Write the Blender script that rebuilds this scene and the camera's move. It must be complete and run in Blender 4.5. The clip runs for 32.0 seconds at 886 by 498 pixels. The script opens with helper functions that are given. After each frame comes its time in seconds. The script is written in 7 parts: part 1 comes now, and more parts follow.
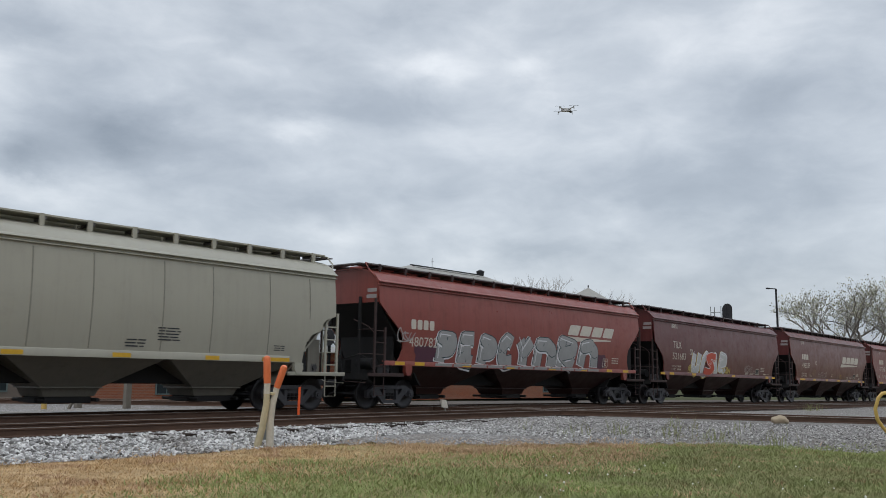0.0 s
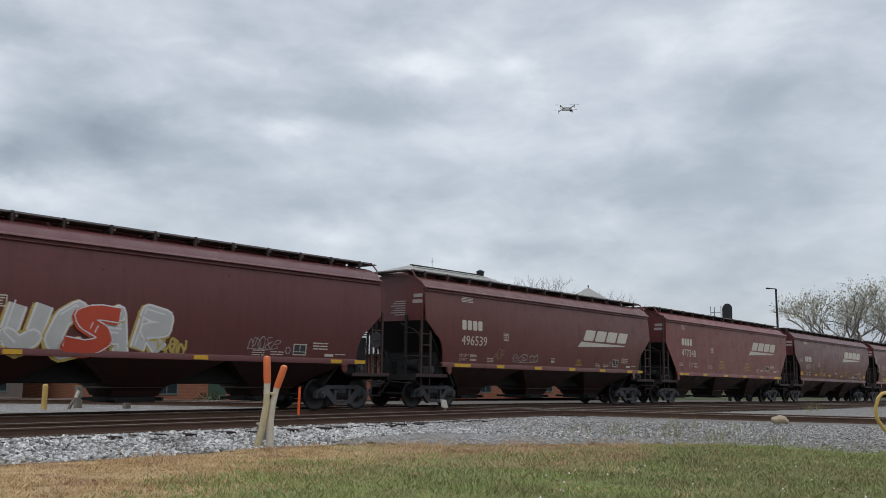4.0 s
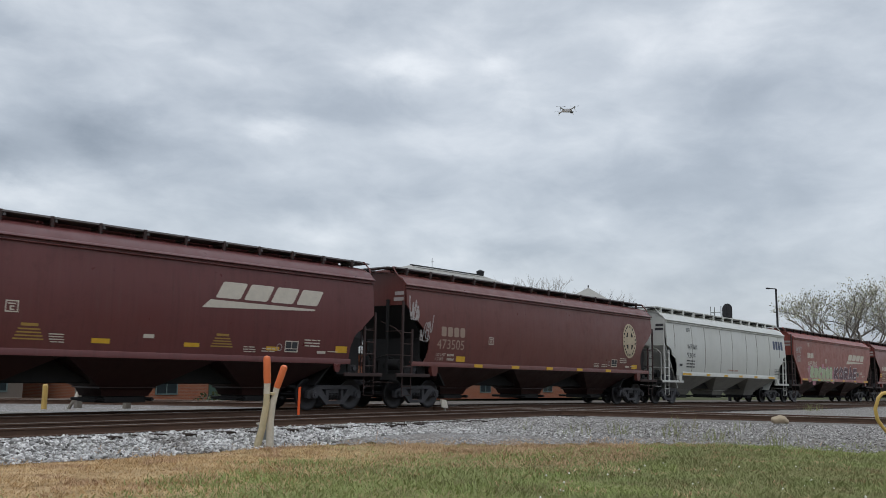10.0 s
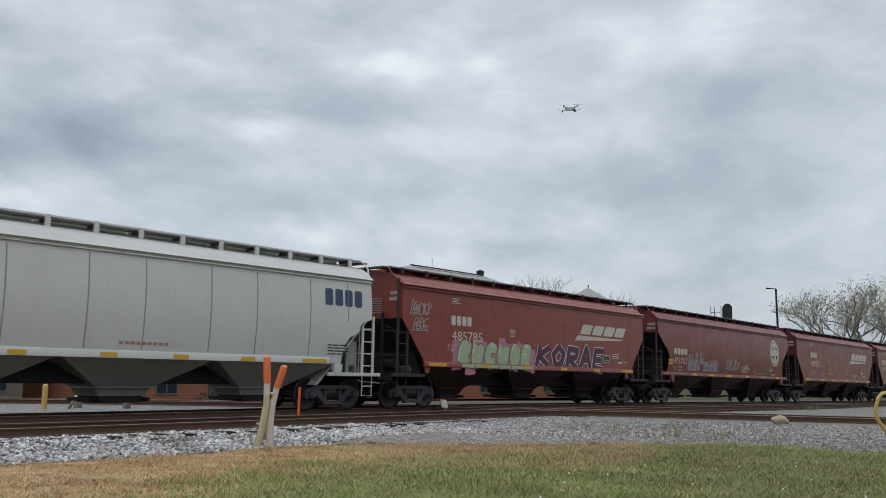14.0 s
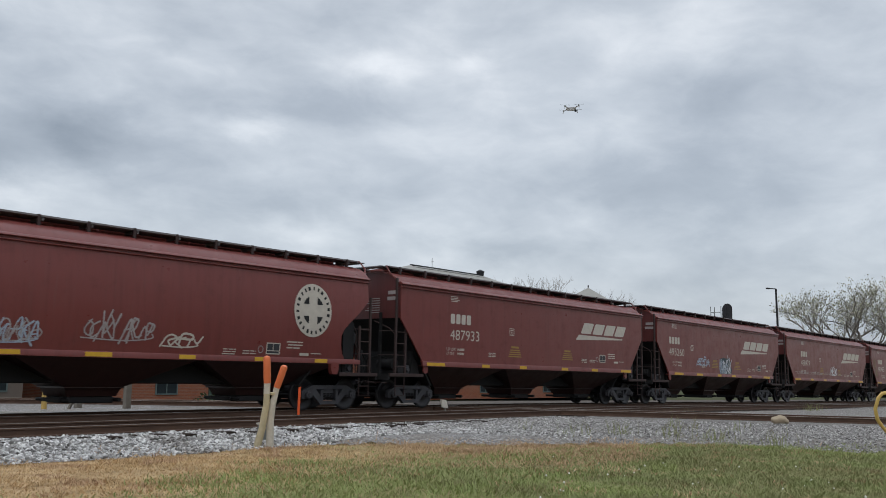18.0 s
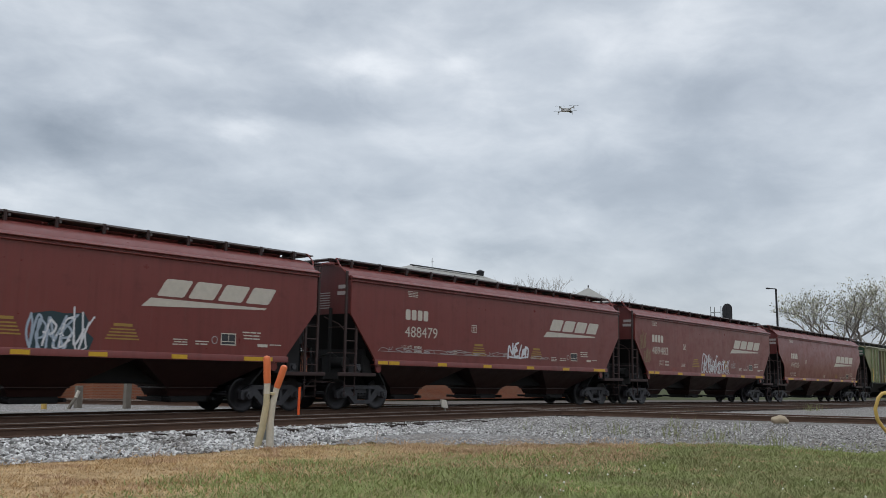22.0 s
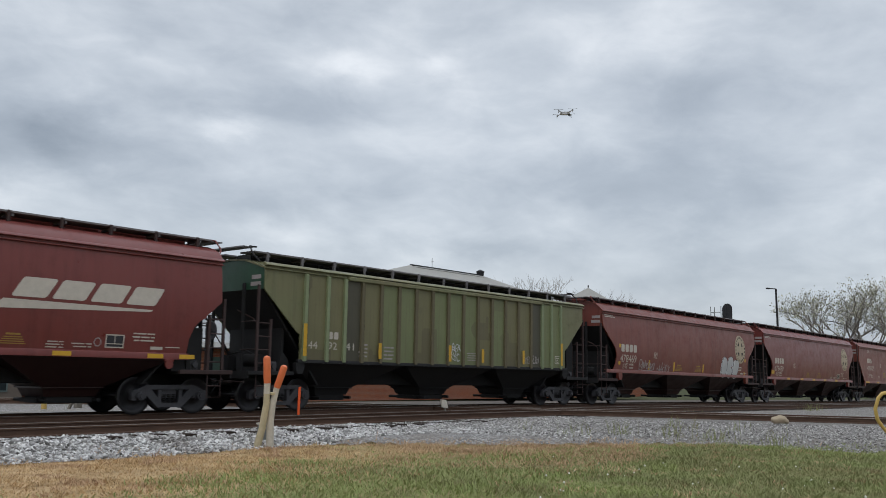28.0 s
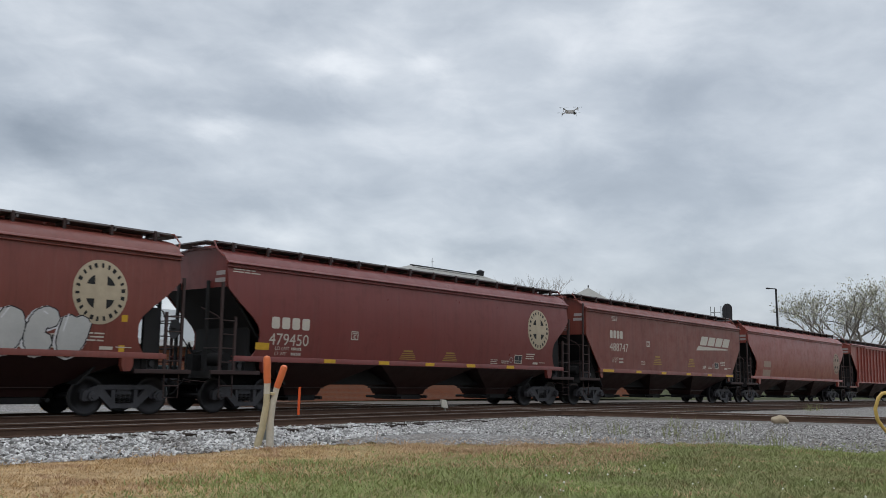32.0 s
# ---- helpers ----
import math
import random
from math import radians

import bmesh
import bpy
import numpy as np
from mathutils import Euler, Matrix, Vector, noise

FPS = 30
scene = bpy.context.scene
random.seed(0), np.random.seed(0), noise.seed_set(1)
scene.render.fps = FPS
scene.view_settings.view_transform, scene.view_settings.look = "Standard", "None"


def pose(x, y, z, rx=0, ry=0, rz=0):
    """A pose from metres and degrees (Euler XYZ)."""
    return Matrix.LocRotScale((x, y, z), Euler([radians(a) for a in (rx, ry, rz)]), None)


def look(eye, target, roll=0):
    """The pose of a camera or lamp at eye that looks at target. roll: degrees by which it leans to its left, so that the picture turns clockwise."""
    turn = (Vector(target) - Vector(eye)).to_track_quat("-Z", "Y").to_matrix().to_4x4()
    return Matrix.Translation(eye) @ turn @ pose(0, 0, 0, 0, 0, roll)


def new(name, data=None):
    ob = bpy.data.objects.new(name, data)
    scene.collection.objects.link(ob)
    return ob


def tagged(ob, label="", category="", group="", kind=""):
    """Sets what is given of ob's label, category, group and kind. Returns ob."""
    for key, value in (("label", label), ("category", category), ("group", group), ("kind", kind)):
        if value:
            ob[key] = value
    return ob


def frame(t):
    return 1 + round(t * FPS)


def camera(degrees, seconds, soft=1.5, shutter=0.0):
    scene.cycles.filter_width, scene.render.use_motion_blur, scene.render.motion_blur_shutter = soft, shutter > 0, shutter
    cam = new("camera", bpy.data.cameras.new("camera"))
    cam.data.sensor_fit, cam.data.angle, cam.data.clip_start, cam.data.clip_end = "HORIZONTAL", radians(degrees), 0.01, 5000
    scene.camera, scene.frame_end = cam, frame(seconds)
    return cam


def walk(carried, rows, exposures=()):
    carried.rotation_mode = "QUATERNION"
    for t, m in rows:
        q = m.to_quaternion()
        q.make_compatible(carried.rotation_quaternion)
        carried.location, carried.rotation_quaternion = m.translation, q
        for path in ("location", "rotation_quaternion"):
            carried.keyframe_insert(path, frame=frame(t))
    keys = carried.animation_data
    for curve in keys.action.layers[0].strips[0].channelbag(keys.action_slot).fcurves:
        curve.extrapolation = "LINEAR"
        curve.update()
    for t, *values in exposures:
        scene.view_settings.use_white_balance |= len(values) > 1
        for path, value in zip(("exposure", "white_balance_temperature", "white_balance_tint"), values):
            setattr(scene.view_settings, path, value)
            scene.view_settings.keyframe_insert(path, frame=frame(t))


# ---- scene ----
cam = camera(52.05, 32.0, soft=0.9, shutter=0.12)
EYE = Vector((0.0, -20.615, 1.074))
YAW, TILT, LEAN = 0.7061, 0.1392, 0.859
AIM = Vector((math.cos(TILT) * math.cos(YAW), math.cos(TILT) * math.sin(YAW), math.sin(TILT)))
walk(cam, [(0.0, look(EYE, EYE + AIM, LEAN)), (32.0, look(EYE, EYE + AIM, LEAN))], exposures=[(0.0, 0.0), (32.0, 0.0)])

# ---- light: an overcast day ----
SUN_AZ, SUN_EL = radians(215), radians(52)
world = bpy.data.worlds.new("overcast_sky")
scene.world = world
world.use_nodes = True
wt = world.node_tree
sky = wt.nodes.new("ShaderNodeTexSky")
sky.sky_type, sky.sun_disc, sky.sun_elevation, sky.sun_rotation = "NISHITA", False, SUN_EL, radians(90) - SUN_AZ
sky.dust_density, sky.air_density = 3.0, 1.0
wt.links.new(sky.outputs[0], wt.nodes["Background"].inputs[0])
wt.nodes["Background"].inputs[1].default_value = 0.10
sun = new("sun", bpy.data.lights.new("sun", "SUN"))
sun.data.energy, sun.data.angle, sun.data.color = 1.4, radians(25), (1.0, 0.96, 0.9)
sun.matrix_world = look(Vector((math.cos(SUN_AZ) * math.cos(SUN_EL), math.sin(SUN_AZ) * math.cos(SUN_EL), math.sin(SUN_EL))) * 50, (0, 0, 0))


# ---- mesh building ----
class Mesh:
    """Collects vertices and faces of one part."""

    def __init__(self):
        self.v, self.f = [], []

    def add(self, verts, faces):
        n = len(self.v)
        self.v += [tuple(p) for p in verts]
        self.f += [tuple(i + n for i in q) for q in faces]
        return self

    def box(self, x0, x1, y0, y1, z0, z1):
        return self.hexa([(x0, y0, z0), (x1, y0, z0), (x1, y1, z0), (x0, y1, z0), (x0, y0, z1), (x1, y0, z1), (x1, y1, z1), (x0, y1, z1)])

    def hexa(self, p):
        return self.add(p, [(3, 2, 1, 0), (4, 5, 6, 7), (0, 1, 5, 4), (1, 2, 6, 5), (2, 3, 7, 6), (3, 0, 4, 7)])

    def bevel_box(self, x0, x1, y0, y1, z0, z1, b):
        """A box whose upright and lengthwise edges are chamfered."""
        prof = [(y0 + b, z0), (y1 - b, z0), (y1, z0 + b), (y1, z1 - b), (y1 - b, z1), (y0 + b, z1), (y0, z1 - b), (y0, z0 + b)]
        return self.along_x(prof, x0, x1)

    def along_x(self, prof, x0, x1):
        """A closed (y, z) profile swept from x0 to x1, with caps."""
        n = len(prof)
        self.add([(x0, y, z) for y, z in prof] + [(x1, y, z) for y, z in prof],
                 [(i, n + i, n + (i + 1) % n, (i + 1) % n) for i in range(n)] + [tuple(range(n)), tuple(reversed(range(n, 2 * n)))])
        return self

    def along_y(self, prof, y0, y1):
        """A closed (x, z) profile swept from y0 to y1, with caps."""
        n = len(prof)
        self.add([(x, y0, z) for x, z in prof] + [(x, y1, z) for x, z in prof],
                 [(i, (i + 1) % n, n + (i + 1) % n, n + i) for i in range(n)] + [tuple(reversed(range(n))), tuple(range(n, 2 * n))])
        return self

    def tube(self, a, b, r, n=8, r2=None):
        a, b = Vector(a), Vector(b)
        r2 = r if r2 is None else r2
        d = (b - a).normalized()
        s = d.orthogonal().normalized()
        t = d.cross(s)
        ring = [s * math.cos(2 * math.pi * i / n) + t * math.sin(2 * math.pi * i / n) for i in range(n)]
        return self.add([a + q * r for q in ring] + [b + q * r2 for q in ring],
                        [(i, (i + 1) % n, n + (i + 1) % n, n + i) for i in range(n)] + [tuple(reversed(range(n))), tuple(range(n, 2 * n))])

    def pipe(self, pts, r, n=8):
        """A bent tube with one ring at each point."""
        pts = [Vector(p) for p in pts]
        rings, up = [], None
        for i, p in enumerate(pts):
            d = (pts[min(i + 1, len(pts) - 1)] - pts[max(i - 1, 0)]).normalized()
            if up is None:
                up = d.orthogonal().normalized()
            up = (up - d * up.dot(d)).normalized()
            w = d.cross(up)
            rr = r[i] if isinstance(r, (list, tuple)) else r
            rings += [p + (up * math.cos(2 * math.pi * k / n) + w * math.sin(2 * math.pi * k / n)) * rr for k in range(n)]
        faces = [(j * n + k, j * n + (k + 1) % n, (j + 1) * n + (k + 1) % n, (j + 1) * n + k) for j in range(len(pts) - 1) for k in range(n)]
        faces += [tuple(reversed(range(n))), tuple(range((len(pts) - 1) * n, len(pts) * n))]
        return self.add(rings, faces)

    def lathe(self, prof, centre, axis="y", n=32):
        """A (radius, along) profile turned about an axis through centre."""
        c = Vector(centre)
        vs = []
        for r, h in prof:
            for i in range(n):
                a = 2 * math.pi * i / n
                p = Vector((r * math.cos(a), h, r * math.sin(a))) if axis == "y" else Vector((r * math.cos(a), r * math.sin(a), h))
                vs.append(c + p)
        m = len(prof)
        fs = [(j * n + i, j * n + (i + 1) % n, (j + 1) * n + (i + 1) % n, (j + 1) * n + i) for j in range(m - 1) for i in range(n)]
        fs += [tuple(reversed(range(n))), tuple(range((m - 1) * n, m * n))]
        return self.add(vs, fs)

    def data(self, name, smooth=True, angle=38):
        me = bpy.data.meshes.new(name)
        me.from_pydata(self.v, [], self.f)
        me.validate()
        b = bmesh.new()
        b.from_mesh(me)
        bmesh.ops.recalc_face_normals(b, faces=b.faces)
        b.to_mesh(me)
        b.free()
        if smooth:
            me.polygons.foreach_set("use_smooth", [True] * len(me.polygons))
            me.set_sharp_from_angle(angle=radians(angle))
        me.materials.append(None)
        return me


def put(name, me, material, parent=None, label="", m=None):
    """Links mesh data as one object with its own material."""
    ob = new(name, me)
    ob.material_slots[0].link = "OBJECT"
    ob.material_slots[0].material = material
    if parent:
        ob.parent = parent
    if m is not None:
        ob.matrix_basis = m
    if label:
        ob["label"] = label
    return ob


def part(name, mesh, material, parent=None, label="", m=None, smooth=True):
    return put(name, mesh.data(name, smooth) if isinstance(mesh, Mesh) else mesh, material, parent, label, m)


def group_thing(name, m, label, category, group="", kind=""):
    ob = new(name)
    ob.empty_display_size = 0.3
    ob.matrix_basis = m
    return tagged(ob, label, category, group, kind)


# ---- materials ----
class Nodes:
    """Small wrapper to wire up a material."""

    def __init__(self, name):
        self.mat = bpy.data.materials.new(name)
        self.mat.use_nodes = True
        self.t = self.mat.node_tree
        self.bsdf = self.t.nodes["Principled BSDF"]
        self.coord = self.t.nodes.new("ShaderNodeTexCoord")

    def link(self, a, b):
        self.t.links.new(a, b)

    def mapped(self, scale, out="Object"):
        n = self.t.nodes.new("ShaderNodeMapping")
        n.inputs["Scale"].default_value = scale
        self.link(self.coord.outputs[out], n.inputs[0])
        return n.outputs[0]

    def noise(self, scale, stretch=(1, 1, 1), detail=4, rough=0.6, out="Object"):
        n = self.t.nodes.new("ShaderNodeTexNoise")
        n.inputs["Scale"].default_value, n.inputs["Detail"].default_value, n.inputs["Roughness"].default_value = scale, detail, rough
        self.link(self.mapped(stretch, out), n.inputs["Vector"])
        return n.outputs["Fac"]

    def ramp(self, fac, stops):
        n = self.t.nodes.new("ShaderNodeValToRGB")
        el = n.color_ramp.elements
        while len(el) < len(stops):
            el.new(0.5)
        for e, (p, c) in zip(el, stops):
            e.position, e.color = p, (*c, 1) if len(c) == 3 else (c[0], c[0], c[0], 1)
        self.link(fac, n.inputs[0])
        return n.outputs[0]

    def mix(self, fac, a, b, kind="MIX"):
        n = self.t.nodes.new("ShaderNodeMix")
        n.data_type, n.blend_type = "RGBA", kind
        for sock, val in ((n.inputs["Factor"], fac), (n.inputs[6], a), (n.inputs[7], b)):
            if isinstance(val, (int, float)):
                sock.default_value = val
            elif isinstance(val, tuple):
                sock.default_value = (*val, 1)
            else:
                self.link(val, sock)
        return n.outputs[2]

    def math(self, op, a, b=0.0):
        n = self.t.nodes.new("ShaderNodeMath")
        n.operation = op
        for sock, val in zip(n.inputs, (a, b)):
            if isinstance(val, (int, float)):
                sock.default_value = val
            else:
                self.link(val, sock)
        return n.outputs[0]

    def bump(self, height, strength=0.3, distance=0.02):
        n = self.t.nodes.new("ShaderNodeBump")
        n.inputs["Strength"].default_value, n.inputs["Distance"].default_value = strength, distance
        self.link(height, n.inputs["Height"])
        self.link(n.outputs[0], self.bsdf.inputs["Normal"])

    def done(self, colour, rough=0.6, metal=0.0, spec=0.5):
        s = self.bsdf.inputs
        if isinstance(colour, tuple):
            s["Base Color"].default_value = (*colour, 1)
        else:
            self.link(colour, s["Base Color"])
        if isinstance(rough, (int, float)):
            s["Roughness"].default_value = rough
        else:
            self.link(rough, s["Roughness"])
        s["Metallic"].default_value, s["Specular IOR Level"].default_value = metal, spec
        return self.mat


def scaled(c, k):
    return tuple(min(1.0, v * k) for v in c)


def plain(name, colour, rough=0.6, metal=0.0, vary=0.25, scale=6.0, bump=0.0, spec=0.4, stretch=(1, 1, 1)):
    """A surface with two scales of blotches and optional fine relief."""
    n = Nodes(name)
    big, fine = n.noise(scale, stretch), n.noise(scale * 9, stretch, 3)
    c = n.mix(big, scaled(colour, 1 - vary), scaled(colour, 1 + vary))
    c = n.mix(n.math("MULTIPLY", fine, 0.5), c, scaled(colour, 0.75))
    if bump:
        n.bump(fine, bump, 0.01)
    return n.done(c, rough, metal, spec)


def car_paint(name, colour, fade, dust, rust=0.35, rough=0.36, streaks=1.0):
    """Weathered freight-car paint: faded patches, rain streaks, road dust low down, rust specks."""
    n = Nodes(name)
    big = n.noise(0.35, (1, 1, 1.3), 3)
    c = n.mix(n.ramp(big, [(0.35, (0.0,)), (0.7, (1.0,))]), colour, fade)
    streak = n.noise(1.0, (5.0, 5.0, 0.22), 5, 0.7)
    c = n.mix(n.math("MULTIPLY", n.ramp(streak, [(0.5, (0.0,)), (0.78, (1.0,))]), 0.55 * streaks), c, scaled(colour, 0.55))
    streak2 = n.noise(1.7, (7.0, 7.0, 0.3), 4, 0.6)
    c = n.mix(n.math("MULTIPLY", n.ramp(streak2, [(0.55, (0.0,)), (0.8, (1.0,))]), 0.3 * streaks), c, dust)
    grime = n.noise(2.2, (1, 1, 1), 6, 0.7)
    c = n.mix(n.math("MULTIPLY", n.ramp(grime, [(0.55, (0.0,)), (0.75, (1.0,))]), rust), c, scaled(colour, 0.4))
    fine = n.noise(40, (1, 1, 0.6), 2)
    c = n.mix(n.math("MULTIPLY", fine, 0.07), c, dust)
    dents = n.noise(1.1, (1.4, 1, 0.5), 2)
    n.bump(dents, 0.25, 0.03)
    return n.done(c, n.ramp(grime, [(0.3, (rough - 0.1,)), (0.8, (min(rough + 0.22, 1),))]), 0.0, 0.42)


def patched(name, colour, dark):
    """Sun-bleached hopper panels: worn paint with darker square repaint patches, scuffs and rust runs."""
    n = Nodes(name)
    c = n.mix(n.ramp(n.noise(0.8, (1, 1, 0.7), 4), [(0.35, (0.0,)), (0.7, (1.0,))]), colour, scaled(colour, 0.82))
    v = n.t.nodes.new("ShaderNodeTexVoronoi")
    v.distance = "CHEBYCHEV"
    v.inputs["Scale"].default_value, v.inputs["Randomness"].default_value = 1.0, 0.7
    info = n.t.nodes.new("ShaderNodeObjectInfo")
    add = n.t.nodes.new("ShaderNodeVectorMath")
    n.link(n.mapped((0.9, 0.9, 1.15)), add.inputs[0])
    n.link(info.outputs["Location"], add.inputs[1])
    n.link(add.outputs[0], v.inputs["Vector"])
    patch = n.ramp(v.outputs["Color"], [(0.76, (0.0,)), (0.79, (0.5,))])
    c = n.mix(patch, c, dark)
    runs = n.noise(1.3, (6.0, 6.0, 0.25), 5, 0.7)
    c = n.mix(n.math("MULTIPLY", n.ramp(runs, [(0.52, (0.0,)), (0.75, (1.0,))]), 0.55), c, dark)
    spots = n.noise(5.0, (1, 1, 1), 5, 0.75)
    c = n.mix(n.ramp(spots, [(0.62, (0.0,)), (0.72, (0.7,))]), c, scaled(dark, 0.6))
    n.bump(n.noise(1.1, (1.4, 1, 0.5), 2), 0.25, 0.03)
    return n.done(c, 0.5, 0.0, 0.4)


PAINT = {
    "red": car_paint("oxide_red_paint", (0.225, 0.050, 0.038), (0.245, 0.061, 0.048), (0.19, 0.09, 0.065)),
    "maroon": car_paint("maroon_paint", (0.166, 0.0355, 0.0300), (0.182, 0.043, 0.037), (0.15, 0.075, 0.058)),
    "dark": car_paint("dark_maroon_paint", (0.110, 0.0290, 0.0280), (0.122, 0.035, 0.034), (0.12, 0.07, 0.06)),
    "faded": car_paint("faded_red_paint", (0.185, 0.047, 0.034), (0.160, 0.039, 0.028), (0.20, 0.09, 0.065), 0.3, 0.4, 1.6),
    "brown": car_paint("brown_maroon_paint", (0.120, 0.0320, 0.0260), (0.132, 0.040, 0.033), (0.125, 0.08, 0.07)),
    "grey": car_paint("warm_grey_paint", (0.36, 0.345, 0.285), (0.33, 0.315, 0.26), (0.26, 0.23, 0.18), 0.12, 0.42, 0.35),
    "white": car_paint("pale_grey_paint", (0.54, 0.55, 0.525), (0.50, 0.505, 0.475), (0.38, 0.37, 0.33), 0.10, 0.42, 0.3),
    "green": car_paint("faded_olive_green_paint", (0.165, 0.172, 0.084), (0.175, 0.155, 0.080), (0.17, 0.125, 0.065), 0.6, 0.45, 1.6),
    "teal": car_paint("dark_green_paint", (0.022, 0.07, 0.04), (0.03, 0.08, 0.047), (0.06, 0.075, 0.05), 0.3),
}
# Underbody: the shade under the cars is put into darker, grimier paint.
SHADED_LOWER = {
    "red": car_paint("shaded_red_underbody", (0.026, 0.0095, 0.0085), (0.032, 0.012, 0.010), (0.034, 0.022, 0.02)),
    "grey": car_paint("shaded_grey_underbody", (0.17, 0.16, 0.135), (0.14, 0.13, 0.11), (0.10, 0.09, 0.07), 0.3),
    "white": car_paint("shaded_pale_underbody", (0.26, 0.26, 0.24), (0.22, 0.22, 0.2), (0.15, 0.14, 0.12), 0.3),
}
M_RUNG = plain("dark_brown_iron", (0.045, 0.026, 0.024), 0.7, 0.0, 0.3, 5.0)
# Black steel; on recessed car parts its near-black also carries their shade.
M_BLACK = plain("black_steel_and_shade", (0.014, 0.0135, 0.014), 0.75, 0.0, 0.4, 3.0, 0.3)
M_TRUCK = plain("grimy_cast_steel", (0.062, 0.061, 0.067), 0.6, 0.1, 0.45, 5.0, 0.5)
M_WHEEL = plain("dark_wheel_steel", (0.035, 0.033, 0.035), 0.38, 0.4, 0.35, 6.0, 0.2)
M_GRATE = plain("galvanised_grating", (0.19, 0.18, 0.185), 0.6, 0.3, 0.3, 5.0, 0.3)
M_YELLOW = plain("yellow_reflector", (0.62, 0.36, 0.03), 0.45, 0.0, 0.25, 8.0)
M_LETTER = plain("worn_white_lettering", (0.55, 0.50, 0.43), 0.6, 0.0, 0.25, 5.0)
M_FADED = plain("faded_white_lettering", (0.33, 0.24, 0.19), 0.65, 0.0, 0.3, 5.0)
M_NAVY = plain("navy_lettering", (0.05, 0.07, 0.13), 0.6, 0.0, 0.2, 5.0)
M_INK = plain("black_lettering", (0.04, 0.04, 0.045), 0.6, 0.0, 0.2, 5.0)
M_GOLD = plain("ochre_stencil", (0.34, 0.21, 0.05), 0.6, 0.0, 0.25, 6.0)
M_EMBLEM = plain("cream_emblem_paint", (0.46, 0.38, 0.27), 0.65, 0.0, 0.3, 4.0)

# ---- sky ----
# soft banks of cloud: bearing and height (radians), their spread, and how much lighter or darker they are
BANKS = [
    (1.042, 0.244, 0.065, 0.032, -0.29), (1.146, 0.216, 0.037, 0.026, -0.22), (0.712, 0.345, 0.046, 0.017, 0.16), (0.867, 0.267, 0.038, 0.017, 0.16),
    (0.595, 0.337, 0.039, 0.015, 0.13), (1.166, 0.295, 0.032, 0.033, 0.11), (1.144, 0.182, 0.065, 0.016, 0.13), (0.840, 0.153, 0.075, 0.014, 0.08),
    (0.352, 0.360, 0.079, 0.028, 0.07), (1.159, 0.347, 0.049, 0.019, -0.10), (0.752, 0.297, 0.078, 0.018, -0.08), (0.327, 0.300, 0.097, 0.034, -0.09),
    (0.439, 0.207, 0.148, 0.036, -0.11), (0.784, 0.202, 0.102, 0.025, -0.06), (0.957, 0.374, 0.044, 0.017, 0.05), (0.672, 0.377, 0.079, 0.024, 0.05),
    (0.453, 0.159, 0.059, 0.015, 0.02), (0.626, 0.142, 0.093, 0.013, -0.09), (1.003, 0.305, 0.054, 0.024, 0.05),
]


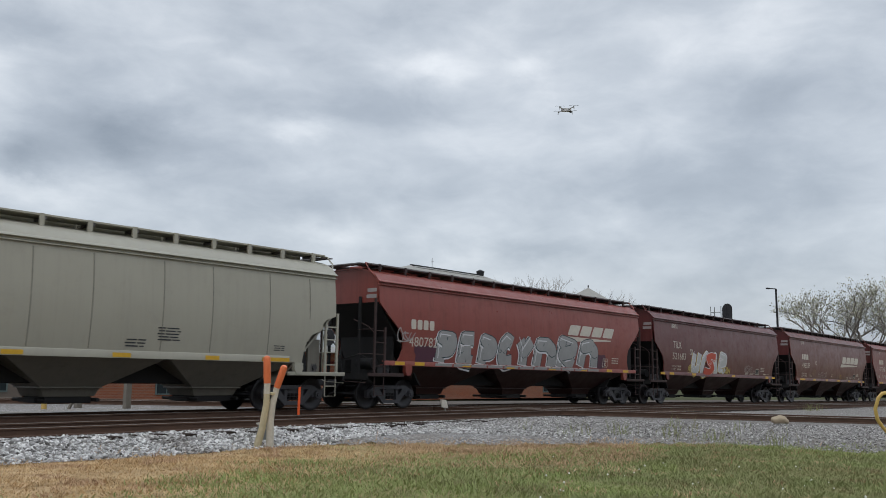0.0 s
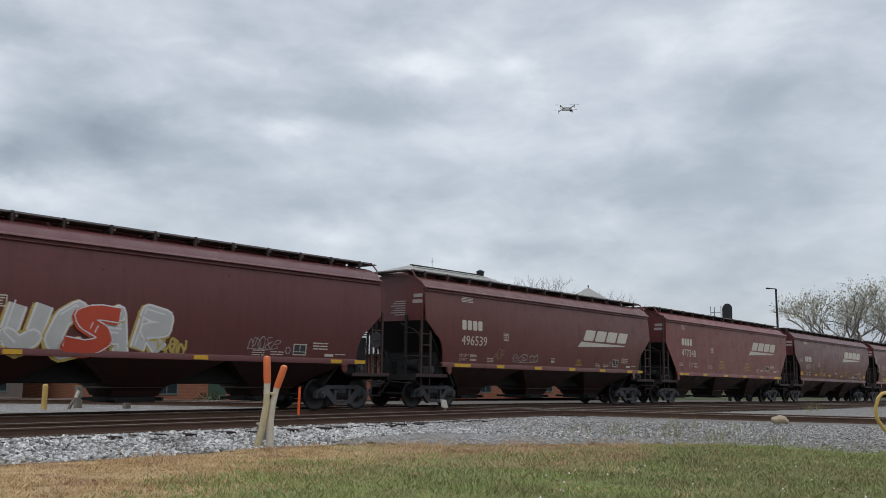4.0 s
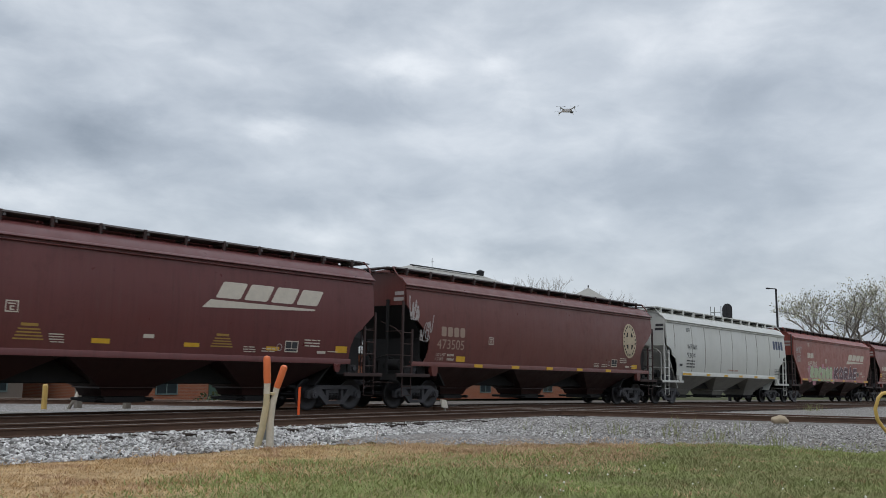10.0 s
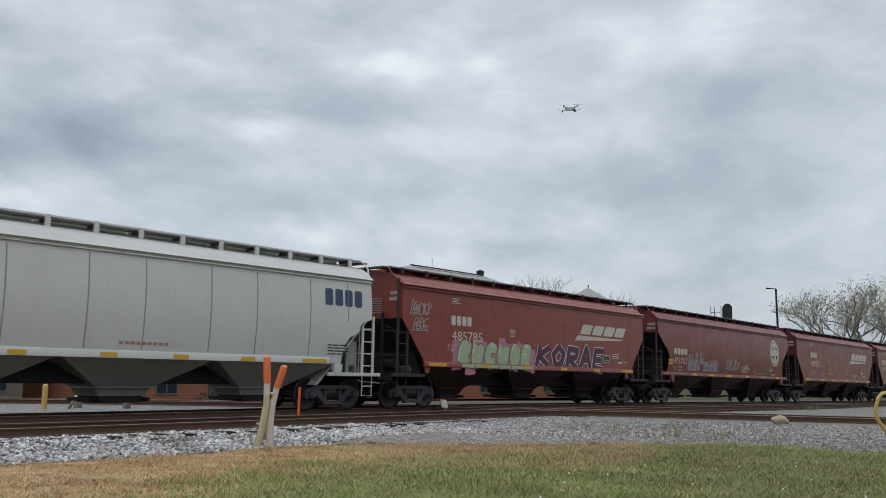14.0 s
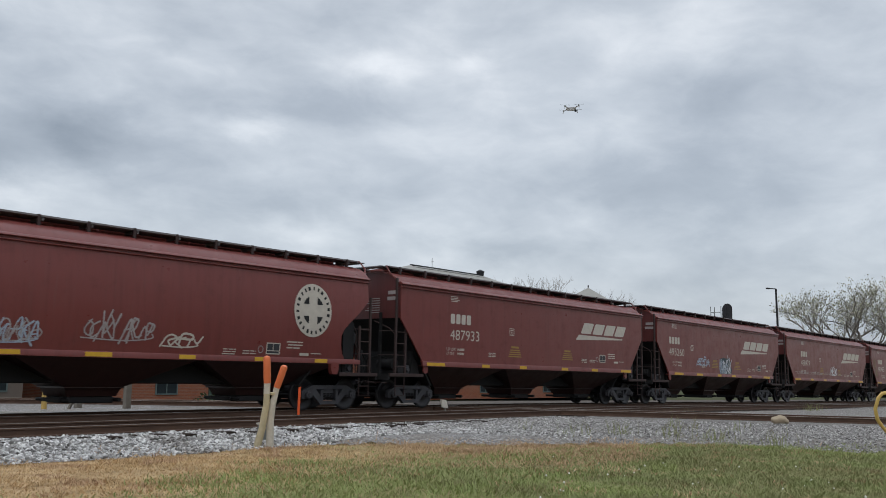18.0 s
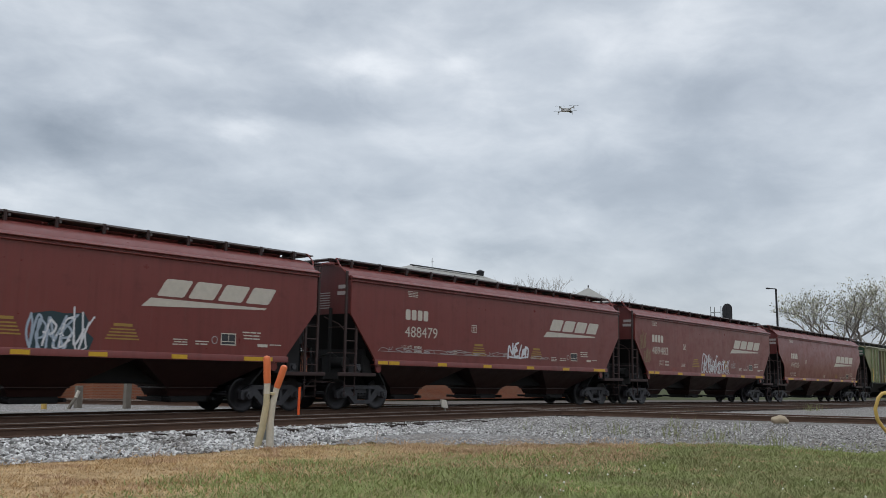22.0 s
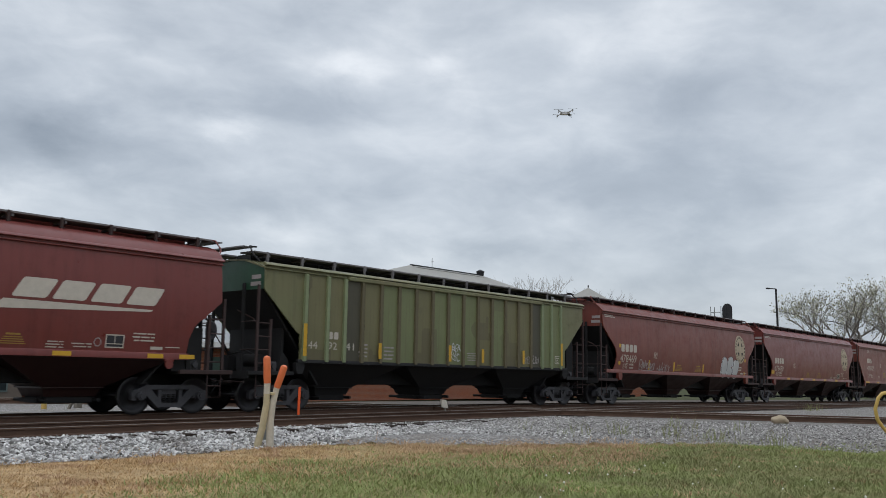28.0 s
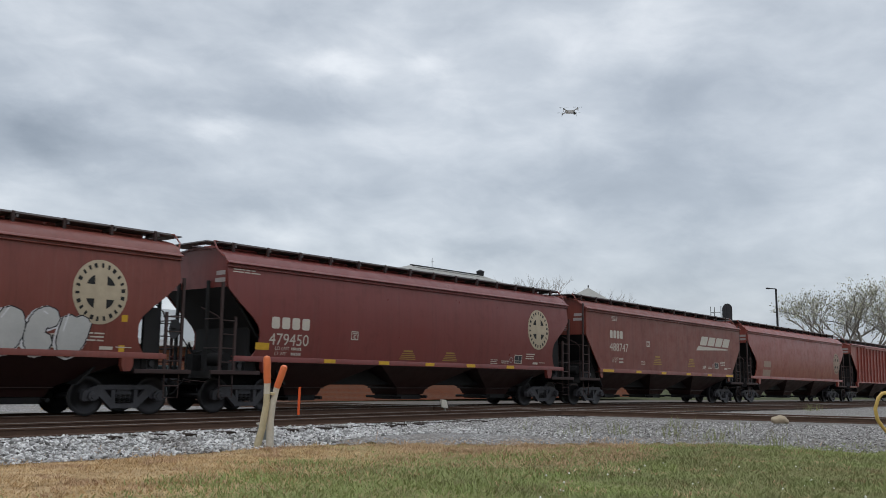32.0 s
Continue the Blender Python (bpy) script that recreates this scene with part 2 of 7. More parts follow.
def build_sky():
    n = Nodes("overcast_cloud")
    norm = n.t.nodes.new("ShaderNodeVectorMath")
    norm.operation = "NORMALIZE"
    n.link(n.coord.outputs["Object"], norm.inputs[0])
    sep = n.t.nodes.new("ShaderNodeSeparateXYZ")
    n.link(norm.outputs[0], sep.inputs[0])

    def puffs(scale, stretch, detail, rough, distort=0.0):
        mp = n.t.nodes.new("ShaderNodeMapping")
        mp.inputs["Scale"].default_value = stretch
        n.link(norm.outputs[0], mp.inputs[0])
        t = n.t.nodes.new("ShaderNodeTexNoise")
        t.inputs["Scale"].default_value, t.inputs["Detail"].default_value, t.inputs["Roughness"].default_value, t.inputs["Distortion"].default_value = scale, detail, rough, distort
        n.link(mp.outputs[0], t.inputs["Vector"])
        return t.outputs["Fac"]
    wa, wb = puffs(9.0, (1, 1, 2.0), 7, 0.62), puffs(11.0, (1.2, 1, 2.2), 7, 0.62)
    az = n.math("ADD", n.math("ARCTAN2", sep.outputs[1], sep.outputs[0]), n.math("MULTIPLY", n.math("SUBTRACT", wa, 0.5), 0.075))
    el = n.math("ADD", n.math("ARCSINE", sep.outputs[2]), n.math("MULTIPLY", n.math("SUBTRACT", wb, 0.5), 0.045))
    f = n.math("ADD", n.math("MULTIPLY", puffs(4.4, (1, 1, 2.6), 6, 0.5, 0.3), 0.34), n.math("MULTIPLY", puffs(12.0, (1, 1, 2.2), 7, 0.56, 0.3), 0.27))
    f = n.math("ADD", f, 0.205)
    for a0, e0, sa, se, amount in BANKS:
        u = n.math("DIVIDE", n.math("SUBTRACT", az, a0), sa)
        v = n.math("DIVIDE", n.math("SUBTRACT", el, e0), se)
        g = n.math("EXPONENT", n.math("MULTIPLY", n.math("ADD", n.math("MULTIPLY", u, u), n.math("MULTIPLY", v, v)), -1.0))
        f = n.math("ADD", f, n.math("MULTIPLY", g, amount))
    col = n.ramp(f, [(0.16, (0.30, 0.345, 0.405)), (0.42, (0.51, 0.565, 0.635)), (0.54, (0.68, 0.735, 0.80)), (0.72, (1.00, 1.04, 1.085))])
    em = n.t.nodes.new("ShaderNodeEmission")
    n.link(col, em.inputs[0])
    n.link(n.math("ADD", 1.0, n.math("MULTIPLY", n.math("MINIMUM", n.math("MAXIMUM", n.math("SUBTRACT", sep.outputs[2], 0.44), 0.0), 0.45), 2.2)), em.inputs[1])
    tr = n.t.nodes.new("ShaderNodeBsdfTransparent")
    mx = n.t.nodes.new("ShaderNodeMixShader")
    mx.inputs[0].default_value = 0.8
    n.link(tr.outputs[0], mx.inputs[1])
    n.link(em.outputs[0], mx.inputs[2])
    n.link(mx.outputs[0], n.t.nodes["Material Output"].inputs[0])
    m = Mesh()
    rings, seg, top, rad = 14, 40, 480.0, 4300.0
    vs, fs = [(0, 0, top)], []
    for j in range(1, rings + 1):
        r = rad * (j / rings)
        z = top * (1 - (j / rings) ** 2) - (90 if j == rings else 0)
        vs += [(r * math.cos(2 * math.pi * i / seg), r * math.sin(2 * math.pi * i / seg), z) for i in range(seg)]
    fs += [(0, 1 + i, 1 + (i + 1) % seg) for i in range(seg)]
    for j in range(rings - 1):
        a, b = 1 + j * seg, 1 + (j + 1) * seg
        fs += [(a + i, b + i, b + (i + 1) % seg, a + (i + 1) % seg) for i in range(seg)]
    m.add(vs, fs)
    ob = part("sky_backdrop", m, n.mat)
    return tagged(ob, "pale grey overcast sky with soft drifting clouds", "sky", kind="structure")


sky_dome = build_sky()

# ---- ground ----
def t2_x(y):
    """The crossing track's centre line: x for a given y."""
    return 25.9 - 0.37 * y + (0.03 if y > 2 else 0.0) * -(y - 2) * (y - 2)


def ballast_cover(x, y):
    """How far a point lies inside the ballast, in metres."""
    a = min(y + 5.15 + 0.25 * noise.noise((x * 0.35, 3.1, 0)) + 0.1 * noise.noise((x * 1.7, 0, 5)), 13.5 - y)
    d = (x - t2_x(y)) * 0.93
    b = min(d + 7.8 + 1.1 * max(0.0, y + 10.5) + 0.5 * noise.noise((y * 0.4, 9, 1)) + 0.25 * noise.noise((x * 1.1, y * 1.1, 4)), (26.0 if y < -4 else 4.0) - d, y + 40, 30 - y)
    return max(a, b)


def sag(x):
    """The straight tracks fall away gently beyond the crossing."""
    return 0.0 if x < 20 else (-0.0085 * (x - 20) ** 2 / 40 if x < 40 else -0.0085 * (min(x, 300) - 30))


def ground_z(x, y):
    base = -0.46 - 0.06 * min(1, max(0, (-y - 6) / 8))
    base += 0.05 * noise.noise((x * 0.16, y * 0.16, 0)) + 0.03 * noise.noise((x * 0.6, y * 0.6, 2))
    c = ballast_cover(x, y) if (-60 < x < 140 and -45 < y < 40) else -9
    fall = 0.07 * max(0.0, min(1.0, (-3.75 - y) / 0.9)) * max(0.0, min(1.0, (t2_x(y) - 4.0 - x) / 5.0))
    crib = 0.045 * max(0.0, min(1.0, (y + 4.75) / 0.5))
    return base + max(0.0, min(1.0, (c + 0.3) / 1.1)) * (-0.262 + crib - fall - base) + (sag(x) * max(0.0, min(1.0, (y + 8) / 4)) if x > 20 else 0.0)


def turf_material():
    """Dead straw towards the ballast's far end, brown-olive turf on the other side, darker lawn behind the tracks."""
    n = Nodes("thatchy_turf")
    sep = n.t.nodes.new("ShaderNodeSeparateXYZ")
    n.link(n.coord.outputs["Object"], sep.inputs[0])
    side = n.math("SUBTRACT", n.math("MULTIPLY", sep.outputs[0], 0.649), n.math("MULTIPLY", sep.outputs[1], 0.76))
    side = n.math("ADD", side, n.math("MULTIPLY", n.noise(0.35, (1, 1, 1), 4), 4.0))
    straw = n.ramp(n.noise(2.3, (1, 1, 1), 6, 0.65), [(0.3, (0.20, 0.13, 0.07)), (0.45, (0.42, 0.29, 0.16)), (0.62, (0.56, 0.40, 0.235))])
    olive = n.ramp(n.noise(1.7, (1, 1, 1), 6, 0.65), [(0.3, (0.20, 0.155, 0.085)), (0.5, (0.235, 0.215, 0.10)), (0.7, (0.22, 0.25, 0.095))])
    c = n.mix(n.ramp(n.math("MULTIPLY", n.math("SUBTRACT", side, 12.0), 0.14), [(0.0, (0.0,)), (1.0, (1.0,))]), straw, olive)
    lawn = n.ramp(n.noise(0.5, (1, 1, 1), 5), [(0.35, (0.05, 0.058, 0.028)), (0.65, (0.09, 0.092, 0.045))])
    c = n.mix(n.ramp(n.math("MULTIPLY", n.math("SUBTRACT", sep.outputs[1], 5.0), 0.2), [(0.0, (0.0,)), (1.0, (1.0,))]), c, lawn)
    n.bump(n.noise(30), 0.6, 0.02)
    return n.done(c, 0.95, 0, 0.1)


M_SOIL = turf_material()
def ballast_material():
    n = Nodes("crushed_limestone")
    v = n.t.nodes.new("ShaderNodeTexVoronoi")
    v.inputs["Scale"].default_value = 19
    n.link(n.coord.outputs["Object"], v.inputs["Vector"])
    c = n.ramp(v.outputs["Color"], [(0.1, (0.17, 0.165, 0.16)), (0.5, (0.42, 0.41, 0.40)), (0.9, (0.66, 0.64, 0.625))])
    c = n.mix(n.ramp(v.outputs["Distance"], [(0.25, (0.0,)), (0.7, (0.75,))]), c, (0.08, 0.075, 0.07))
    c = n.mix(n.ramp(n.noise(0.9, (1, 1, 1), 6, 0.7), [(0.42, (0.05,)), (0.70, (0.7,))]), c, (0.20, 0.165, 0.13))
    # fouled, rust-stained stone between and under the rails of the two straight tracks
    sep = n.t.nodes.new("ShaderNodeSeparateXYZ")
    n.link(n.coord.outputs["Object"], sep.inputs[0])
    y = n.math("ADD", sep.outputs[1], n.math("MULTIPLY", n.math("SUBTRACT", n.noise(1.5, (1, 1, 1), 4), 0.5), 1.2))
    inside = n.math("MULTIPLY", n.ramp(n.math("ADD", n.math("MULTIPLY", y, 0.9), 3.6), [(0.2, (0.0,)), (0.8, (1.0,))]), n.ramp(n.math("SUBTRACT", 2.9, n.math("MULTIPLY", y, 0.5)), [(0.0, (0.0,)), (0.6, (1.0,))]))
    far = n.math("MULTIPLY", n.ramp(n.math("MULTIPLY", n.math("SUBTRACT", sep.outputs[0], 21.0), 0.25), [(0.0, (0.0,)), (1.0, (1.0,))]), n.ramp(n.math("MULTIPLY", n.math("ADD", y, 1.0), 0.5), [(0.0, (0.0,)), (1.0, (1.0,))]))
    inside = n.math("MAXIMUM", inside, far)
    c = n.mix(n.math("MULTIPLY", inside, 0.85), c, (0.068, 0.048, 0.038))
    c = n.mix(n.ramp(n.math("MULTIPLY", n.math("SUBTRACT", sep.outputs[0], 15.0), 0.12), [(0.0, (0.0,)), (1.0, (0.35,))]), c, (0.17, 0.155, 0.135))
    n.bump(n.math("SUBTRACT", 1.0, v.outputs["Distance"]), 0.8, 0.03)
    return n.done(c, 0.9, 0, 0.2)


M_BALLAST = ballast_material()
M_TIE = plain("creosoted_oak", (0.042, 0.031, 0.025), 0.9, 0.0, 0.4, 4.0, 0.6, 0.2, (1, 0.2, 1))
M_RAIL = plain("rusty_rail_side", (0.108, 0.066, 0.048), 0.85, 0.1, 0.35, 4.0, 0.4, 0.2)
M_RAILTOP = plain("worn_rail_head", (0.20, 0.165, 0.14), 0.4, 0.75, 0.2, 3.0)


def strip(xs, ys, keep=None, lift=0.0, sink=0.0):
    """A ground patch over a grid of x and y values."""
    m = Mesh()
    pts = [(x, y, ground_z(x, y) + lift - (sink * max(0.0, min(1.0, 2.5 * ballast_cover(x, y))) if sink and -60 < x < 130 and -30 < y < 26 else 0.0)) for y in ys for x in xs]
    w = len(xs)
    fs = []
    for j in range(len(ys) - 1):
        for i in range(w - 1):
            if keep is None or keep((xs[i] + xs[i + 1]) / 2, (ys[j] + ys[j + 1]) / 2):
                fs.append((j * w + i, j * w + i + 1, (j + 1) * w + i + 1, (j + 1) * w + i))
    return m.add(pts, fs)


def spaced(*runs):
    out = []
    for a, b, s in runs:
        k = max(1, round((b - a) / s))
        out += [a + (b - a) * i / k for i in range(k)]
    return out + [runs[-1][1]]


def build_ground():
    xs = spaced((-4600, -100, 900), (-100, -4, 12), (-4, 34, 0.4), (34, 130, 6), (130, 4600, 900))
    ys = spaced((-4600, -60, 900), (-60, -20, 6), (-20, 9, 0.4), (9, 60, 4), (60, 4600, 900))
    tagged(part("ground", strip(xs, ys, sink=0.08), M_SOIL), "flat turf ground with dry thatch beside the railway", "ground", kind="structure")
    xs = spaced((-60, 0, 3), (0, 38, 0.3), (38, 130, 3))
    ys = spaced((-30, -16, 0.8), (-16, 8, 0.3), (8, 26, 1.0))
    tagged(part("ballast_bed", strip(xs, ys, lambda x, y: ballast_cover(x, y) > -0.25, 0.012), M_BALLAST), "grey crushed limestone ballast under the tracks", "ballast", kind="structure")


build_ground()

RAIL_PROF = [(-0.07, -0.171), (0.07, -0.171), (0.07, -0.155), (0.012, -0.135), (0.009, -0.045), (0.034, -0.036), (0.036, -0.008), (-0.036, -0.008), (-0.034, -0.036), (-0.009, -0.045), (-0.012, -0.135), (-0.07, -0.155)]
HEAD_PROF = [(-0.036, -0.008), (0.036, -0.008), (0.03, 0.0), (-0.03, 0.0)]


def swept(prof, pts):
    """A profile carried along a polyline in plan."""
    m = Mesh()
    n = len(prof)
    vs, fs = [], []
    for i, p in enumerate(pts):
        a, b = Vector(pts[max(i - 1, 0)]), Vector(pts[min(i + 1, len(pts) - 1)])
        d = (b - a).normalized()
        s = Vector((-d.y, d.x, 0))
        vs += [(p[0] + s.x * o, p[1] + s.y * o, z + p[2]) for o, z in prof]
    for i in range(len(pts) - 1):
        fs += [(i * n + k, i * n + (k + 1) % n, (i + 1) * n + (k + 1) % n, (i + 1) * n + k) for k in range(n)]
    fs += [tuple(range(n)), tuple(reversed(range((len(pts) - 1) * n, len(pts) * n)))]
    return m.add(vs, fs)


TIE_MESH = Mesh().bevel_box(-1.3, 1.3, -0.115, 0.115, -0.18, 0.0, 0.015).data("tie")


def build_track(label, centre, ties, sunk=0.0):
    """centre: points in plan. ties: (x, y, turn) of the ties."""
    tr = group_thing("railway_track", pose(0, 0, 0), label, "track", kind="structure")
    for side in (-0.754, 0.754):
        line = []
        for i, p in enumerate(centre):
            a, b = Vector(centre[max(i - 1, 0)]), Vector(centre[min(i + 1, len(centre) - 1)])
            d = (b - a).normalized()
            line.append((p[0] - d.y * side, p[1] + d.x * side, p[2]))
        rail = part("rail", swept(RAIL_PROF, line), M_RAIL, tr, "rust-brown steel rail")
        part("rail_head", swept(HEAD_PROF, line), M_RAILTOP, rail, "worn shiny running surface")
    for x, y, turn in ties:
        put("tie", TIE_MESH, M_TIE, tr, "", pose(x + random.uniform(-0.03, 0.03), y + random.uniform(-0.34, 0.06), -0.183 - sunk + (sag(x) if not sunk else 0.0) + random.uniform(-0.012, 0.004), 0, 0, turn + random.uniform(-1.5, 1.5)))
    return tr


build_track("rusty siding track on dark timber ties", [(x, -2.7, sag(x)) for x in spaced((-60, 20, 80), (20, 40, 2), (40, 160, 60))], [(-2 + 0.55 * i, -2.7, 90) for i in range(110)])
build_track("main railway track carrying the passing train", [(x, 1.62, sag(x)) for x in spaced((-160, 20, 180), (20, 40, 2), (40, 260, 110))], [(2 + 0.55 * i, 1.62, 90) for i in range(80)])
T2 = [(t2_x(y), y, 0) for y in spaced((-40, 30, 1.0))]
build_track("curving rusty track that crosses the other tracks", T2, [(t2_x(y), y, math.degrees(math.atan2(0.37, 1.0))) for y in spaced((-22, -5.2, 0.55))] + [(t2_x(y), y, 21) for y in spaced((4.2, 20, 0.6))], 0.085)

# ---- hopper cars ----
# Car space: x from the end nearest the train's head, y = 0 on the centre line, z from the rail head.
LEN, HALF, EAVE, SILL = 16.5, 1.61, 4.06, 1.40
WHEEL_R = 0.457


def bulge(kind, z):
    """How far the side lies in from its widest, at height z."""
    if kind == "flat" or kind == "ribbed":
        return 0.0
    return 0.10 * ((z - 2.75) / 1.3) ** 2


CUTS = {
    "flat": [(4.06, 0.0), (2.98, 0.0), (2.93, 0.02), (1.68, 1.03), (1.56, 1.12), (1.40, 1.13)],
    "round": [(4.06, 0.0), (3.44, 0.0), (3.38, 0.03), (3.02, 0.40), (2.65, 0.86), (2.45, 1.06), (2.25, 1.16), (1.95, 1.15), (1.70, 1.06), (1.50, 0.92), (1.40, 0.9)],
    "mixed": [(4.06, 0.0), (2.98, 0.0), (2.94, 0.04), (2.60, 0.44), (2.52, 0.50), (2.42, 0.68), (2.25, 0.84), (1.93, 0.97), (1.60, 1.0), (1.40, 1.0)],
    "tank": [(4.06, 0.0), (2.84, 0.0), (2.78, 0.15), (2.72, 0.36), (2.60, 0.5), (2.42, 0.56), (2.36, 0.62), (2.24, 0.92), (2.0, 1.12), (1.7, 1.2), (1.40, 1.22)],
    "ribbed": [(4.12, 0.0), (3.48, 0.0), (3.42, 0.04), (2.29, 1.25), (2.22, 1.38), (1.40, 1.40)],
}


def cut_x(kind, z):
    c = CUTS[kind]
    for (za, xa), (zb, xb) in zip(c, c[1:]):
        if z >= zb - 1e-6:
            return xa + (xb - xa) * (za - z) / (za - zb)
    return c[-1][1]


def side_point(kind, x, z, out=0.0):
    """A point on the camera-side wall of the car, lifted off it by out."""
    return (x, -HALF + bulge(kind, z) - out - (0.014 if kind == "ribbed" else 0.0), z)


def roof_section(kind):
    """(y, z) from the eave to the middle of the roof."""
    if kind == "ribbed":
        return [(-HALF, 4.12), (-1.45, 4.16), (-1.1, 4.27), (-0.6, 4.40), (0.0, 4.44)]
    return [(-HALF + 0.12, 4.07), (-HALF + 0.10, 4.17), (-1.36, 4.34), (-1.1, 4.48), (-0.75, 4.575), (-0.4, 4.61), (0.0, 4.62)]


def lowest(kind):
    return next(z for z, x in reversed(CUTS[kind]) if x == 0.0)


def wall_mesh(kind, sgn):
    """One side wall with its end cut-outs, as a sheet with thickness."""
    m = Mesh()
    zs = sorted({round(z, 3) for z, _ in CUTS[kind]} | {2.7, 3.2, 3.7}, reverse=True)
    cols, n = 5, len(zs)
    vs, fs = [], []
    for z in zs:
        a = cut_x(kind, z)
        vs += [(a + (LEN - 2 * a) * i / (cols - 1), sgn * (HALF - bulge(kind, z)), z) for i in range(cols)]
    for j in range(n - 1):
        fs += [(j * cols + i, j * cols + i + 1, (j + 1) * cols + i + 1, (j + 1) * cols + i) for i in range(cols - 1)]
    k = len(vs)
    inner = [(x, y - sgn * 0.05, z) for x, y, z in vs]
    rim = [j * cols for j in range(n)] + [(n - 1) * cols + i for i in range(1, cols)] + [j * cols + cols - 1 for j in range(n - 2, -1, -1)] + [i for i in range(cols - 2, 0, -1)]
    edge = [(rim[i], rim[(i + 1) % len(rim)], k + rim[(i + 1) % len(rim)], k + rim[i]) for i in range(len(rim))]
    return m.add(vs + inner, fs + [tuple(k + i for i in reversed(q)) for q in fs] + edge)


def end_wall_mesh(kind, x0, d):
    """Upper end wall with the roof's arch on top."""
    m = Mesh()
    low, yi = lowest(kind), HALF - 0.055 - (0.1 if kind not in ("flat", "ribbed") else 0)
    arch = roof_section(kind)
    arch = [(y, z) for y, z in arch if y > -yi]
    arch = [(-yi, 4.05)] + [(y, z) for y, z in arch if z > 4.1]
    outline = [(-yi, low)] + [(y, z - 0.015) for y, z in arch] + [(-y, z - 0.015) for y, z in reversed(arch[:-1])] + [(yi, low)]
    k = len(outline)
    return m.add([(x0 + 0.01 * d, y, z) for y, z in outline] + [(x0 + 0.07 * d, y, z) for y, z in outline],
                 [tuple(range(k)), tuple(reversed(range(k, 2 * k)))] + [(i, (i + 1) % k, k + (i + 1) % k, k + i) for i in range(k)])


def slope_mesh(kind, x0, d):
    """The sloping end sheet that runs down to the first hopper."""
    low, yi = lowest(kind), HALF - 0.06
    run = (low - 0.75) / 1.12
    return Mesh().hexa([(x0 + 0.02 * d, -yi + 0.05, low), (x0 + 0.02 * d, yi - 0.05, low), (x0 + (0.02 + run) * d, yi - 0.35, 0.75), (x0 + (0.02 + run) * d, -yi + 0.35, 0.75),
                        (x0 + 0.10 * d, -yi + 0.05, low), (x0 + 0.10 * d, yi - 0.05, low), (x0 + (0.10 + run) * d, yi - 0.35, 0.75), (x0 + (0.10 + run) * d, -yi + 0.35, 0.75)])


def roof_mesh(kind):
    m = Mesh()
    half = roof_section(kind)
    prof = half + [(-y, z) for y, z in reversed(half[:-1])]
    n = len(prof)
    vs = [(x, y, z - t) for x in (-0.03, LEN + 0.03) for t in (0.0, 0.05) for y, z in prof]
    fs = []
    for i in range(n - 1):
        fs += [(i, i + 1, 2 * n + i + 1, 2 * n + i), (n + i + 1, n + i, 3 * n + i, 3 * n + i + 1), (i + 1, i, n + i, n + i + 1), (2 * n + i, 2 * n + i + 1, 3 * n + i + 1, 3 * n + i)]
    fs += [(0, 2 * n, 3 * n, n), (n - 1, 2 * n - 1, 4 * n - 1, 3 * n - 1)]
    return m.add(vs, fs)


def eave_mesh(kind):
    """Two thin flanges along both eaves with a recess between them."""
    m = Mesh()
    z = CUTS[kind][0][0]
    for s in (-1, 1):
        y = s * (HALF - bulge(kind, z))
        m.along_x([(y - s * 0.03, z - 0.075), (y + s * 0.06, z - 0.07), (y + s * 0.07, z - 0.055), (y + s * 0.06, z - 0.04), (y - s * 0.03, z - 0.035)], -0.03, LEN + 0.03)
        m.along_x([(y - s * 0.03, z - 0.035), (y + s * 0.004, z - 0.035), (y + s * 0.004, z + 0.03), (y - s * 0.03, z + 0.03)], -0.02, LEN + 0.02)
        m.along_x([(y - s * 0.05, z + 0.03), (y + s * 0.085, z + 0.03), (y + s * 0.095, z + 0.045), (y + s * 0.08, z + 0.065), (y - s * 0.02, z + 0.125), (y - s * 0.07, z + 0.14)], -0.04, LEN + 0.04)
    return m


def sill_mesh(kind):
    """One side sill: an angle along the foot of the wall."""
    x0 = {"flat": 1.08, "mixed": 0.95, "round": 0.3, "tank": 1.75, "ribbed": 1.3}[kind]
    h = {"flat": 0.15, "mixed": 0.14, "round": 0.13, "tank": 0.17, "ribbed": 0.08}[kind]
    y = -HALF + bulge(kind, 1.45)
    m = Mesh()
    m.along_x([(y - 0.055, SILL), (y - 0.055, SILL + h), (y - 0.04, SILL + h + 0.02), (y + 0.06, SILL + h + 0.02), (y + 0.06, SILL + h - 0.02), (y - 0.02, SILL + h - 0.03), (y - 0.02, SILL + 0.02), (y + 0.14, SILL + 0.02), (y + 0.14, SILL)], x0, LEN - x0)
    return m


def bays():
    return (3.62, LEN / 2, LEN - 3.62)


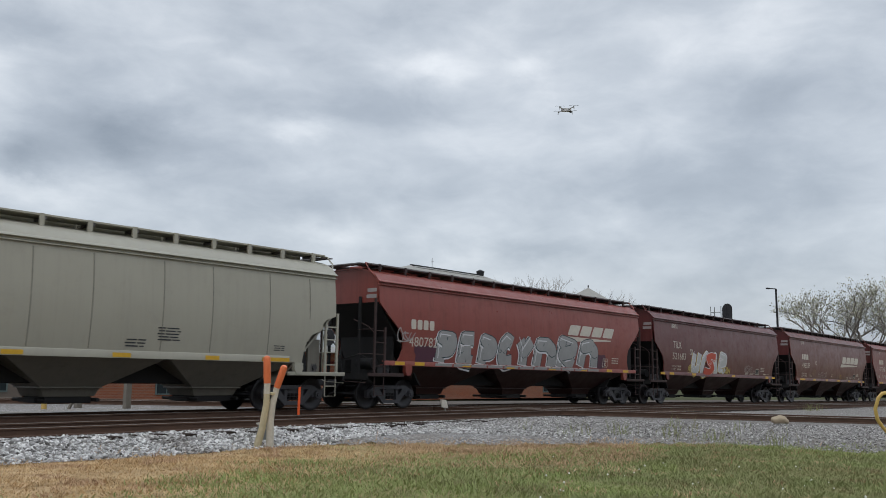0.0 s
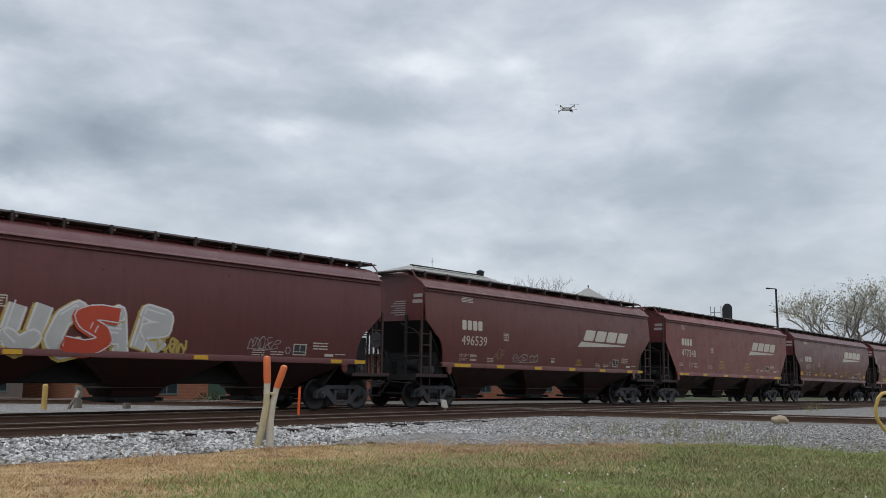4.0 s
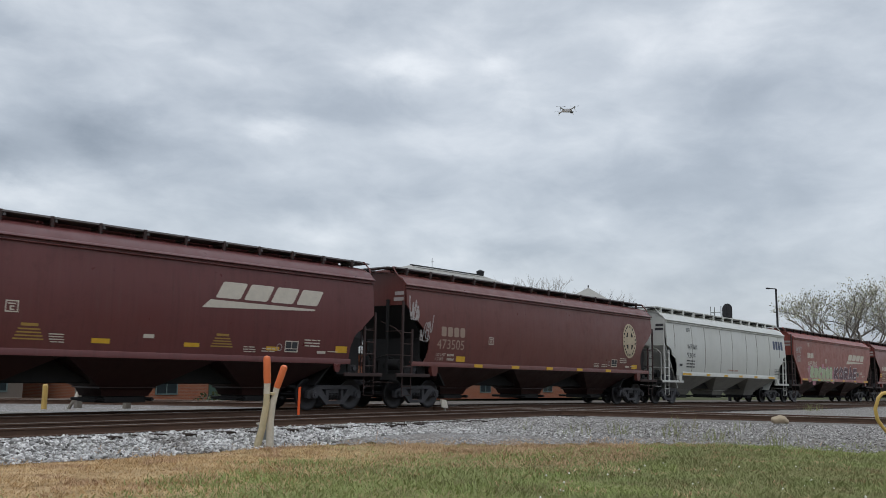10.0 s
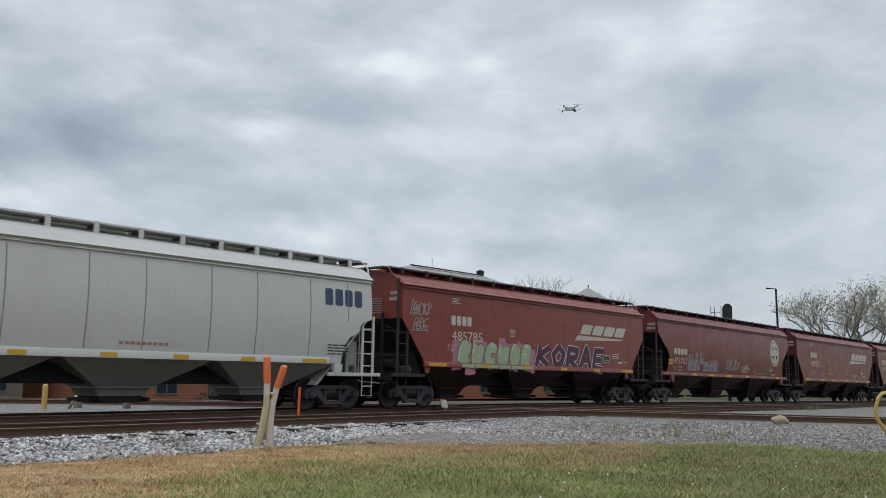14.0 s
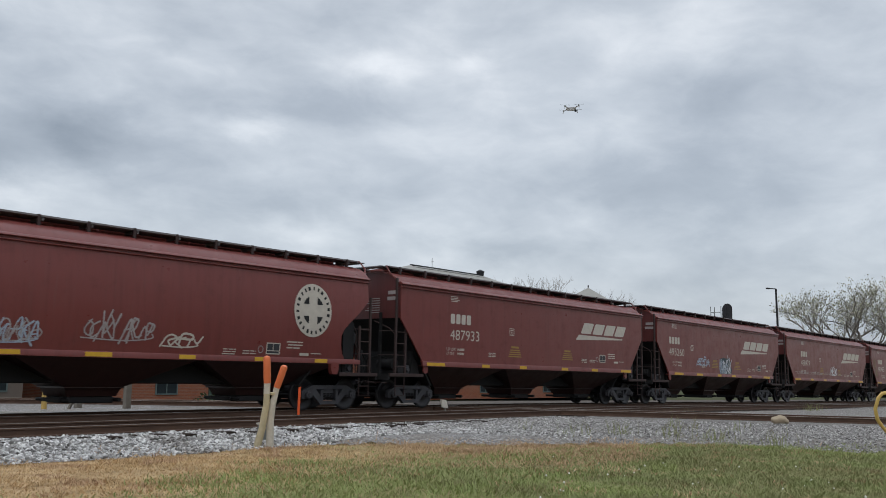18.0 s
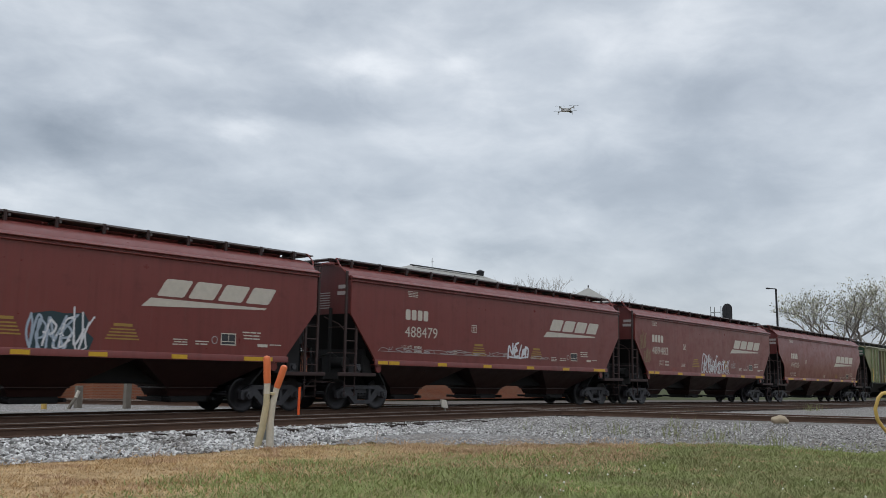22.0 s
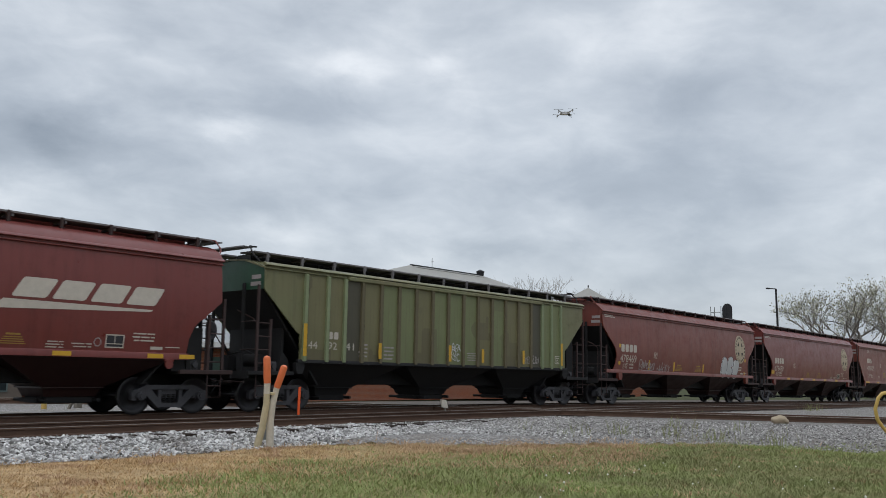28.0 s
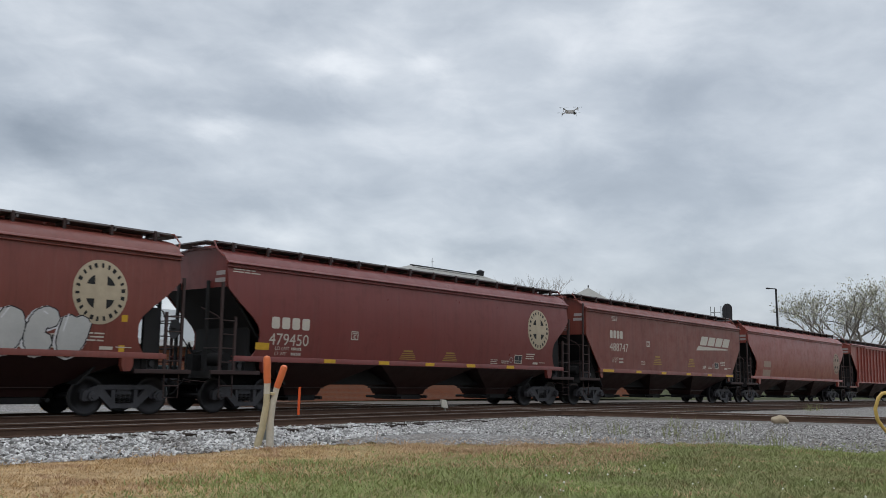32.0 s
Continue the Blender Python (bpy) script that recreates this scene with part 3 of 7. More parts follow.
def bay_mesh(xc):
    """A discharge hopper hanging under the floor."""
    m = Mesh()
    t, b = (LEN / 2 - 3.62) / 2 - 0.03, 0.66
    tops = [(xc - t, -1.52, 1.42), (xc + t, -1.52, 1.42), (xc + t, 1.52, 1.42), (xc - t, 1.52, 1.42)]
    mids = [(xc - b - 0.1, -0.66, 0.66), (xc + b + 0.1, -0.66, 0.66), (xc + b + 0.1, 0.66, 0.66), (xc - b - 0.1, 0.66, 0.66)]
    foot = [(xc - b, -0.58, 0.44), (xc + b, -0.58, 0.44), (xc + b, 0.58, 0.44), (xc - b, 0.58, 0.44)]
    v = tops + mids + foot
    f = [(a * 4 + i, a * 4 + (i + 1) % 4, a * 4 + 4 + (i + 1) % 4, a * 4 + 4 + i) for a in (0, 1) for i in range(4)]
    m.add(v, f + [(0, 1, 2, 3), (8, 9, 10, 11)])
    # stiffener flange round the mouth
    m.bevel_box(xc - b - 0.15, xc + b + 0.15, -0.71, 0.71, 0.64, 0.68, 0.01)
    return m


def gate_mesh(xc):
    m = Mesh()
    m.bevel_box(xc - 0.6, xc + 0.6, -0.55, 0.55, 0.27, 0.44, 0.02)
    m.bevel_box(xc - 0.78, xc - 0.6, -0.45, 0.45, 0.30, 0.40, 0.02)
    for s in (-1, 1):
        m.tube((xc + 0.66, s * 0.78, 0.36), (xc + 0.66, s * 0.4, 0.36), 0.05, 8)
        m.tube((xc - 0.7, s * 0.85, 0.35), (xc - 0.7, s * 0.4, 0.35), 0.045, 8)
    return m


def ladder_post_mesh(x, z0, z1, y):
    return Mesh().bevel_box(x - 0.036, x + 0.036, y - 0.03, y + 0.03, z0, z1, 0.006)


def wheelset_parts():
    """An axle with two wheels; the axle runs along y."""
    w = Mesh()
    for s in (-1, 1):
        prof = [(0.07, -0.09), (0.12, -0.09), (0.13, -0.05), (0.17, -0.03), (0.34, 0.0), (0.38, -0.05), (0.405, -0.068), (0.444, -0.068), (0.452, -0.06), (0.457, 0.045), (0.484, 0.055), (0.484, 0.075), (0.45, 0.085), (0.38, 0.07), (0.34, 0.04), (0.17, 0.03), (0.12, 0.06), (0.07, 0.07)]
        prof = [(r, -s * h * -1 if s < 0 else -h) for r, h in prof]
        w.lathe(prof, (0, s * 0.76, 0), "y", 36)
    w.tube((0, -1.02, 0), (0, 1.02, 0), 0.075, 12)
    return w.data("wheelset")


def side_frame_mesh(s):
    """A cast truck side frame with its two windows, at the side s; x = 0 midway between the axles."""
    m = Mesh()
    y0, y1 = (s * 0.96, s * 1.10) if s > 0 else (s * 1.10, s * 0.96)

    def bar(pts):
        m.along_y(pts, y0, y1)
    # top chord, end arms, bottom chord, diagonals, columns
    bar([(-1.02, 0.60), (-0.72, 0.74), (0.72, 0.74), (1.02, 0.60), (1.02, 0.50), (0.66, 0.62), (-0.66, 0.62), (-1.02, 0.50)])
    bar([(-0.33, 0.16), (0.33, 0.16), (0.36, 0.22), (0.30, 0.27), (-0.30, 0.27), (-0.36, 0.22)])
    for d in (-1, 1):
        bar([(d * 0.34, 0.14), (d * 0.76, 0.52), (d * 0.70, 0.64), (d * 0.56, 0.62), (d * 0.22, 0.25)])
        bar([(d * 0.36, 0.25), (d * 0.36, 0.60), (d * 0.26, 0.60), (d * 0.26, 0.25)])
        bar([(d * 0.70, 0.40), (d * 0.70, 0.60), (d * 1.08, 0.60), (d * 1.12, 0.54), (d * 1.12, 0.36), (d * 1.06, 0.33)])
        yy = y0 - 0.10 if s < 0 else y1 + 0.10
        m.tube((d * 0.89, s * 1.02, 0.457), (d * 0.89, yy, 0.457), 0.125, 16, 0.115)
        m.tube((d * 0.89, yy, 0.457), (d * 0.89, yy + s * 0.03, 0.457), 0.07, 12, 0.06)
    return m.data("side_frame")


def spring_mesh(s):
    """The nest of coil springs in a side frame's window."""
    m = Mesh()
    for dx in (-0.14, 0.0, 0.14):
        for k in range(5):
            z = 0.285 + k * 0.045
            m.lathe([(0.035, z), (0.058, z + 0.008), (0.062, z + 0.018), (0.058, z + 0.028), (0.035, z + 0.034)], (dx, s * 1.03, 0), "z", 10)
    return m.data("coil_spring")


def bolster_mesh():
    m = Mesh()
    m.along_y([(-0.20, 0.40), (0.20, 0.40), (0.22, 0.52), (0.16, 0.70), (-0.16, 0.70), (-0.22, 0.52)], -1.04, 1.04)
    m.tube((0, 0, 0.7), (0, 0, 0.82), 0.2, 16)
    for d in (-1, 1):
        m.bevel_box(d * 0.40 - 0.04, d * 0.40 + 0.04, -0.9, 0.9, 0.30, 0.40, 0.01)
    return m.data("truck_bolster")


CACHE = {}


def cached(key, make):
    if key not in CACHE:
        CACHE[key] = make()
    return CACHE[key]


def data_of(name, mesh):
    return mesh.data(name)


def coupler_mesh(x, d):
    """Coupler shank and knuckle pointing along d."""
    m = Mesh()
    m.bevel_box(min(x, x + 0.5 * d), max(x, x + 0.5 * d), -0.09, 0.09, 0.78, 0.94, 0.02)
    m.bevel_box(min(x + 0.42 * d, x + 0.66 * d), max(x + 0.42 * d, x + 0.66 * d), -0.17, 0.14, 0.72, 1.0, 0.05)
    m.tube((x + 0.62 * d, 0.10, 0.70), (x + 0.62 * d, 0.10, 1.02), 0.08, 10)
    return m


def end_frame_mesh(x, d):
    """The end platform, its cross beam and the draft-gear pocket."""
    m = Mesh()
    m.bevel_box(min(x - 0.42 * d, x + 1.1 * d), max(x - 0.42 * d, x + 1.1 * d), -1.52, 1.52, 1.02, 1.10, 0.015)
    m.bevel_box(min(x - 0.46 * d, x - 0.40 * d), max(x - 0.46 * d, x - 0.40 * d), -1.56, 1.56, 0.92, 1.12, 0.015)
    m.bevel_box(min(x - 0.40 * d, x + 3.2 * d), max(x - 0.40 * d, x + 3.2 * d), -0.33, 0.33, 0.72, 1.04, 0.03)
    # bolster arms up to the slope sheet
    for y in (-1.25, 1.25):
        m.hexa([(x + 0.85 * d, y - 0.06, 1.1), (x + 1.3 * d, y - 0.06, 1.1), (x + 1.3 * d, y + 0.06, 1.1), (x + 0.85 * d, y + 0.06, 1.1),
                (x + 0.95 * d, y - 0.06, 1.75), (x + 1.2 * d, y - 0.06, 1.5), (x + 1.2 * d, y + 0.06, 1.5), (x + 0.95 * d, y + 0.06, 1.75)])
    return m


def rung(x0, x1, y, z):
    return Mesh().tube((x0, y, z), (x1, y, z), 0.018, 6)


def brake_gear_mesh(x, d):
    """Air reservoir, valve and pipes on the end platform."""
    m = Mesh()
    m.tube((x + 0.55 * d, -0.85, 1.45), (x + 0.55 * d, -0.15, 1.45), 0.19, 14)
    m.bevel_box(x + 0.3 * d - 0.14, x + 0.3 * d + 0.14, 0.15, 0.55, 1.12, 1.6, 0.03)
    m.pipe([(x + 0.3 * d, 0.35, 1.6), (x + 0.1 * d, 0.3, 1.9), (x - 0.1 * d, 0.1, 1.7), (x - 0.12 * d, 0.0, 1.15)], 0.03, 8)
    m.pipe([(x + 0.55 * d, -0.5, 1.63), (x + 0.4 * d, -0.3, 1.75), (x + 0.3 * d, 0.3, 1.62)], 0.025, 8)
    return m


def build_car(kind, paint, offset, length, label, trim=None, end_paint=None, lower=None, end_dark=None, rib_paint=None, seam=None):
    """A covered hopper car with all its parts; offset is its place in the train."""
    global LEN
    LEN = length
    body, trim = PAINT[paint], trim or PAINT[paint]
    lower = lower or SHADED_LOWER.get(paint, SHADED_LOWER["red"])
    iron = body if kind == "tank" else M_RUNG
    car = group_thing("hopper_car", pose(0, 0, 0), label, "freight car", "hopper cars of the passing train")
    car["offset"] = offset

    def p(name, key, make, mat, parent=car, label=""):
        return put(name, cached((name, key, LEN), lambda: data_of(name, make())), mat, parent, label)
    for s in (-1, 1):
        p("side_wall", (kind, s), lambda: wall_mesh(kind, s), body)
    for end, (x, d) in enumerate(((0.0, 1), (LEN, -1))):
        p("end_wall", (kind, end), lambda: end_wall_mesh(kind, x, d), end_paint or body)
        # Near-black except on tank cars: shade below the end cut, put in the colour.
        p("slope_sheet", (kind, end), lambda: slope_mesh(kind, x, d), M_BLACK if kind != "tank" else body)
    p("roof", kind, lambda: roof_mesh(kind), body)
    p("eave_rail", kind, lambda: eave_mesh(kind), body)
    sill = cached(("sill", kind, LEN), lambda: data_of("side_sill", sill_mesh(kind)))
    put("side_sill", sill, trim, car)
    put("side_sill", sill, trim, car, "", pose(LEN, 0, 0, 0, 0, 180))
    # Center sill widened and blackened to fill the dark gaps between the bays.
    p("center_sill", "all", lambda: Mesh().bevel_box(2.4, LEN - 2.4, -0.55, 0.55, 0.76, 1.38, 0.03), M_BLACK)
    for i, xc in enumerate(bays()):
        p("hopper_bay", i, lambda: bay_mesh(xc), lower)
        p("outlet_gate", i, lambda: gate_mesh(xc), M_BLACK)
    # roof walk and hatches
    wide = kind in ("tank",)
    walk_z = {"tank": 4.79, "ribbed": 4.62}.get(kind, 4.755)
    for s in (-1, 1):
        board = p("running_board", (s,), lambda: Mesh().bevel_box(0.02, LEN - 0.02, min(s * 0.36, s * 1.04), max(s * 0.36, s * 1.04), walk_z - 0.05, walk_z, 0.006), M_GRATE if not wide else trim, car, "" if wide else "dark grating running board")
        step = 1.22 if kind != "ribbed" else 1.28
        k = int((LEN - 0.9) / step)
        rest = 4.32 if kind == "ribbed" else 4.49
        post = cached(("bracket", s, wide, kind == "ribbed"), lambda: data_of("bracket", Mesh().bevel_box(-0.035 if not wide else -0.06, 0.035 if not wide else 0.06, min(s * 1.00, s * 1.07), max(s * 1.00, s * 1.07), rest - 0.06, walk_z + 0.005, 0.008)))
        brace = cached(("brace", s, wide, kind == "ribbed"), lambda: data_of("brace", Mesh().bevel_box(-0.03, 0.03, min(s * 0.40, s * 1.0), max(s * 0.40, s * 1.0), walk_z - 0.13, walk_z - 0.052, 0.008)))
        for i in range(k + 1):
            put("brace", brace, M_GRATE, board, "", pose(0.62 + (LEN - 1.0) * i / k, 0, 0))
            put("bracket", post, body if wide else (M_RUNG if kind != "ribbed" else M_GRATE), board, "", pose(0.5 + (LEN - 1.0) * i / k, 0, 0))
    pitch = (LEN - 0.8) / 6
    lid = cached(("hatch", LEN, kind == "ribbed"), lambda: data_of("hatch_cover", Mesh().bevel_box(-pitch / 2 + 0.03, pitch / 2 - 0.03, -0.33, 0.33, 4.38 if kind == "ribbed" else 4.52, walk_z - 0.005, 0.03)))
    for i in range(6):
        put("hatch_cover", lid, body if kind != "ribbed" else M_BLACK, car, "", pose(0.4 + pitch * (i + 0.5), 0, 0))
    # ends
    low = next(z for z, x in reversed(CUTS[kind]) if x == 0.0)
    for end, (x, d) in enumerate(((0.0, 1), (LEN, -1))):
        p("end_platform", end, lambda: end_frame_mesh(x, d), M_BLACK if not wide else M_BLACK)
        p("coupler", end, lambda: coupler_mesh(x - 0.18 * d, -d), M_TRUCK, car, "grimy knuckle coupler")
        if end == 0:
            p("hand_brake", end, lambda: Mesh().lathe([(0.24, -0.015), (0.27, -0.02), (0.285, 0.0), (0.27, 0.02), (0.24, 0.015)], (0, 0, 0), "y", 20).tube((-0.25, 0, 0), (0.25, 0, 0), 0.014, 6).tube((0, 0, -0.25), (0, 0, 0.25), 0.014, 6).tube((0, -0.05, 0), (0, 0.15, 0), 0.04, 8), M_TRUCK, car, "spoked hand-brake wheel").matrix_basis = pose(x - 0.22 * d, 0.55, 2.3, 0, 0, 90)
        p("air_hose", end, lambda: Mesh().pipe([(x - 0.42 * d, -0.35, 0.88), (x - 0.58 * d, -0.33, 0.72), (x - 0.68 * d, -0.25, 0.50), (x - 0.80 * d, -0.14, 0.42)], 0.028, 8), M_BLACK)
        p("cut_lever", end, lambda: Mesh().pipe([(x - 0.5 * d, -1.5, 0.82), (x - 0.52 * d, -0.6, 0.86), (x - 0.6 * d, -0.15, 1.02)], 0.016, 6), iron)
        p("brake_rod", end, lambda: Mesh().tube((x - 0.1 * d, 0.5, 2.2), (x + 0.5 * d, 0.2, 1.15), 0.018, 6), iron)
        p("brake_pipe", end, lambda: Mesh().pipe([(x + 0.15 * d, -1.2, 1.12), (x + 0.15 * d, -1.2, 2.45), (x + 0.1 * d, -1.0, 2.65), (x - 0.02 * d, -0.4, 2.9)], 0.02, 6), iron)
        p("triple_valve", end, lambda: Mesh().bevel_box(x + 0.62 * d - 0.12, x + 0.62 * d + 0.12, -1.35, -1.05, 1.12, 1.42, 0.03).tube((x + 0.62 * d, -1.36, 1.28), (x + 0.62 * d, -1.42, 1.28), 0.08, 10), M_TRUCK)
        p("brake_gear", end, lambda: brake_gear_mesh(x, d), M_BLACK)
        # Web added and posts widened to keep the space under the slope dark.
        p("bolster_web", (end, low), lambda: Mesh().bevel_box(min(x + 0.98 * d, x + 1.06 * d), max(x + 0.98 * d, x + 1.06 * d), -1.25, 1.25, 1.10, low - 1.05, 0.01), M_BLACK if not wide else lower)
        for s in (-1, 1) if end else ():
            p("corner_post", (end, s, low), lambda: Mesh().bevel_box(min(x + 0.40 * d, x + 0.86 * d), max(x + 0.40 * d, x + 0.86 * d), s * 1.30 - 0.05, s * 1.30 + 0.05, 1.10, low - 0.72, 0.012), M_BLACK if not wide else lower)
        reach = 1.8 if kind == "tank" else 1.2
        for s in (-1, 1):
            p("end_beam", (end, s, reach), lambda: Mesh().bevel_box(min(x - 0.45 * d, x + reach * d), max(x - 0.45 * d, x + reach * d), s * 1.56 - 0.035, s * 1.56 + 0.035, 1.03, 1.14, 0.01), M_RUNG if kind in ("flat", "mixed", "round") else trim)
        p("end_ladder_roof_bend", (end, kind), lambda: Mesh().pipe([(x - 0.03 * d, -1.35, 4.28), (x - 0.16 * d, -1.2, 4.5), (x - 0.12 * d, -0.98, 4.74), (x + 0.15 * d, -0.95, 4.745)], 0.025, 8), trim)
        p("crossover_board", end, lambda: Mesh().bevel_box(min(x + 0.02 * d, x - 0.36 * d), max(x + 0.02 * d, x - 0.36 * d), -0.98, 0.98, 4.70, 4.735, 0.006), M_GRATE)
        for s in (-1, 1):
            y = s * 1.53
            tall = 4.3 if kind == "flat" else low + 0.1
            for px, top in ((x - 0.14 * d, tall), (x + 0.33 * d, 2.62)):
                p("ladder_post", (round(px, 2), s, round(top, 2)), lambda: ladder_post_mesh(px, 1.1, top, y), iron)
            for i in range(4):
                z = 1.36 + 0.38 * i
                p("rung", (end, s, i), lambda: rung(x - 0.14 * d, x + 0.33 * d, y, z), iron)
            p("stirrup", (end, s), lambda: Mesh().pipe([(x - 0.12 * d, y, 1.05), (x - 0.12 * d, y, 0.42), (x + 0.31 * d, y, 0.42), (x + 0.31 * d, y, 1.05)], 0.017, 6).tube((x - 0.12 * d, y, 0.72), (x + 0.31 * d, y, 0.72), 0.017, 6), iron)
            yi = s * 0.72
            p("end_post", (end, s, kind), lambda: Mesh().bevel_box(x - 0.075, x - 0.015, yi - 0.05, yi + 0.05, 1.1, low + 0.2, 0.01), M_BLACK if not wide else iron)
            for i in range(2):
                z = 1.75 + 0.8 * i
                p("end_grab", (end, s, i), lambda: Mesh().tube((x - 0.1 * d, s * 0.72, z), (x - 0.14 * d, s * 1.53, z), 0.016, 6), iron)
    # jacking lugs under the sill
    for i, x in enumerate((1.42, LEN - 1.42)):
        if kind in ("flat", "mixed"):
            p("jacking_pad", (i, kind), lambda: Mesh().lathe([(0.055, -0.03), (0.115, -0.03), (0.12, -0.02), (0.12, 0.02), (0.115, 0.03), (0.055, 0.03)], (x - 0.12, -1.58, 1.27), "y", 18).bevel_box(x - 0.25, x + 0.01, -1.6, -1.54, 1.34, 1.41, 0.01), trim, car, "round jacking lug with a hole")
            continue
        p("jacking_pad", i, lambda: Mesh().along_y([(x - 0.16, 1.40), (x + 0.16, 1.40), (x + 0.16, 1.22), (x + 0.09, 1.08), (x - 0.09, 1.08), (x - 0.16, 1.22)], -1.62, -1.48), trim)
    if kind == "ribbed":
        rib = cached("rib", lambda: data_of("rib", Mesh().along_x([(-HALF - 0.09, 1.46), (-HALF - 0.09, 4.02), (-HALF + 0.002, 4.09), (-HALF + 0.002, 1.42)], -0.06, 0.06)))
        # Dark strip along one side of each rib stands for its shadow.
        shade_strip = cached("rib_flange", lambda: data_of("rib_flange", Mesh().bevel_box(0.062, 0.12, -HALF - 0.035, -HALF - 0.013, 1.46, 4.01, 0.004)))
        spots = [1.52, 2.40, 3.12] + [3.88 + 0.845 * i for i in range(12)] + [13.95, 14.62, 15.3]
        panel = cached("panel", lambda: data_of("side_panel", Mesh().bevel_box(0.06, 1.0, -HALF - 0.012, -HALF - 0.004, 1.47, 4.0, 0.003)))
        for i, x in enumerate(spots):
            put("rib", rib, rib_paint[0 if i < 3 or i > 14 else 1] if rib_paint else body, car, "", pose(x, 0, 0))
            if rib_paint and i + 1 < len(spots):
                put("side_panel", panel, rib_paint[2 + (1, 1, 2, 1, 0, 0, 1, 0, 0, 0, 1, 0, 1, 1, 2, 0, 0)[i]], car, "", Matrix.Translation((x, 0, 0)) @ Matrix.Diagonal(((spots[i + 1] - x - 0.06) / 0.94 if spots[i + 1] - x < 1 else 0.84, 1, 1, 1)))
                put("rib_flange", shade_strip, rib_paint[5], car, "", pose(x, 0, 0))
        p("top_chord", "ribbed", lambda: Mesh().bevel_box(3.2, LEN - 3.2, -HALF - 0.11, -HALF - 0.002, 3.99, 4.12, 0.02), body)
    if kind == "tank":
        for i in range(9):
            x = 0.95 + (LEN - 1.9) * i / 8 + (0.12 if i % 2 else -0.1)
            zs = [1.62 + 2.3 * j / 8 for j in range(9)] if 0 < i < 8 else [2.7 + 1.2 * j / 5 for j in range(6)]
            p("weld_seam", (kind, i), lambda: Mesh().pipe([side_point(kind, x, z, -0.004) for z in zs], 0.016, 6), seam or body)
    # trucks
    for x in (1.13, LEN - 1.13):
        truck = put("truck", cached("bolster", bolster_mesh), M_TRUCK, car, "grimy cast-steel wheel truck", pose(x, 0, 0))
        for s in (-1, 1):
            put("side_frame", cached(("sf", s), lambda: side_frame_mesh(s)), M_TRUCK, truck)
            put("coil_spring", cached(("sp", s), lambda: spring_mesh(s)), M_BLACK, truck)
        wheel = cached("wheelset", wheelset_parts)
        for dx in (-0.89, 0.89):
            put("wheelset", wheel, M_WHEEL, truck, "", pose(dx, 0, WHEEL_R))
    return car

# ---- the train ----
RUN = [(0, 172.36), (2, 155.03), (3.5, 141.94), (5.5, 123.80), (7, 110.26), (10, 83.218), (13, 55.817), (16, 28.241), (19, 0.0), (22, -28.269), (25, -56.643), (27.5, -81.25), (28.5, -90.86), (30, -105.451), (32, -124.884)]


def train_at(t):
    """How far the train still has to go, in metres, t seconds into the clip: a smooth run through RUN."""
    k = max(i for i in range(len(RUN) - 1) if RUN[i][0] <= t or i == 0)

    def pace(i):
        a, b = RUN[max(i - 1, 0)], RUN[min(i + 1, len(RUN) - 1)]
        return (b[1] - a[1]) / (b[0] - a[0])
    (ta, sa), (tb, sb) = RUN[k], RUN[k + 1]
    h = tb - ta
    u = (t - ta) / h
    return (2 * u ** 3 - 3 * u * u + 1) * sa + (u ** 3 - 2 * u * u + u) * h * pace(k) + (3 * u * u - 2 * u ** 3) * sb + (u ** 3 - u * u) * h * pace(k + 1)


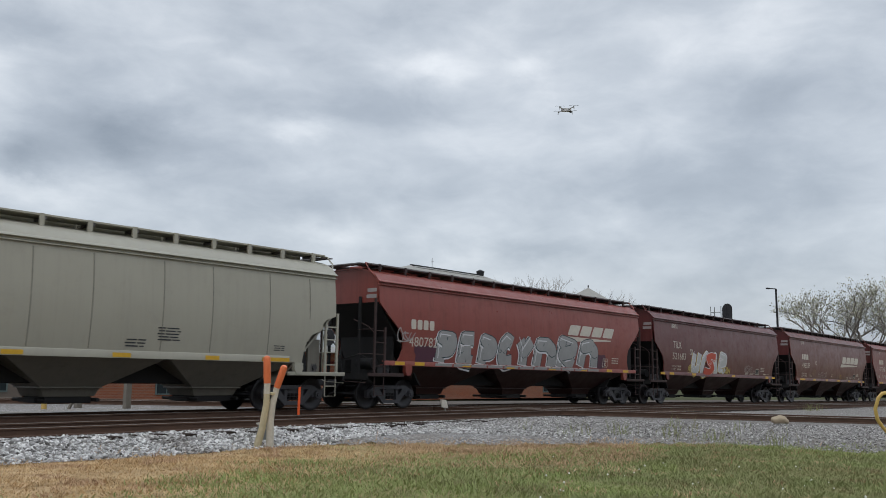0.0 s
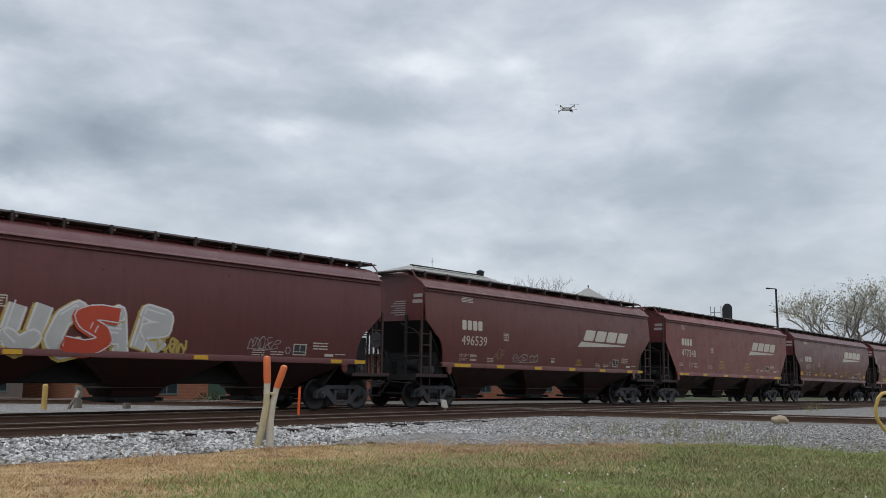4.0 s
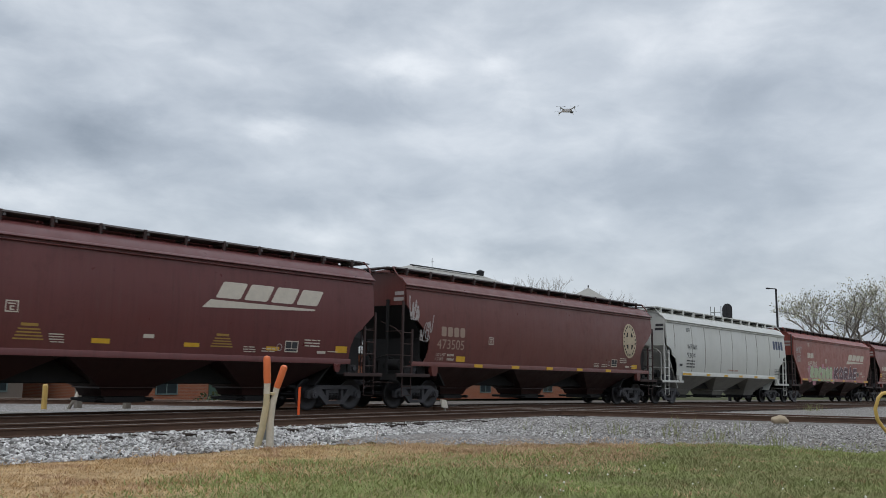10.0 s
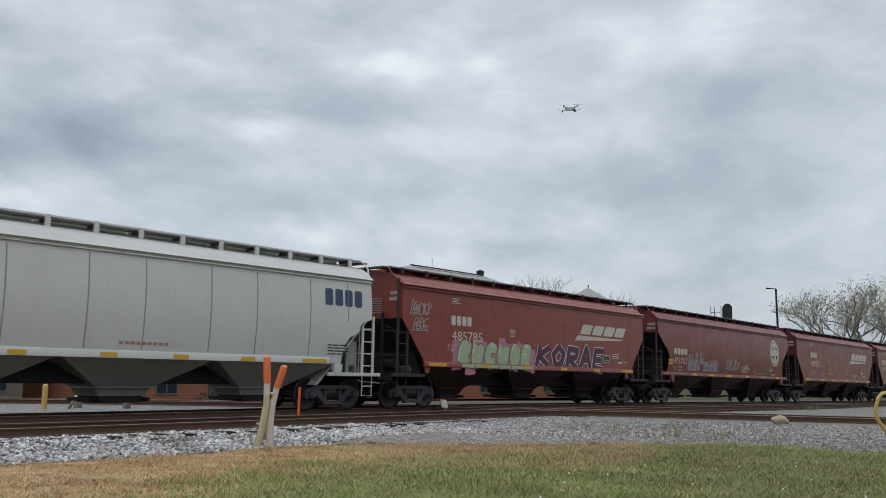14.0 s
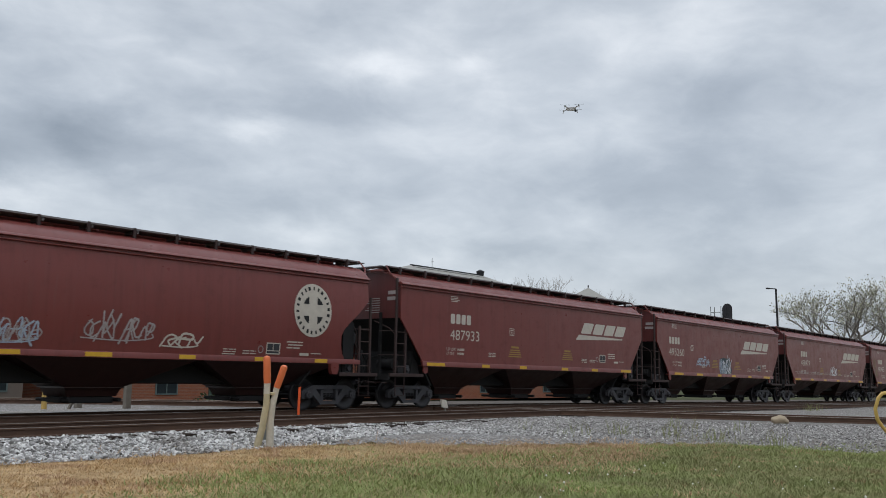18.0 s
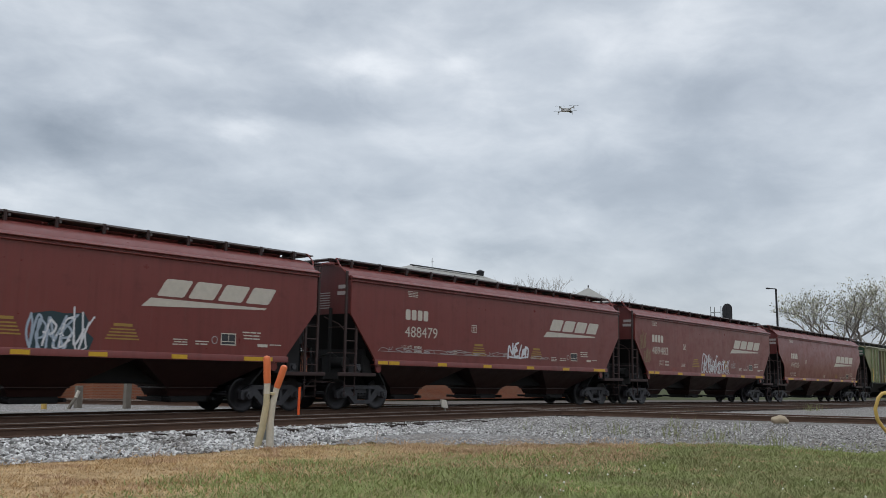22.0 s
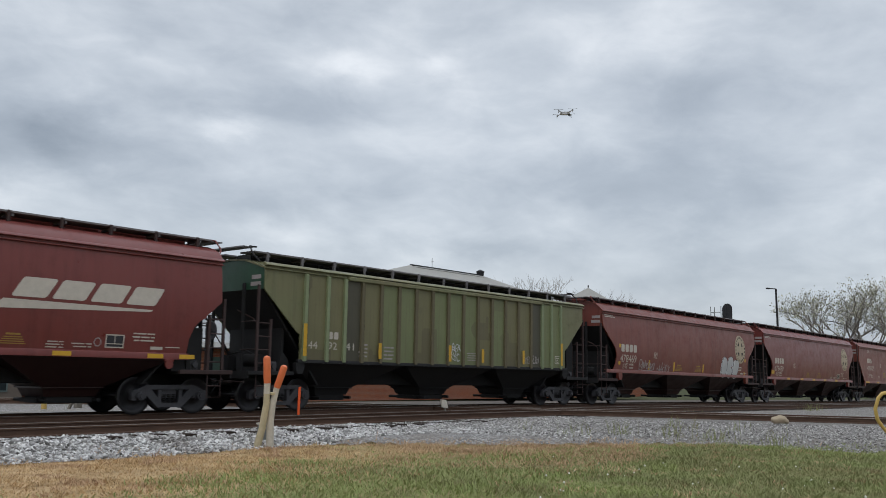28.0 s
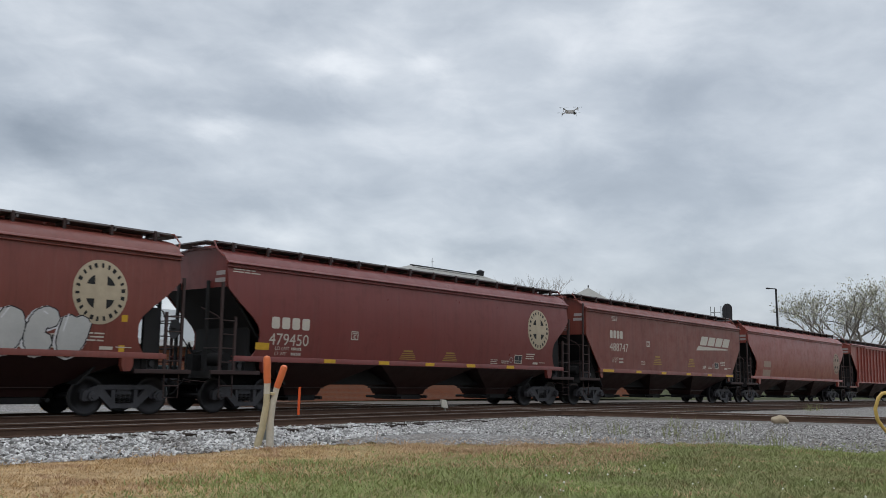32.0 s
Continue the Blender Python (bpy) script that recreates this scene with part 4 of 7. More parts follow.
# shape, paint, place in the train, length, how far its end lies behind the datum of its lettering
CARS = [
    ("tank", "grey", -168.95, 15.75, 0, "warm grey curved-side covered hopper car with yellow reflectors"),
    ("round", "red", -151.27, 17.37, 0.18, "oxide-red covered hopper car with large silver graffiti"),
    ("mixed", "dark", -132.36, 16.06, 0.14, "dark maroon covered hopper car with red and silver graffiti"),
    ("mixed", "brown", -114.1, 16.1, 0, "maroon covered hopper car with slanted white emblem"),
    ("flat", "maroon", -96.3, 16.25, 0.2, "maroon covered hopper car with clean white lettering"),
    ("mixed", "dark", -78.4, 16, 0.1, "dark maroon covered hopper car with yellow squares"),
    ("round", "brown", -60.82, 17.32, 0.18, "brown covered hopper car with faded round emblem"),
    ("tank", "white", -41.98, 16.05, 0.02, "pale grey curved-side covered hopper car with navy lettering"),
    ("flat", "red", -24.5, 16.6, -0.1, "red covered hopper car with green and purple graffiti"),
    ("round", "maroon", -6.27, 17.42, 0.08, "maroon covered hopper car with round emblem and white scribbles"),
    ("flat", "maroon", 12.63, 16.58, 0.03, "maroon flat-sided covered hopper car with white lettering"),
    ("flat", "maroon", 30.77, 15.85, -0.08, "maroon flat-sided covered hopper car with small blue graffiti"),
    ("flat", "maroon", 48.05, 16.7, 0, "maroon flat-sided covered hopper car with a white spray tag"),
    ("flat", "maroon", 66.3, 16.6, 0.1, "maroon flat-sided covered hopper car with a grey spray tag"),
    ("mixed", "maroon", 84.5, 16.5, 0.1, "maroon covered hopper car with bulging sides and slanted emblem"),
    ("ribbed", "green", 102.43, 17.07, 0.08, "faded olive-green ribbed covered hopper car"),
    ("round", "faded", 121.27, 17.23, 0.07, "faded red covered hopper car with round emblem and silver graffiti"),
    ("round", "maroon", 140.01, 17.2, 0.06, "maroon covered hopper car with round cream emblem"),
    ("flat", "faded", 158.6, 16.4, 0, "red covered hopper car with slanted white emblem"),
    ("round", "red", 176.4, 17.3, 0, "red covered hopper car with faded round emblem"),
    ("ribbed", "red", 195.5, 16.8, 0, "red ribbed covered hopper car"),
]
cars = []
for kind, paint, offset, length, lead, label in CARS:
    extra = {}
    if paint in ("grey", "white"):
        extra = {"seam": plain(paint + "_seam", (0.2, 0.19, 0.16), 0.7)}
    # End walls get the darker maroon: the gap's shade is put into their colour.
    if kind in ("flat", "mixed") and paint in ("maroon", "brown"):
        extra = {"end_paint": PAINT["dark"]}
    if paint == "green":
        extra = {"end_paint": PAINT["teal"], "lower": M_BLACK, "trim": M_BLACK, "rib_paint": (plain("pale_green_rib", (0.23, 0.27, 0.15), 0.6), plain("tan_olive_rib", (0.135, 0.115, 0.066), 0.7, 0.0, 0.5, 2.0), patched("patched_green_panel", (0.190, 0.212, 0.100), (0.110, 0.094, 0.056)), patched("patched_olive_panel", (0.185, 0.172, 0.086), (0.100, 0.083, 0.050)), patched("dull_brown_panel", (0.085, 0.078, 0.052), (0.055, 0.05, 0.038)), plain("dark_rib_shade_strip", (0.045, 0.035, 0.024), 0.8, 0.0, 0.4, 3.0))}
    cars.append(build_car(kind, paint, offset, length, label, **extra))
    cars[-1]["length"], cars[-1]["shape"], cars[-1]["lead"] = length, kind, lead

# ---- markings on the cars ----
def paint_part(car, name, polys, mat, out=0.007, label=""):
    """Flat painted shapes on the camera side; polys are lists of (x, z)."""
    kind = car["shape"]
    m = Mesh()
    for q in polys:
        m.add([side_point(kind, x - car["lead"], z, out) for x, z in q], [tuple(range(len(q)))])
    me = bpy.data.meshes.new(name)
    me.from_pydata(m.v, [], m.f)
    me.materials.append(None)
    return put(name, me, mat, car, label)


def rect(x0, x1, z0, z1, skew=0.0):
    return [(x0, z0), (x1, z0), (x1 + skew, z1), (x0 + skew, z1)]


def rounded(x0, x1, z0, z1, r, skew=0.0):
    out = []
    for cx, cz, a0 in ((x1 - r, z0 + r, -90), (x1 - r, z1 - r, 0), (x0 + r, z1 - r, 90), (x0 + r, z0 + r, 180)):
        for k in range(4):
            a = radians(a0 + 30 * k)
            px, pz = cx + r * math.cos(a), cz + r * math.sin(a)
            out.append((px + skew * (pz - z0) / (z1 - z0), pz))
    return out


def mark(car, x, z0, z1, w, mat, n=4):
    """The owner's initials, as plain upright blocks."""
    step = w / n
    polys = []
    for i in range(n):
        a, b, h = x + i * step, x + (i + 0.78) * step, z1 - z0
        polys.append(rounded(a, b, z0, z1, min(b - a, h) * 0.22))
    paint_part(car, "reporting_mark", polys, mat)


def number(car, text, x0, x1, z0, z1, mat, name="number"):
    """Painted digits, fitted into a box on the side."""
    def make():
        cu = bpy.data.curves.new("digits", "FONT")
        cu.body, cu.resolution_u = text, 3
        ob = bpy.data.objects.new("digits", cu)
        scene.collection.objects.link(ob)
        me = bpy.data.meshes.new_from_object(ob.evaluated_get(bpy.context.evaluated_depsgraph_get()))
        bpy.data.objects.remove(ob)
        return me
    me = make()
    co = np.array([v.co for v in me.vertices])
    lo, hi = co.min(0), co.max(0)
    for v in me.vertices:
        x = x0 + (v.co.x - lo[0]) / (hi[0] - lo[0]) * (x1 - x0)
        z = z0 + (v.co.y - lo[1]) / (hi[1] - lo[1]) * (z1 - z0)
        v.co = side_point(car["shape"], x - car["lead"], z, 0.007)
    me.materials.clear()
    me.materials.append(None)
    return put(name, me, mat, car)


def slanted_logo(car, x0, x1, z0, z1, mat):
    """The railway's emblem: four slanted blocks over a long wedge."""
    skew, polys = 0.28, []
    step = (x1 - skew - x0) / 4
    for k in range(4):
        a = x0 + k * step
        polys.append(rounded(a, a + step - 0.13, z0, z1, 0.06, skew))
    polys.append([(x0 - 0.42, z0 - 0.29), (x1 - 0.52, z0 - 0.15), (x1 - 0.46, z0 - 0.10), (x0 - 0.16, z0 - 0.06)])
    paint_part(car, "emblem", polys, mat, label="slanted cream painted emblem")


def round_emblem(car, x, z, mat, rx=0.76, rz=0.77):
    # in level strips, to follow the curved side
    sines = [math.sin(-math.pi / 2 + math.pi * i / 18) for i in range(19)]
    half = [math.sqrt(max(0.0, 1 - v * v)) for v in sines]
    disc = [[(x - rx * half[i], z + rz * sines[i]), (x + rx * half[i], z + rz * sines[i]), (x + rx * half[i + 1], z + rz * sines[i + 1]), (x - rx * half[i + 1], z + rz * sines[i + 1])] for i in range(18)]
    paint_part(car, "emblem", disc, mat, 0.012, "round cream emblem with a cross")
    dark = []
    for q in range(4):
        a0 = q * math.pi / 2
        arc = [(0.56 * math.cos(a0 + t), 0.56 * math.sin(a0 + t)) for t in [0.42 + 0.73 * k / 6 for k in range(7)]]
        inner = (0.22 * math.copysign(1, math.cos(a0 + 0.785)), 0.22 * math.copysign(1, math.sin(a0 + 0.785)))
        dark.append([(x + rx * u, z + rz * v) for u, v in [inner] + arc])
    for i in range(22):
        a, b = 2 * math.pi * (i + 0.1) / 22, 2 * math.pi * (i + 0.1 + (0.34 if i % 3 else 0.5)) / 22
        dark.append([(x + r * rx * math.cos(t), z + r * rz * math.sin(t)) for r, t in ((0.76, a), (0.90, a), (0.90, b), (0.76, b))])
    paint_part(car, "emblem_cutouts", dark, car.children[0].material_slots[0].material, 0.018)


def stencil_box(car, x, z, mat, s=0.30):
    t = 0.028
    paint_part(car, "stencil_box", [rect(x, x + s, z, z + t), rect(x, x + s, z + s * 0.9 - t, z + s * 0.9), rect(x, x + t, z, z + s * 0.9), rect(x + s - t, x + s, z, z + s * 0.9), rect(x + s * 0.34, x + s * 0.68, z + s * 0.16, z + s * 0.25), rect(x + s * 0.34, x + s * 0.45, z + s * 0.25, z + s * 0.40), rect(x + s * 0.34, x + s * 0.68, z + s * 0.40, z + s * 0.49), rect(x + s * 0.2, x + s * 0.8, z + s * 0.60, z + s * 0.70)], mat)


def bars(car, x, z, w, n, mat, gap=0.075, name="small_print"):
    """Small unreadable print, as thin dashes line by line."""
    rnd = random.Random(int(x * 100 + z * 10 + n))
    polys = []
    for j in range(n):
        a, zz = x + rnd.uniform(0, 0.06), z - j * gap
        while a < x + w * rnd.uniform(0.8, 1.0):
            b = min(a + rnd.uniform(0.12, 0.42), x + w)
            polys.append(rect(a, b, zz, zz + gap * 0.42))
            a = b + 0.035
    paint_part(car, name, polys, mat)


def gold_block(car, x0, x1, z0, z1, mat):
    """A trapezium of ochre print: a heading over four lines that widen downwards."""
    w, h = x1 - x0, z1 - z0
    polys = [rect(x0 + 0.22 * w, x1 - 0.22 * w, z1 - 0.17 * h, z1)]
    for j in range(4):
        a, z = 0.14 * w * (1 - j / 3), z1 - h * (0.38 + 0.19 * j)
        polys.append(rect(x0 + a, x1 - a, z, z + 0.085 * h))
    paint_part(car, "small_print", polys, mat)


def reflectors(car, spots, h=0.11, w=0.5, sill_out=0.062):
    for x, ww in spots:
        x -= car["lead"]
        z = SILL + 0.02
        y = -HALF + bulge(car["shape"], 1.45) - sill_out
        m = Mesh().box(x, x + (ww or w), y, y + 0.004, z, z + h)
        part("reflector", m, M_YELLOW, car, "yellow reflector")


# loose letter-like forms made of strokes, in a unit box
FORMS = [
    [[(0, 0), (0.06, 1), (0.8, 0.95), (0.95, 0.7), (0.75, 0.48), (0.1, 0.45)]],
    [[(0.95, 0.95), (0.1, 1), (0, 0.05), (1, 0)], [(0.05, 0.52), (0.75, 0.5)]],
    [[(0, 0), (0.05, 1), (0.85, 0.9), (0.8, 0.6), (0.15, 0.5), (0.95, 0)]],
    [[(0.95, 0.85), (0.5, 1), (0.08, 0.75), (0.05, 0.25), (0.4, 0), (1, 0.12)]],
    [[(0, 1), (0.45, 0.5), (0.35, 0)], [(1, 1), (0.45, 0.5)]],
    [[(0, 0), (0.45, 1), (0.95, 0)], [(0.2, 0.38), (0.8, 0.36)]],
    [[(0, 0), (0.08, 1)], [(0.95, 1), (0.1, 0.48), (1, 0)]],
    [[(0, 0), (0.05, 1), (0.85, 0.05), (0.95, 1)]],
    [[(0.95, 0.88), (0.4, 1), (0.1, 0.75), (0.9, 0.3), (0.6, 0), (0, 0.1)]],
    [[(0.5, 1), (0.08, 0.6), (0.3, 0.02), (0.85, 0.15), (0.95, 0.7), (0.5, 1)]],
    [[(0.1, 1), (0.05, 0.2), (0.5, 0), (0.9, 0.25), (0.95, 1)]],
    [[(0, 0), (0.06, 0.97), (0.62, 1), (0.95, 0.75), (1, 0)]],
]


def curved(pts):
    """Corners rounded once."""
    out = [pts[0]]
    for (ax, az), (bx, bz) in zip(pts, pts[1:]):
        out += [(ax * 0.75 + bx * 0.25, az * 0.75 + bz * 0.25), (ax * 0.25 + bx * 0.75, az * 0.25 + bz * 0.75)]
    return out + [pts[-1]]


def stroked(pts, w):
    """Quads along a line, with a round dab at each joint."""
    polys = []
    for (ax, az), (bx, bz) in zip(pts, pts[1:]):
        dx, dz = bx - ax, bz - az
        ln = math.hypot(dx, dz) or 1
        nx, nz = -dz / ln * w, dx / ln * w
        polys.append([(ax + nx, az + nz), (ax - nx, az - nz), (bx - nx, bz - nz), (bx + nx, bz + nz)])
    for px, pz in pts[1:-1] if w > 0.05 else pts:
        polys.append([(px + w * math.cos(k * math.pi / 4), pz + w * math.sin(k * math.pi / 4)) for k in range(8)])
    return polys


def layered(car, name, polys, mat, out, label=""):
    """Painted strokes, each a hair above the one before it."""
    kind = car["shape"]
    m = Mesh()
    for i, q in enumerate(polys):
        m.add([side_point(kind, x - car["lead"], z, out + 0.00012 * (i % 24)) for x, z in q], [tuple(range(len(q)))])
    me = bpy.data.meshes.new(name)
    me.from_pydata(m.v, [], m.f)
    me.materials.append(None)
    return put(name, me, mat, car, label)


def scribble(car, x0, x1, z0, z1, mat, n=6, w=0.02, seed=1, name="spray_tag"):
    """A quick spray-can signature: joined loose letters and a tail."""
    rnd = random.Random(seed)
    polys = []
    n = round(n * 1.4)
    step, h = (x1 - x0) / n, z1 - z0
    for k in range(n):
        form = rnd.choice(FORMS)
        cw, ch, lean, base = step * rnd.uniform(1.0, 1.6), h * rnd.uniform(0.5, 0.95), rnd.uniform(-0.1, 0.35) * h, z0 + h * rnd.uniform(0, 0.12)
        for line in form:
            pts = curved(curved([(x0 + step * k + cw * (u + rnd.uniform(-0.18, 0.18)) + lean * v, base + ch * (v + rnd.uniform(-0.14, 0.14))) for u, v in line]))
            polys += stroked(pts, w * rnd.uniform(0.7, 1.0))
    if n > 3:
        tail = curved(curved([(x0 + 0.1 * step, z0 + 0.05 * h), (x0 + (x1 - x0) * 0.6, z0 - 0.02 * h), (x1 + 0.2 * step, z0 + 0.1 * h), (x1 - 0.2 * step, z0 + h * 0.25)]))
        polys += stroked(tail, w * 0.6)
    layered(car, name, polys, mat, 0.012)


def blob(cx, cz, w, h, rnd, lean=0.0, grow=0.0):
    """A chunky closed outline with uneven corners."""
    base = [(-0.5, -0.5), (-0.12, -0.46), (0.16, -0.52), (0.5, -0.47), (0.53, -0.1), (0.42, 0.06), (0.52, 0.3), (0.42, 0.5), (0.1, 0.47), (-0.1, 0.53), (-0.45, 0.47), (-0.5, 0.15), (-0.42, -0.08)]
    pts = [(u + rnd.uniform(-0.07, 0.07), v + rnd.uniform(-0.05, 0.05)) for u, v in base]
    return [(cx + u * (w + 2 * grow) + lean * v * h, cz + v * (h + 2 * grow)) for u, v in pts]


def graffiti(car, x0, x1, z0, z1, n, fill, line, shade, shine, seed, lean=0.0, glow=None, lift=0.0, fat=0.16, edge=0.045, order=None, round_off=False):
    """A row of fat letter-like strokes: haze, cast shade, outline, fill and thin highlights."""
    w, h, zc = (x1 - x0) / n, z1 - z0, (z0 + z1) / 2
    rnd = random.Random(seed)
    if glow:
        haze = []
        for i in range(2 * n + 1):
            haze.append(blob(x0 + (x1 - x0) * i / (2 * n), zc + rnd.uniform(-0.18, 0.22) * h, w * rnd.uniform(0.5, 0.9), h * rnd.uniform(0.5, 1.15), rnd))
        layered(car, "graffiti_haze", haze, glow, 0.006 + lift)
    lines = []
    for i in range(n):
        form = FORMS[order[i]] if order else rnd.choice(FORMS)
        cw, ch = (w - 2 * fat) * rnd.uniform(0.92, 1.08), h - 2 * fat - rnd.uniform(0, 0.10) * h
        bx, bz = x0 + w * i + fat, z0 + fat + rnd.uniform(0, 0.06) * h
        for ln in form:
            pts = [(bx + cw * (u + rnd.uniform(-0.06, 0.06)) + lean * v * h, bz + ch * (v + rnd.uniform(-0.04, 0.04))) for u, v in ln]
            lines.append(curved(pts) if round_off else pts)
    sets = (("graffiti_shadow", shade, fat + edge * 1.8, (-0.03, -0.03)), ("graffiti_outline", line, fat + edge, (0, 0)), ("graffiti_letters", fill, fat, (0, 0)), ("graffiti_highlights", shine, 0.018, (-fat * 0.45, fat * 0.5)))
    for j, (name, mat, width, (ox, oz)) in enumerate(sets):
        polys = []
        for ln in lines:
            pts = [(px + ox, pz + oz) for px, pz in ln]
            if j == 3:
                pts = pts[:3]
            polys += stroked(pts, width)
        layered(car, name, polys, mat, 0.010 + lift + 0.0036 * j)


def stencil_text(car, text, x0, x1, z0, z1, mat):
    return number(car, text, x0, x1, z0, z1, mat, "small_print")


M_SILVER = plain("silver_spray_paint", (0.32, 0.32, 0.315), 0.55, 0.0, 0.2, 3.0)
M_GWHITE = plain("white_spray_paint", (0.68, 0.68, 0.7), 0.5, 0.0, 0.1, 4.0)
M_GTEAL = plain("dark_teal_spray_paint", (0.022, 0.045, 0.055), 0.5, 0.0, 0.3, 3.0)
M_GBLACK = plain("black_spray_paint", (0.02, 0.02, 0.025), 0.5, 0.0, 0.2, 4.0)
M_GRED = plain("scarlet_spray_paint", (0.5, 0.07, 0.035), 0.5, 0.0, 0.15, 4.0)
M_GGREEN = plain("mint_spray_paint", (0.36, 0.43, 0.27), 0.5, 0.0, 0.25, 2.0)
M_GPINK = plain("pink_spray_haze", (0.42, 0.2, 0.25), 0.6, 0.0, 0.3, 3.0)
M_GPURPLE = plain("dark_purple_spray_paint", (0.09, 0.03, 0.05), 0.5, 0.0, 0.3, 3.0)
M_GBLUE = plain("pale_blue_spray_paint", (0.36, 0.42, 0.5), 0.5, 0.0, 0.2, 4.0)
M_DIRTY = plain("thinned_white_spray", (0.36, 0.32, 0.31), 0.6, 0.0, 0.3, 4.0)
M_OCHRE = plain("faded_ochre_spray", (0.25, 0.17, 0.10), 0.6, 0.0, 0.3, 4.0)


def load_print(car, x, z, top=None):
    """Load limit and light weight, with their figures as dashes, and the small lines under the eave."""
    stencil_text(car, "LD LMT", x, x + 0.52, z + 0.15, z + 0.25, M_LETTER)
    stencil_text(car, "LT WT", x, x + 0.42, z, z + 0.10, M_LETTER)
    paint_part(car, "small_print", [rect(x + 0.60 + 0.065 * q, x + 0.645 + 0.065 * q, zz, zz + 0.08) for q in range(6) for zz in (z + 0.01, z + 0.16)], M_LETTER)
    if top:
        bars(car, top[0], top[1], top[2], 4, M_LETTER, 0.055)


def panel_print(car, x, z):
    """The boxed service panel, the round stamp beside it and the notes above the sill."""
    t, w, h = 0.03, 0.5, 0.33
    paint_part(car, "stencil_box", [rect(x, x + w, z, z + t), rect(x, x + w, z + h - t, z + h), rect(x, x + t, z + t, z + h - t), rect(x + w - t, x + w, z + t, z + h - t), rect(x + t, x + w - t, z + 0.09, z + 0.11), rect(x + 0.24, x + 0.26, z + 0.11, z + h - t)], M_LETTER)
    paint_part(car, "panel_ground", [rect(x + t, x + w - t, z + t, z + h - t)], M_INK, 0.005)
    ring = [(math.cos(k * math.pi / 8), math.sin(k * math.pi / 8)) for k in range(17)]
    paint_part(car, "stamp", [[(x - 0.2 + 0.10 * a, z + 0.13 + 0.11 * b), (x - 0.2 + 0.10 * c, z + 0.13 + 0.11 * d), (x - 0.2 + 0.075 * c, z + 0.13 + 0.085 * d), (x - 0.2 + 0.075 * a, z + 0.13 + 0.085 * b)] for (a, b), (c, d) in zip(ring, ring[1:])], M_DIRTY)
    bars(car, x + 0.72, z + 0.36, 0.62, 3, M_LETTER, 0.085)
    bars(car, x - 0.85, z + 0.06, 0.5, 2, M_LETTER, 0.07)
    bars(car, x - 1.5, z + 0.09, 0.45, 3, M_LETTER, 0.065)
    paint_part(car, "small_print", [rect(x + 1.25, x + 1.6, z - 0.01, z + 0.07), rect(x + 1.68, x + 2.1, z + 0.05, z + 0.075)], M_LETTER)


def end_print(car, mat):
    """Print on the end wall, facing the gap."""
    rows = []
    for j, (w, z) in enumerate(((0.42, 3.78), (0.46, 3.58))):
        y = -1.42
        rows.append([(-0.004, y, z), (-0.004, y + w, z), (-0.004, y + w, z + 0.12), (-0.004, y, z + 0.12)])
    if car["shape"] in ("flat", "mixed"):
        for j in range(7):
            rows.append([(-0.004, -0.62, 3.65 - 0.08 * j), (-0.004, -0.62 + 0.5 + 0.1 * (j % 3), 3.65 - 0.08 * j), (-0.004, -0.62 + 0.5 + 0.1 * (j % 3), 3.68 - 0.08 * j), (-0.004, -0.62, 3.68 - 0.08 * j)])
    m = Mesh()
    for q in rows:
        m.add(q, [(0, 1, 2, 3)])
    me = bpy.data.meshes.new("end_print")
    me.from_pydata(m.v, [], m.f)
    me.materials.append(None)
    put("end_print", me, mat, car)


def yellow_marks(car, spots, label="yellow reflector"):
    """Reflectors stuck on the wall itself: (x, width, z, height)."""
    for x, w, z, h in spots:
        paint_part(car, "reflector", [rect(x, x + w, z, z + h)], M_YELLOW, label=label)


M_YSPRAY = plain("yellow_spray_paint", (0.48, 0.36, 0.10), 0.6, 0.0, 0.25, 5.0)
M_CHROME = plain("bright_silver_spray_paint", (0.50, 0.50, 0.49), 0.5, 0.0, 0.22, 2.2)


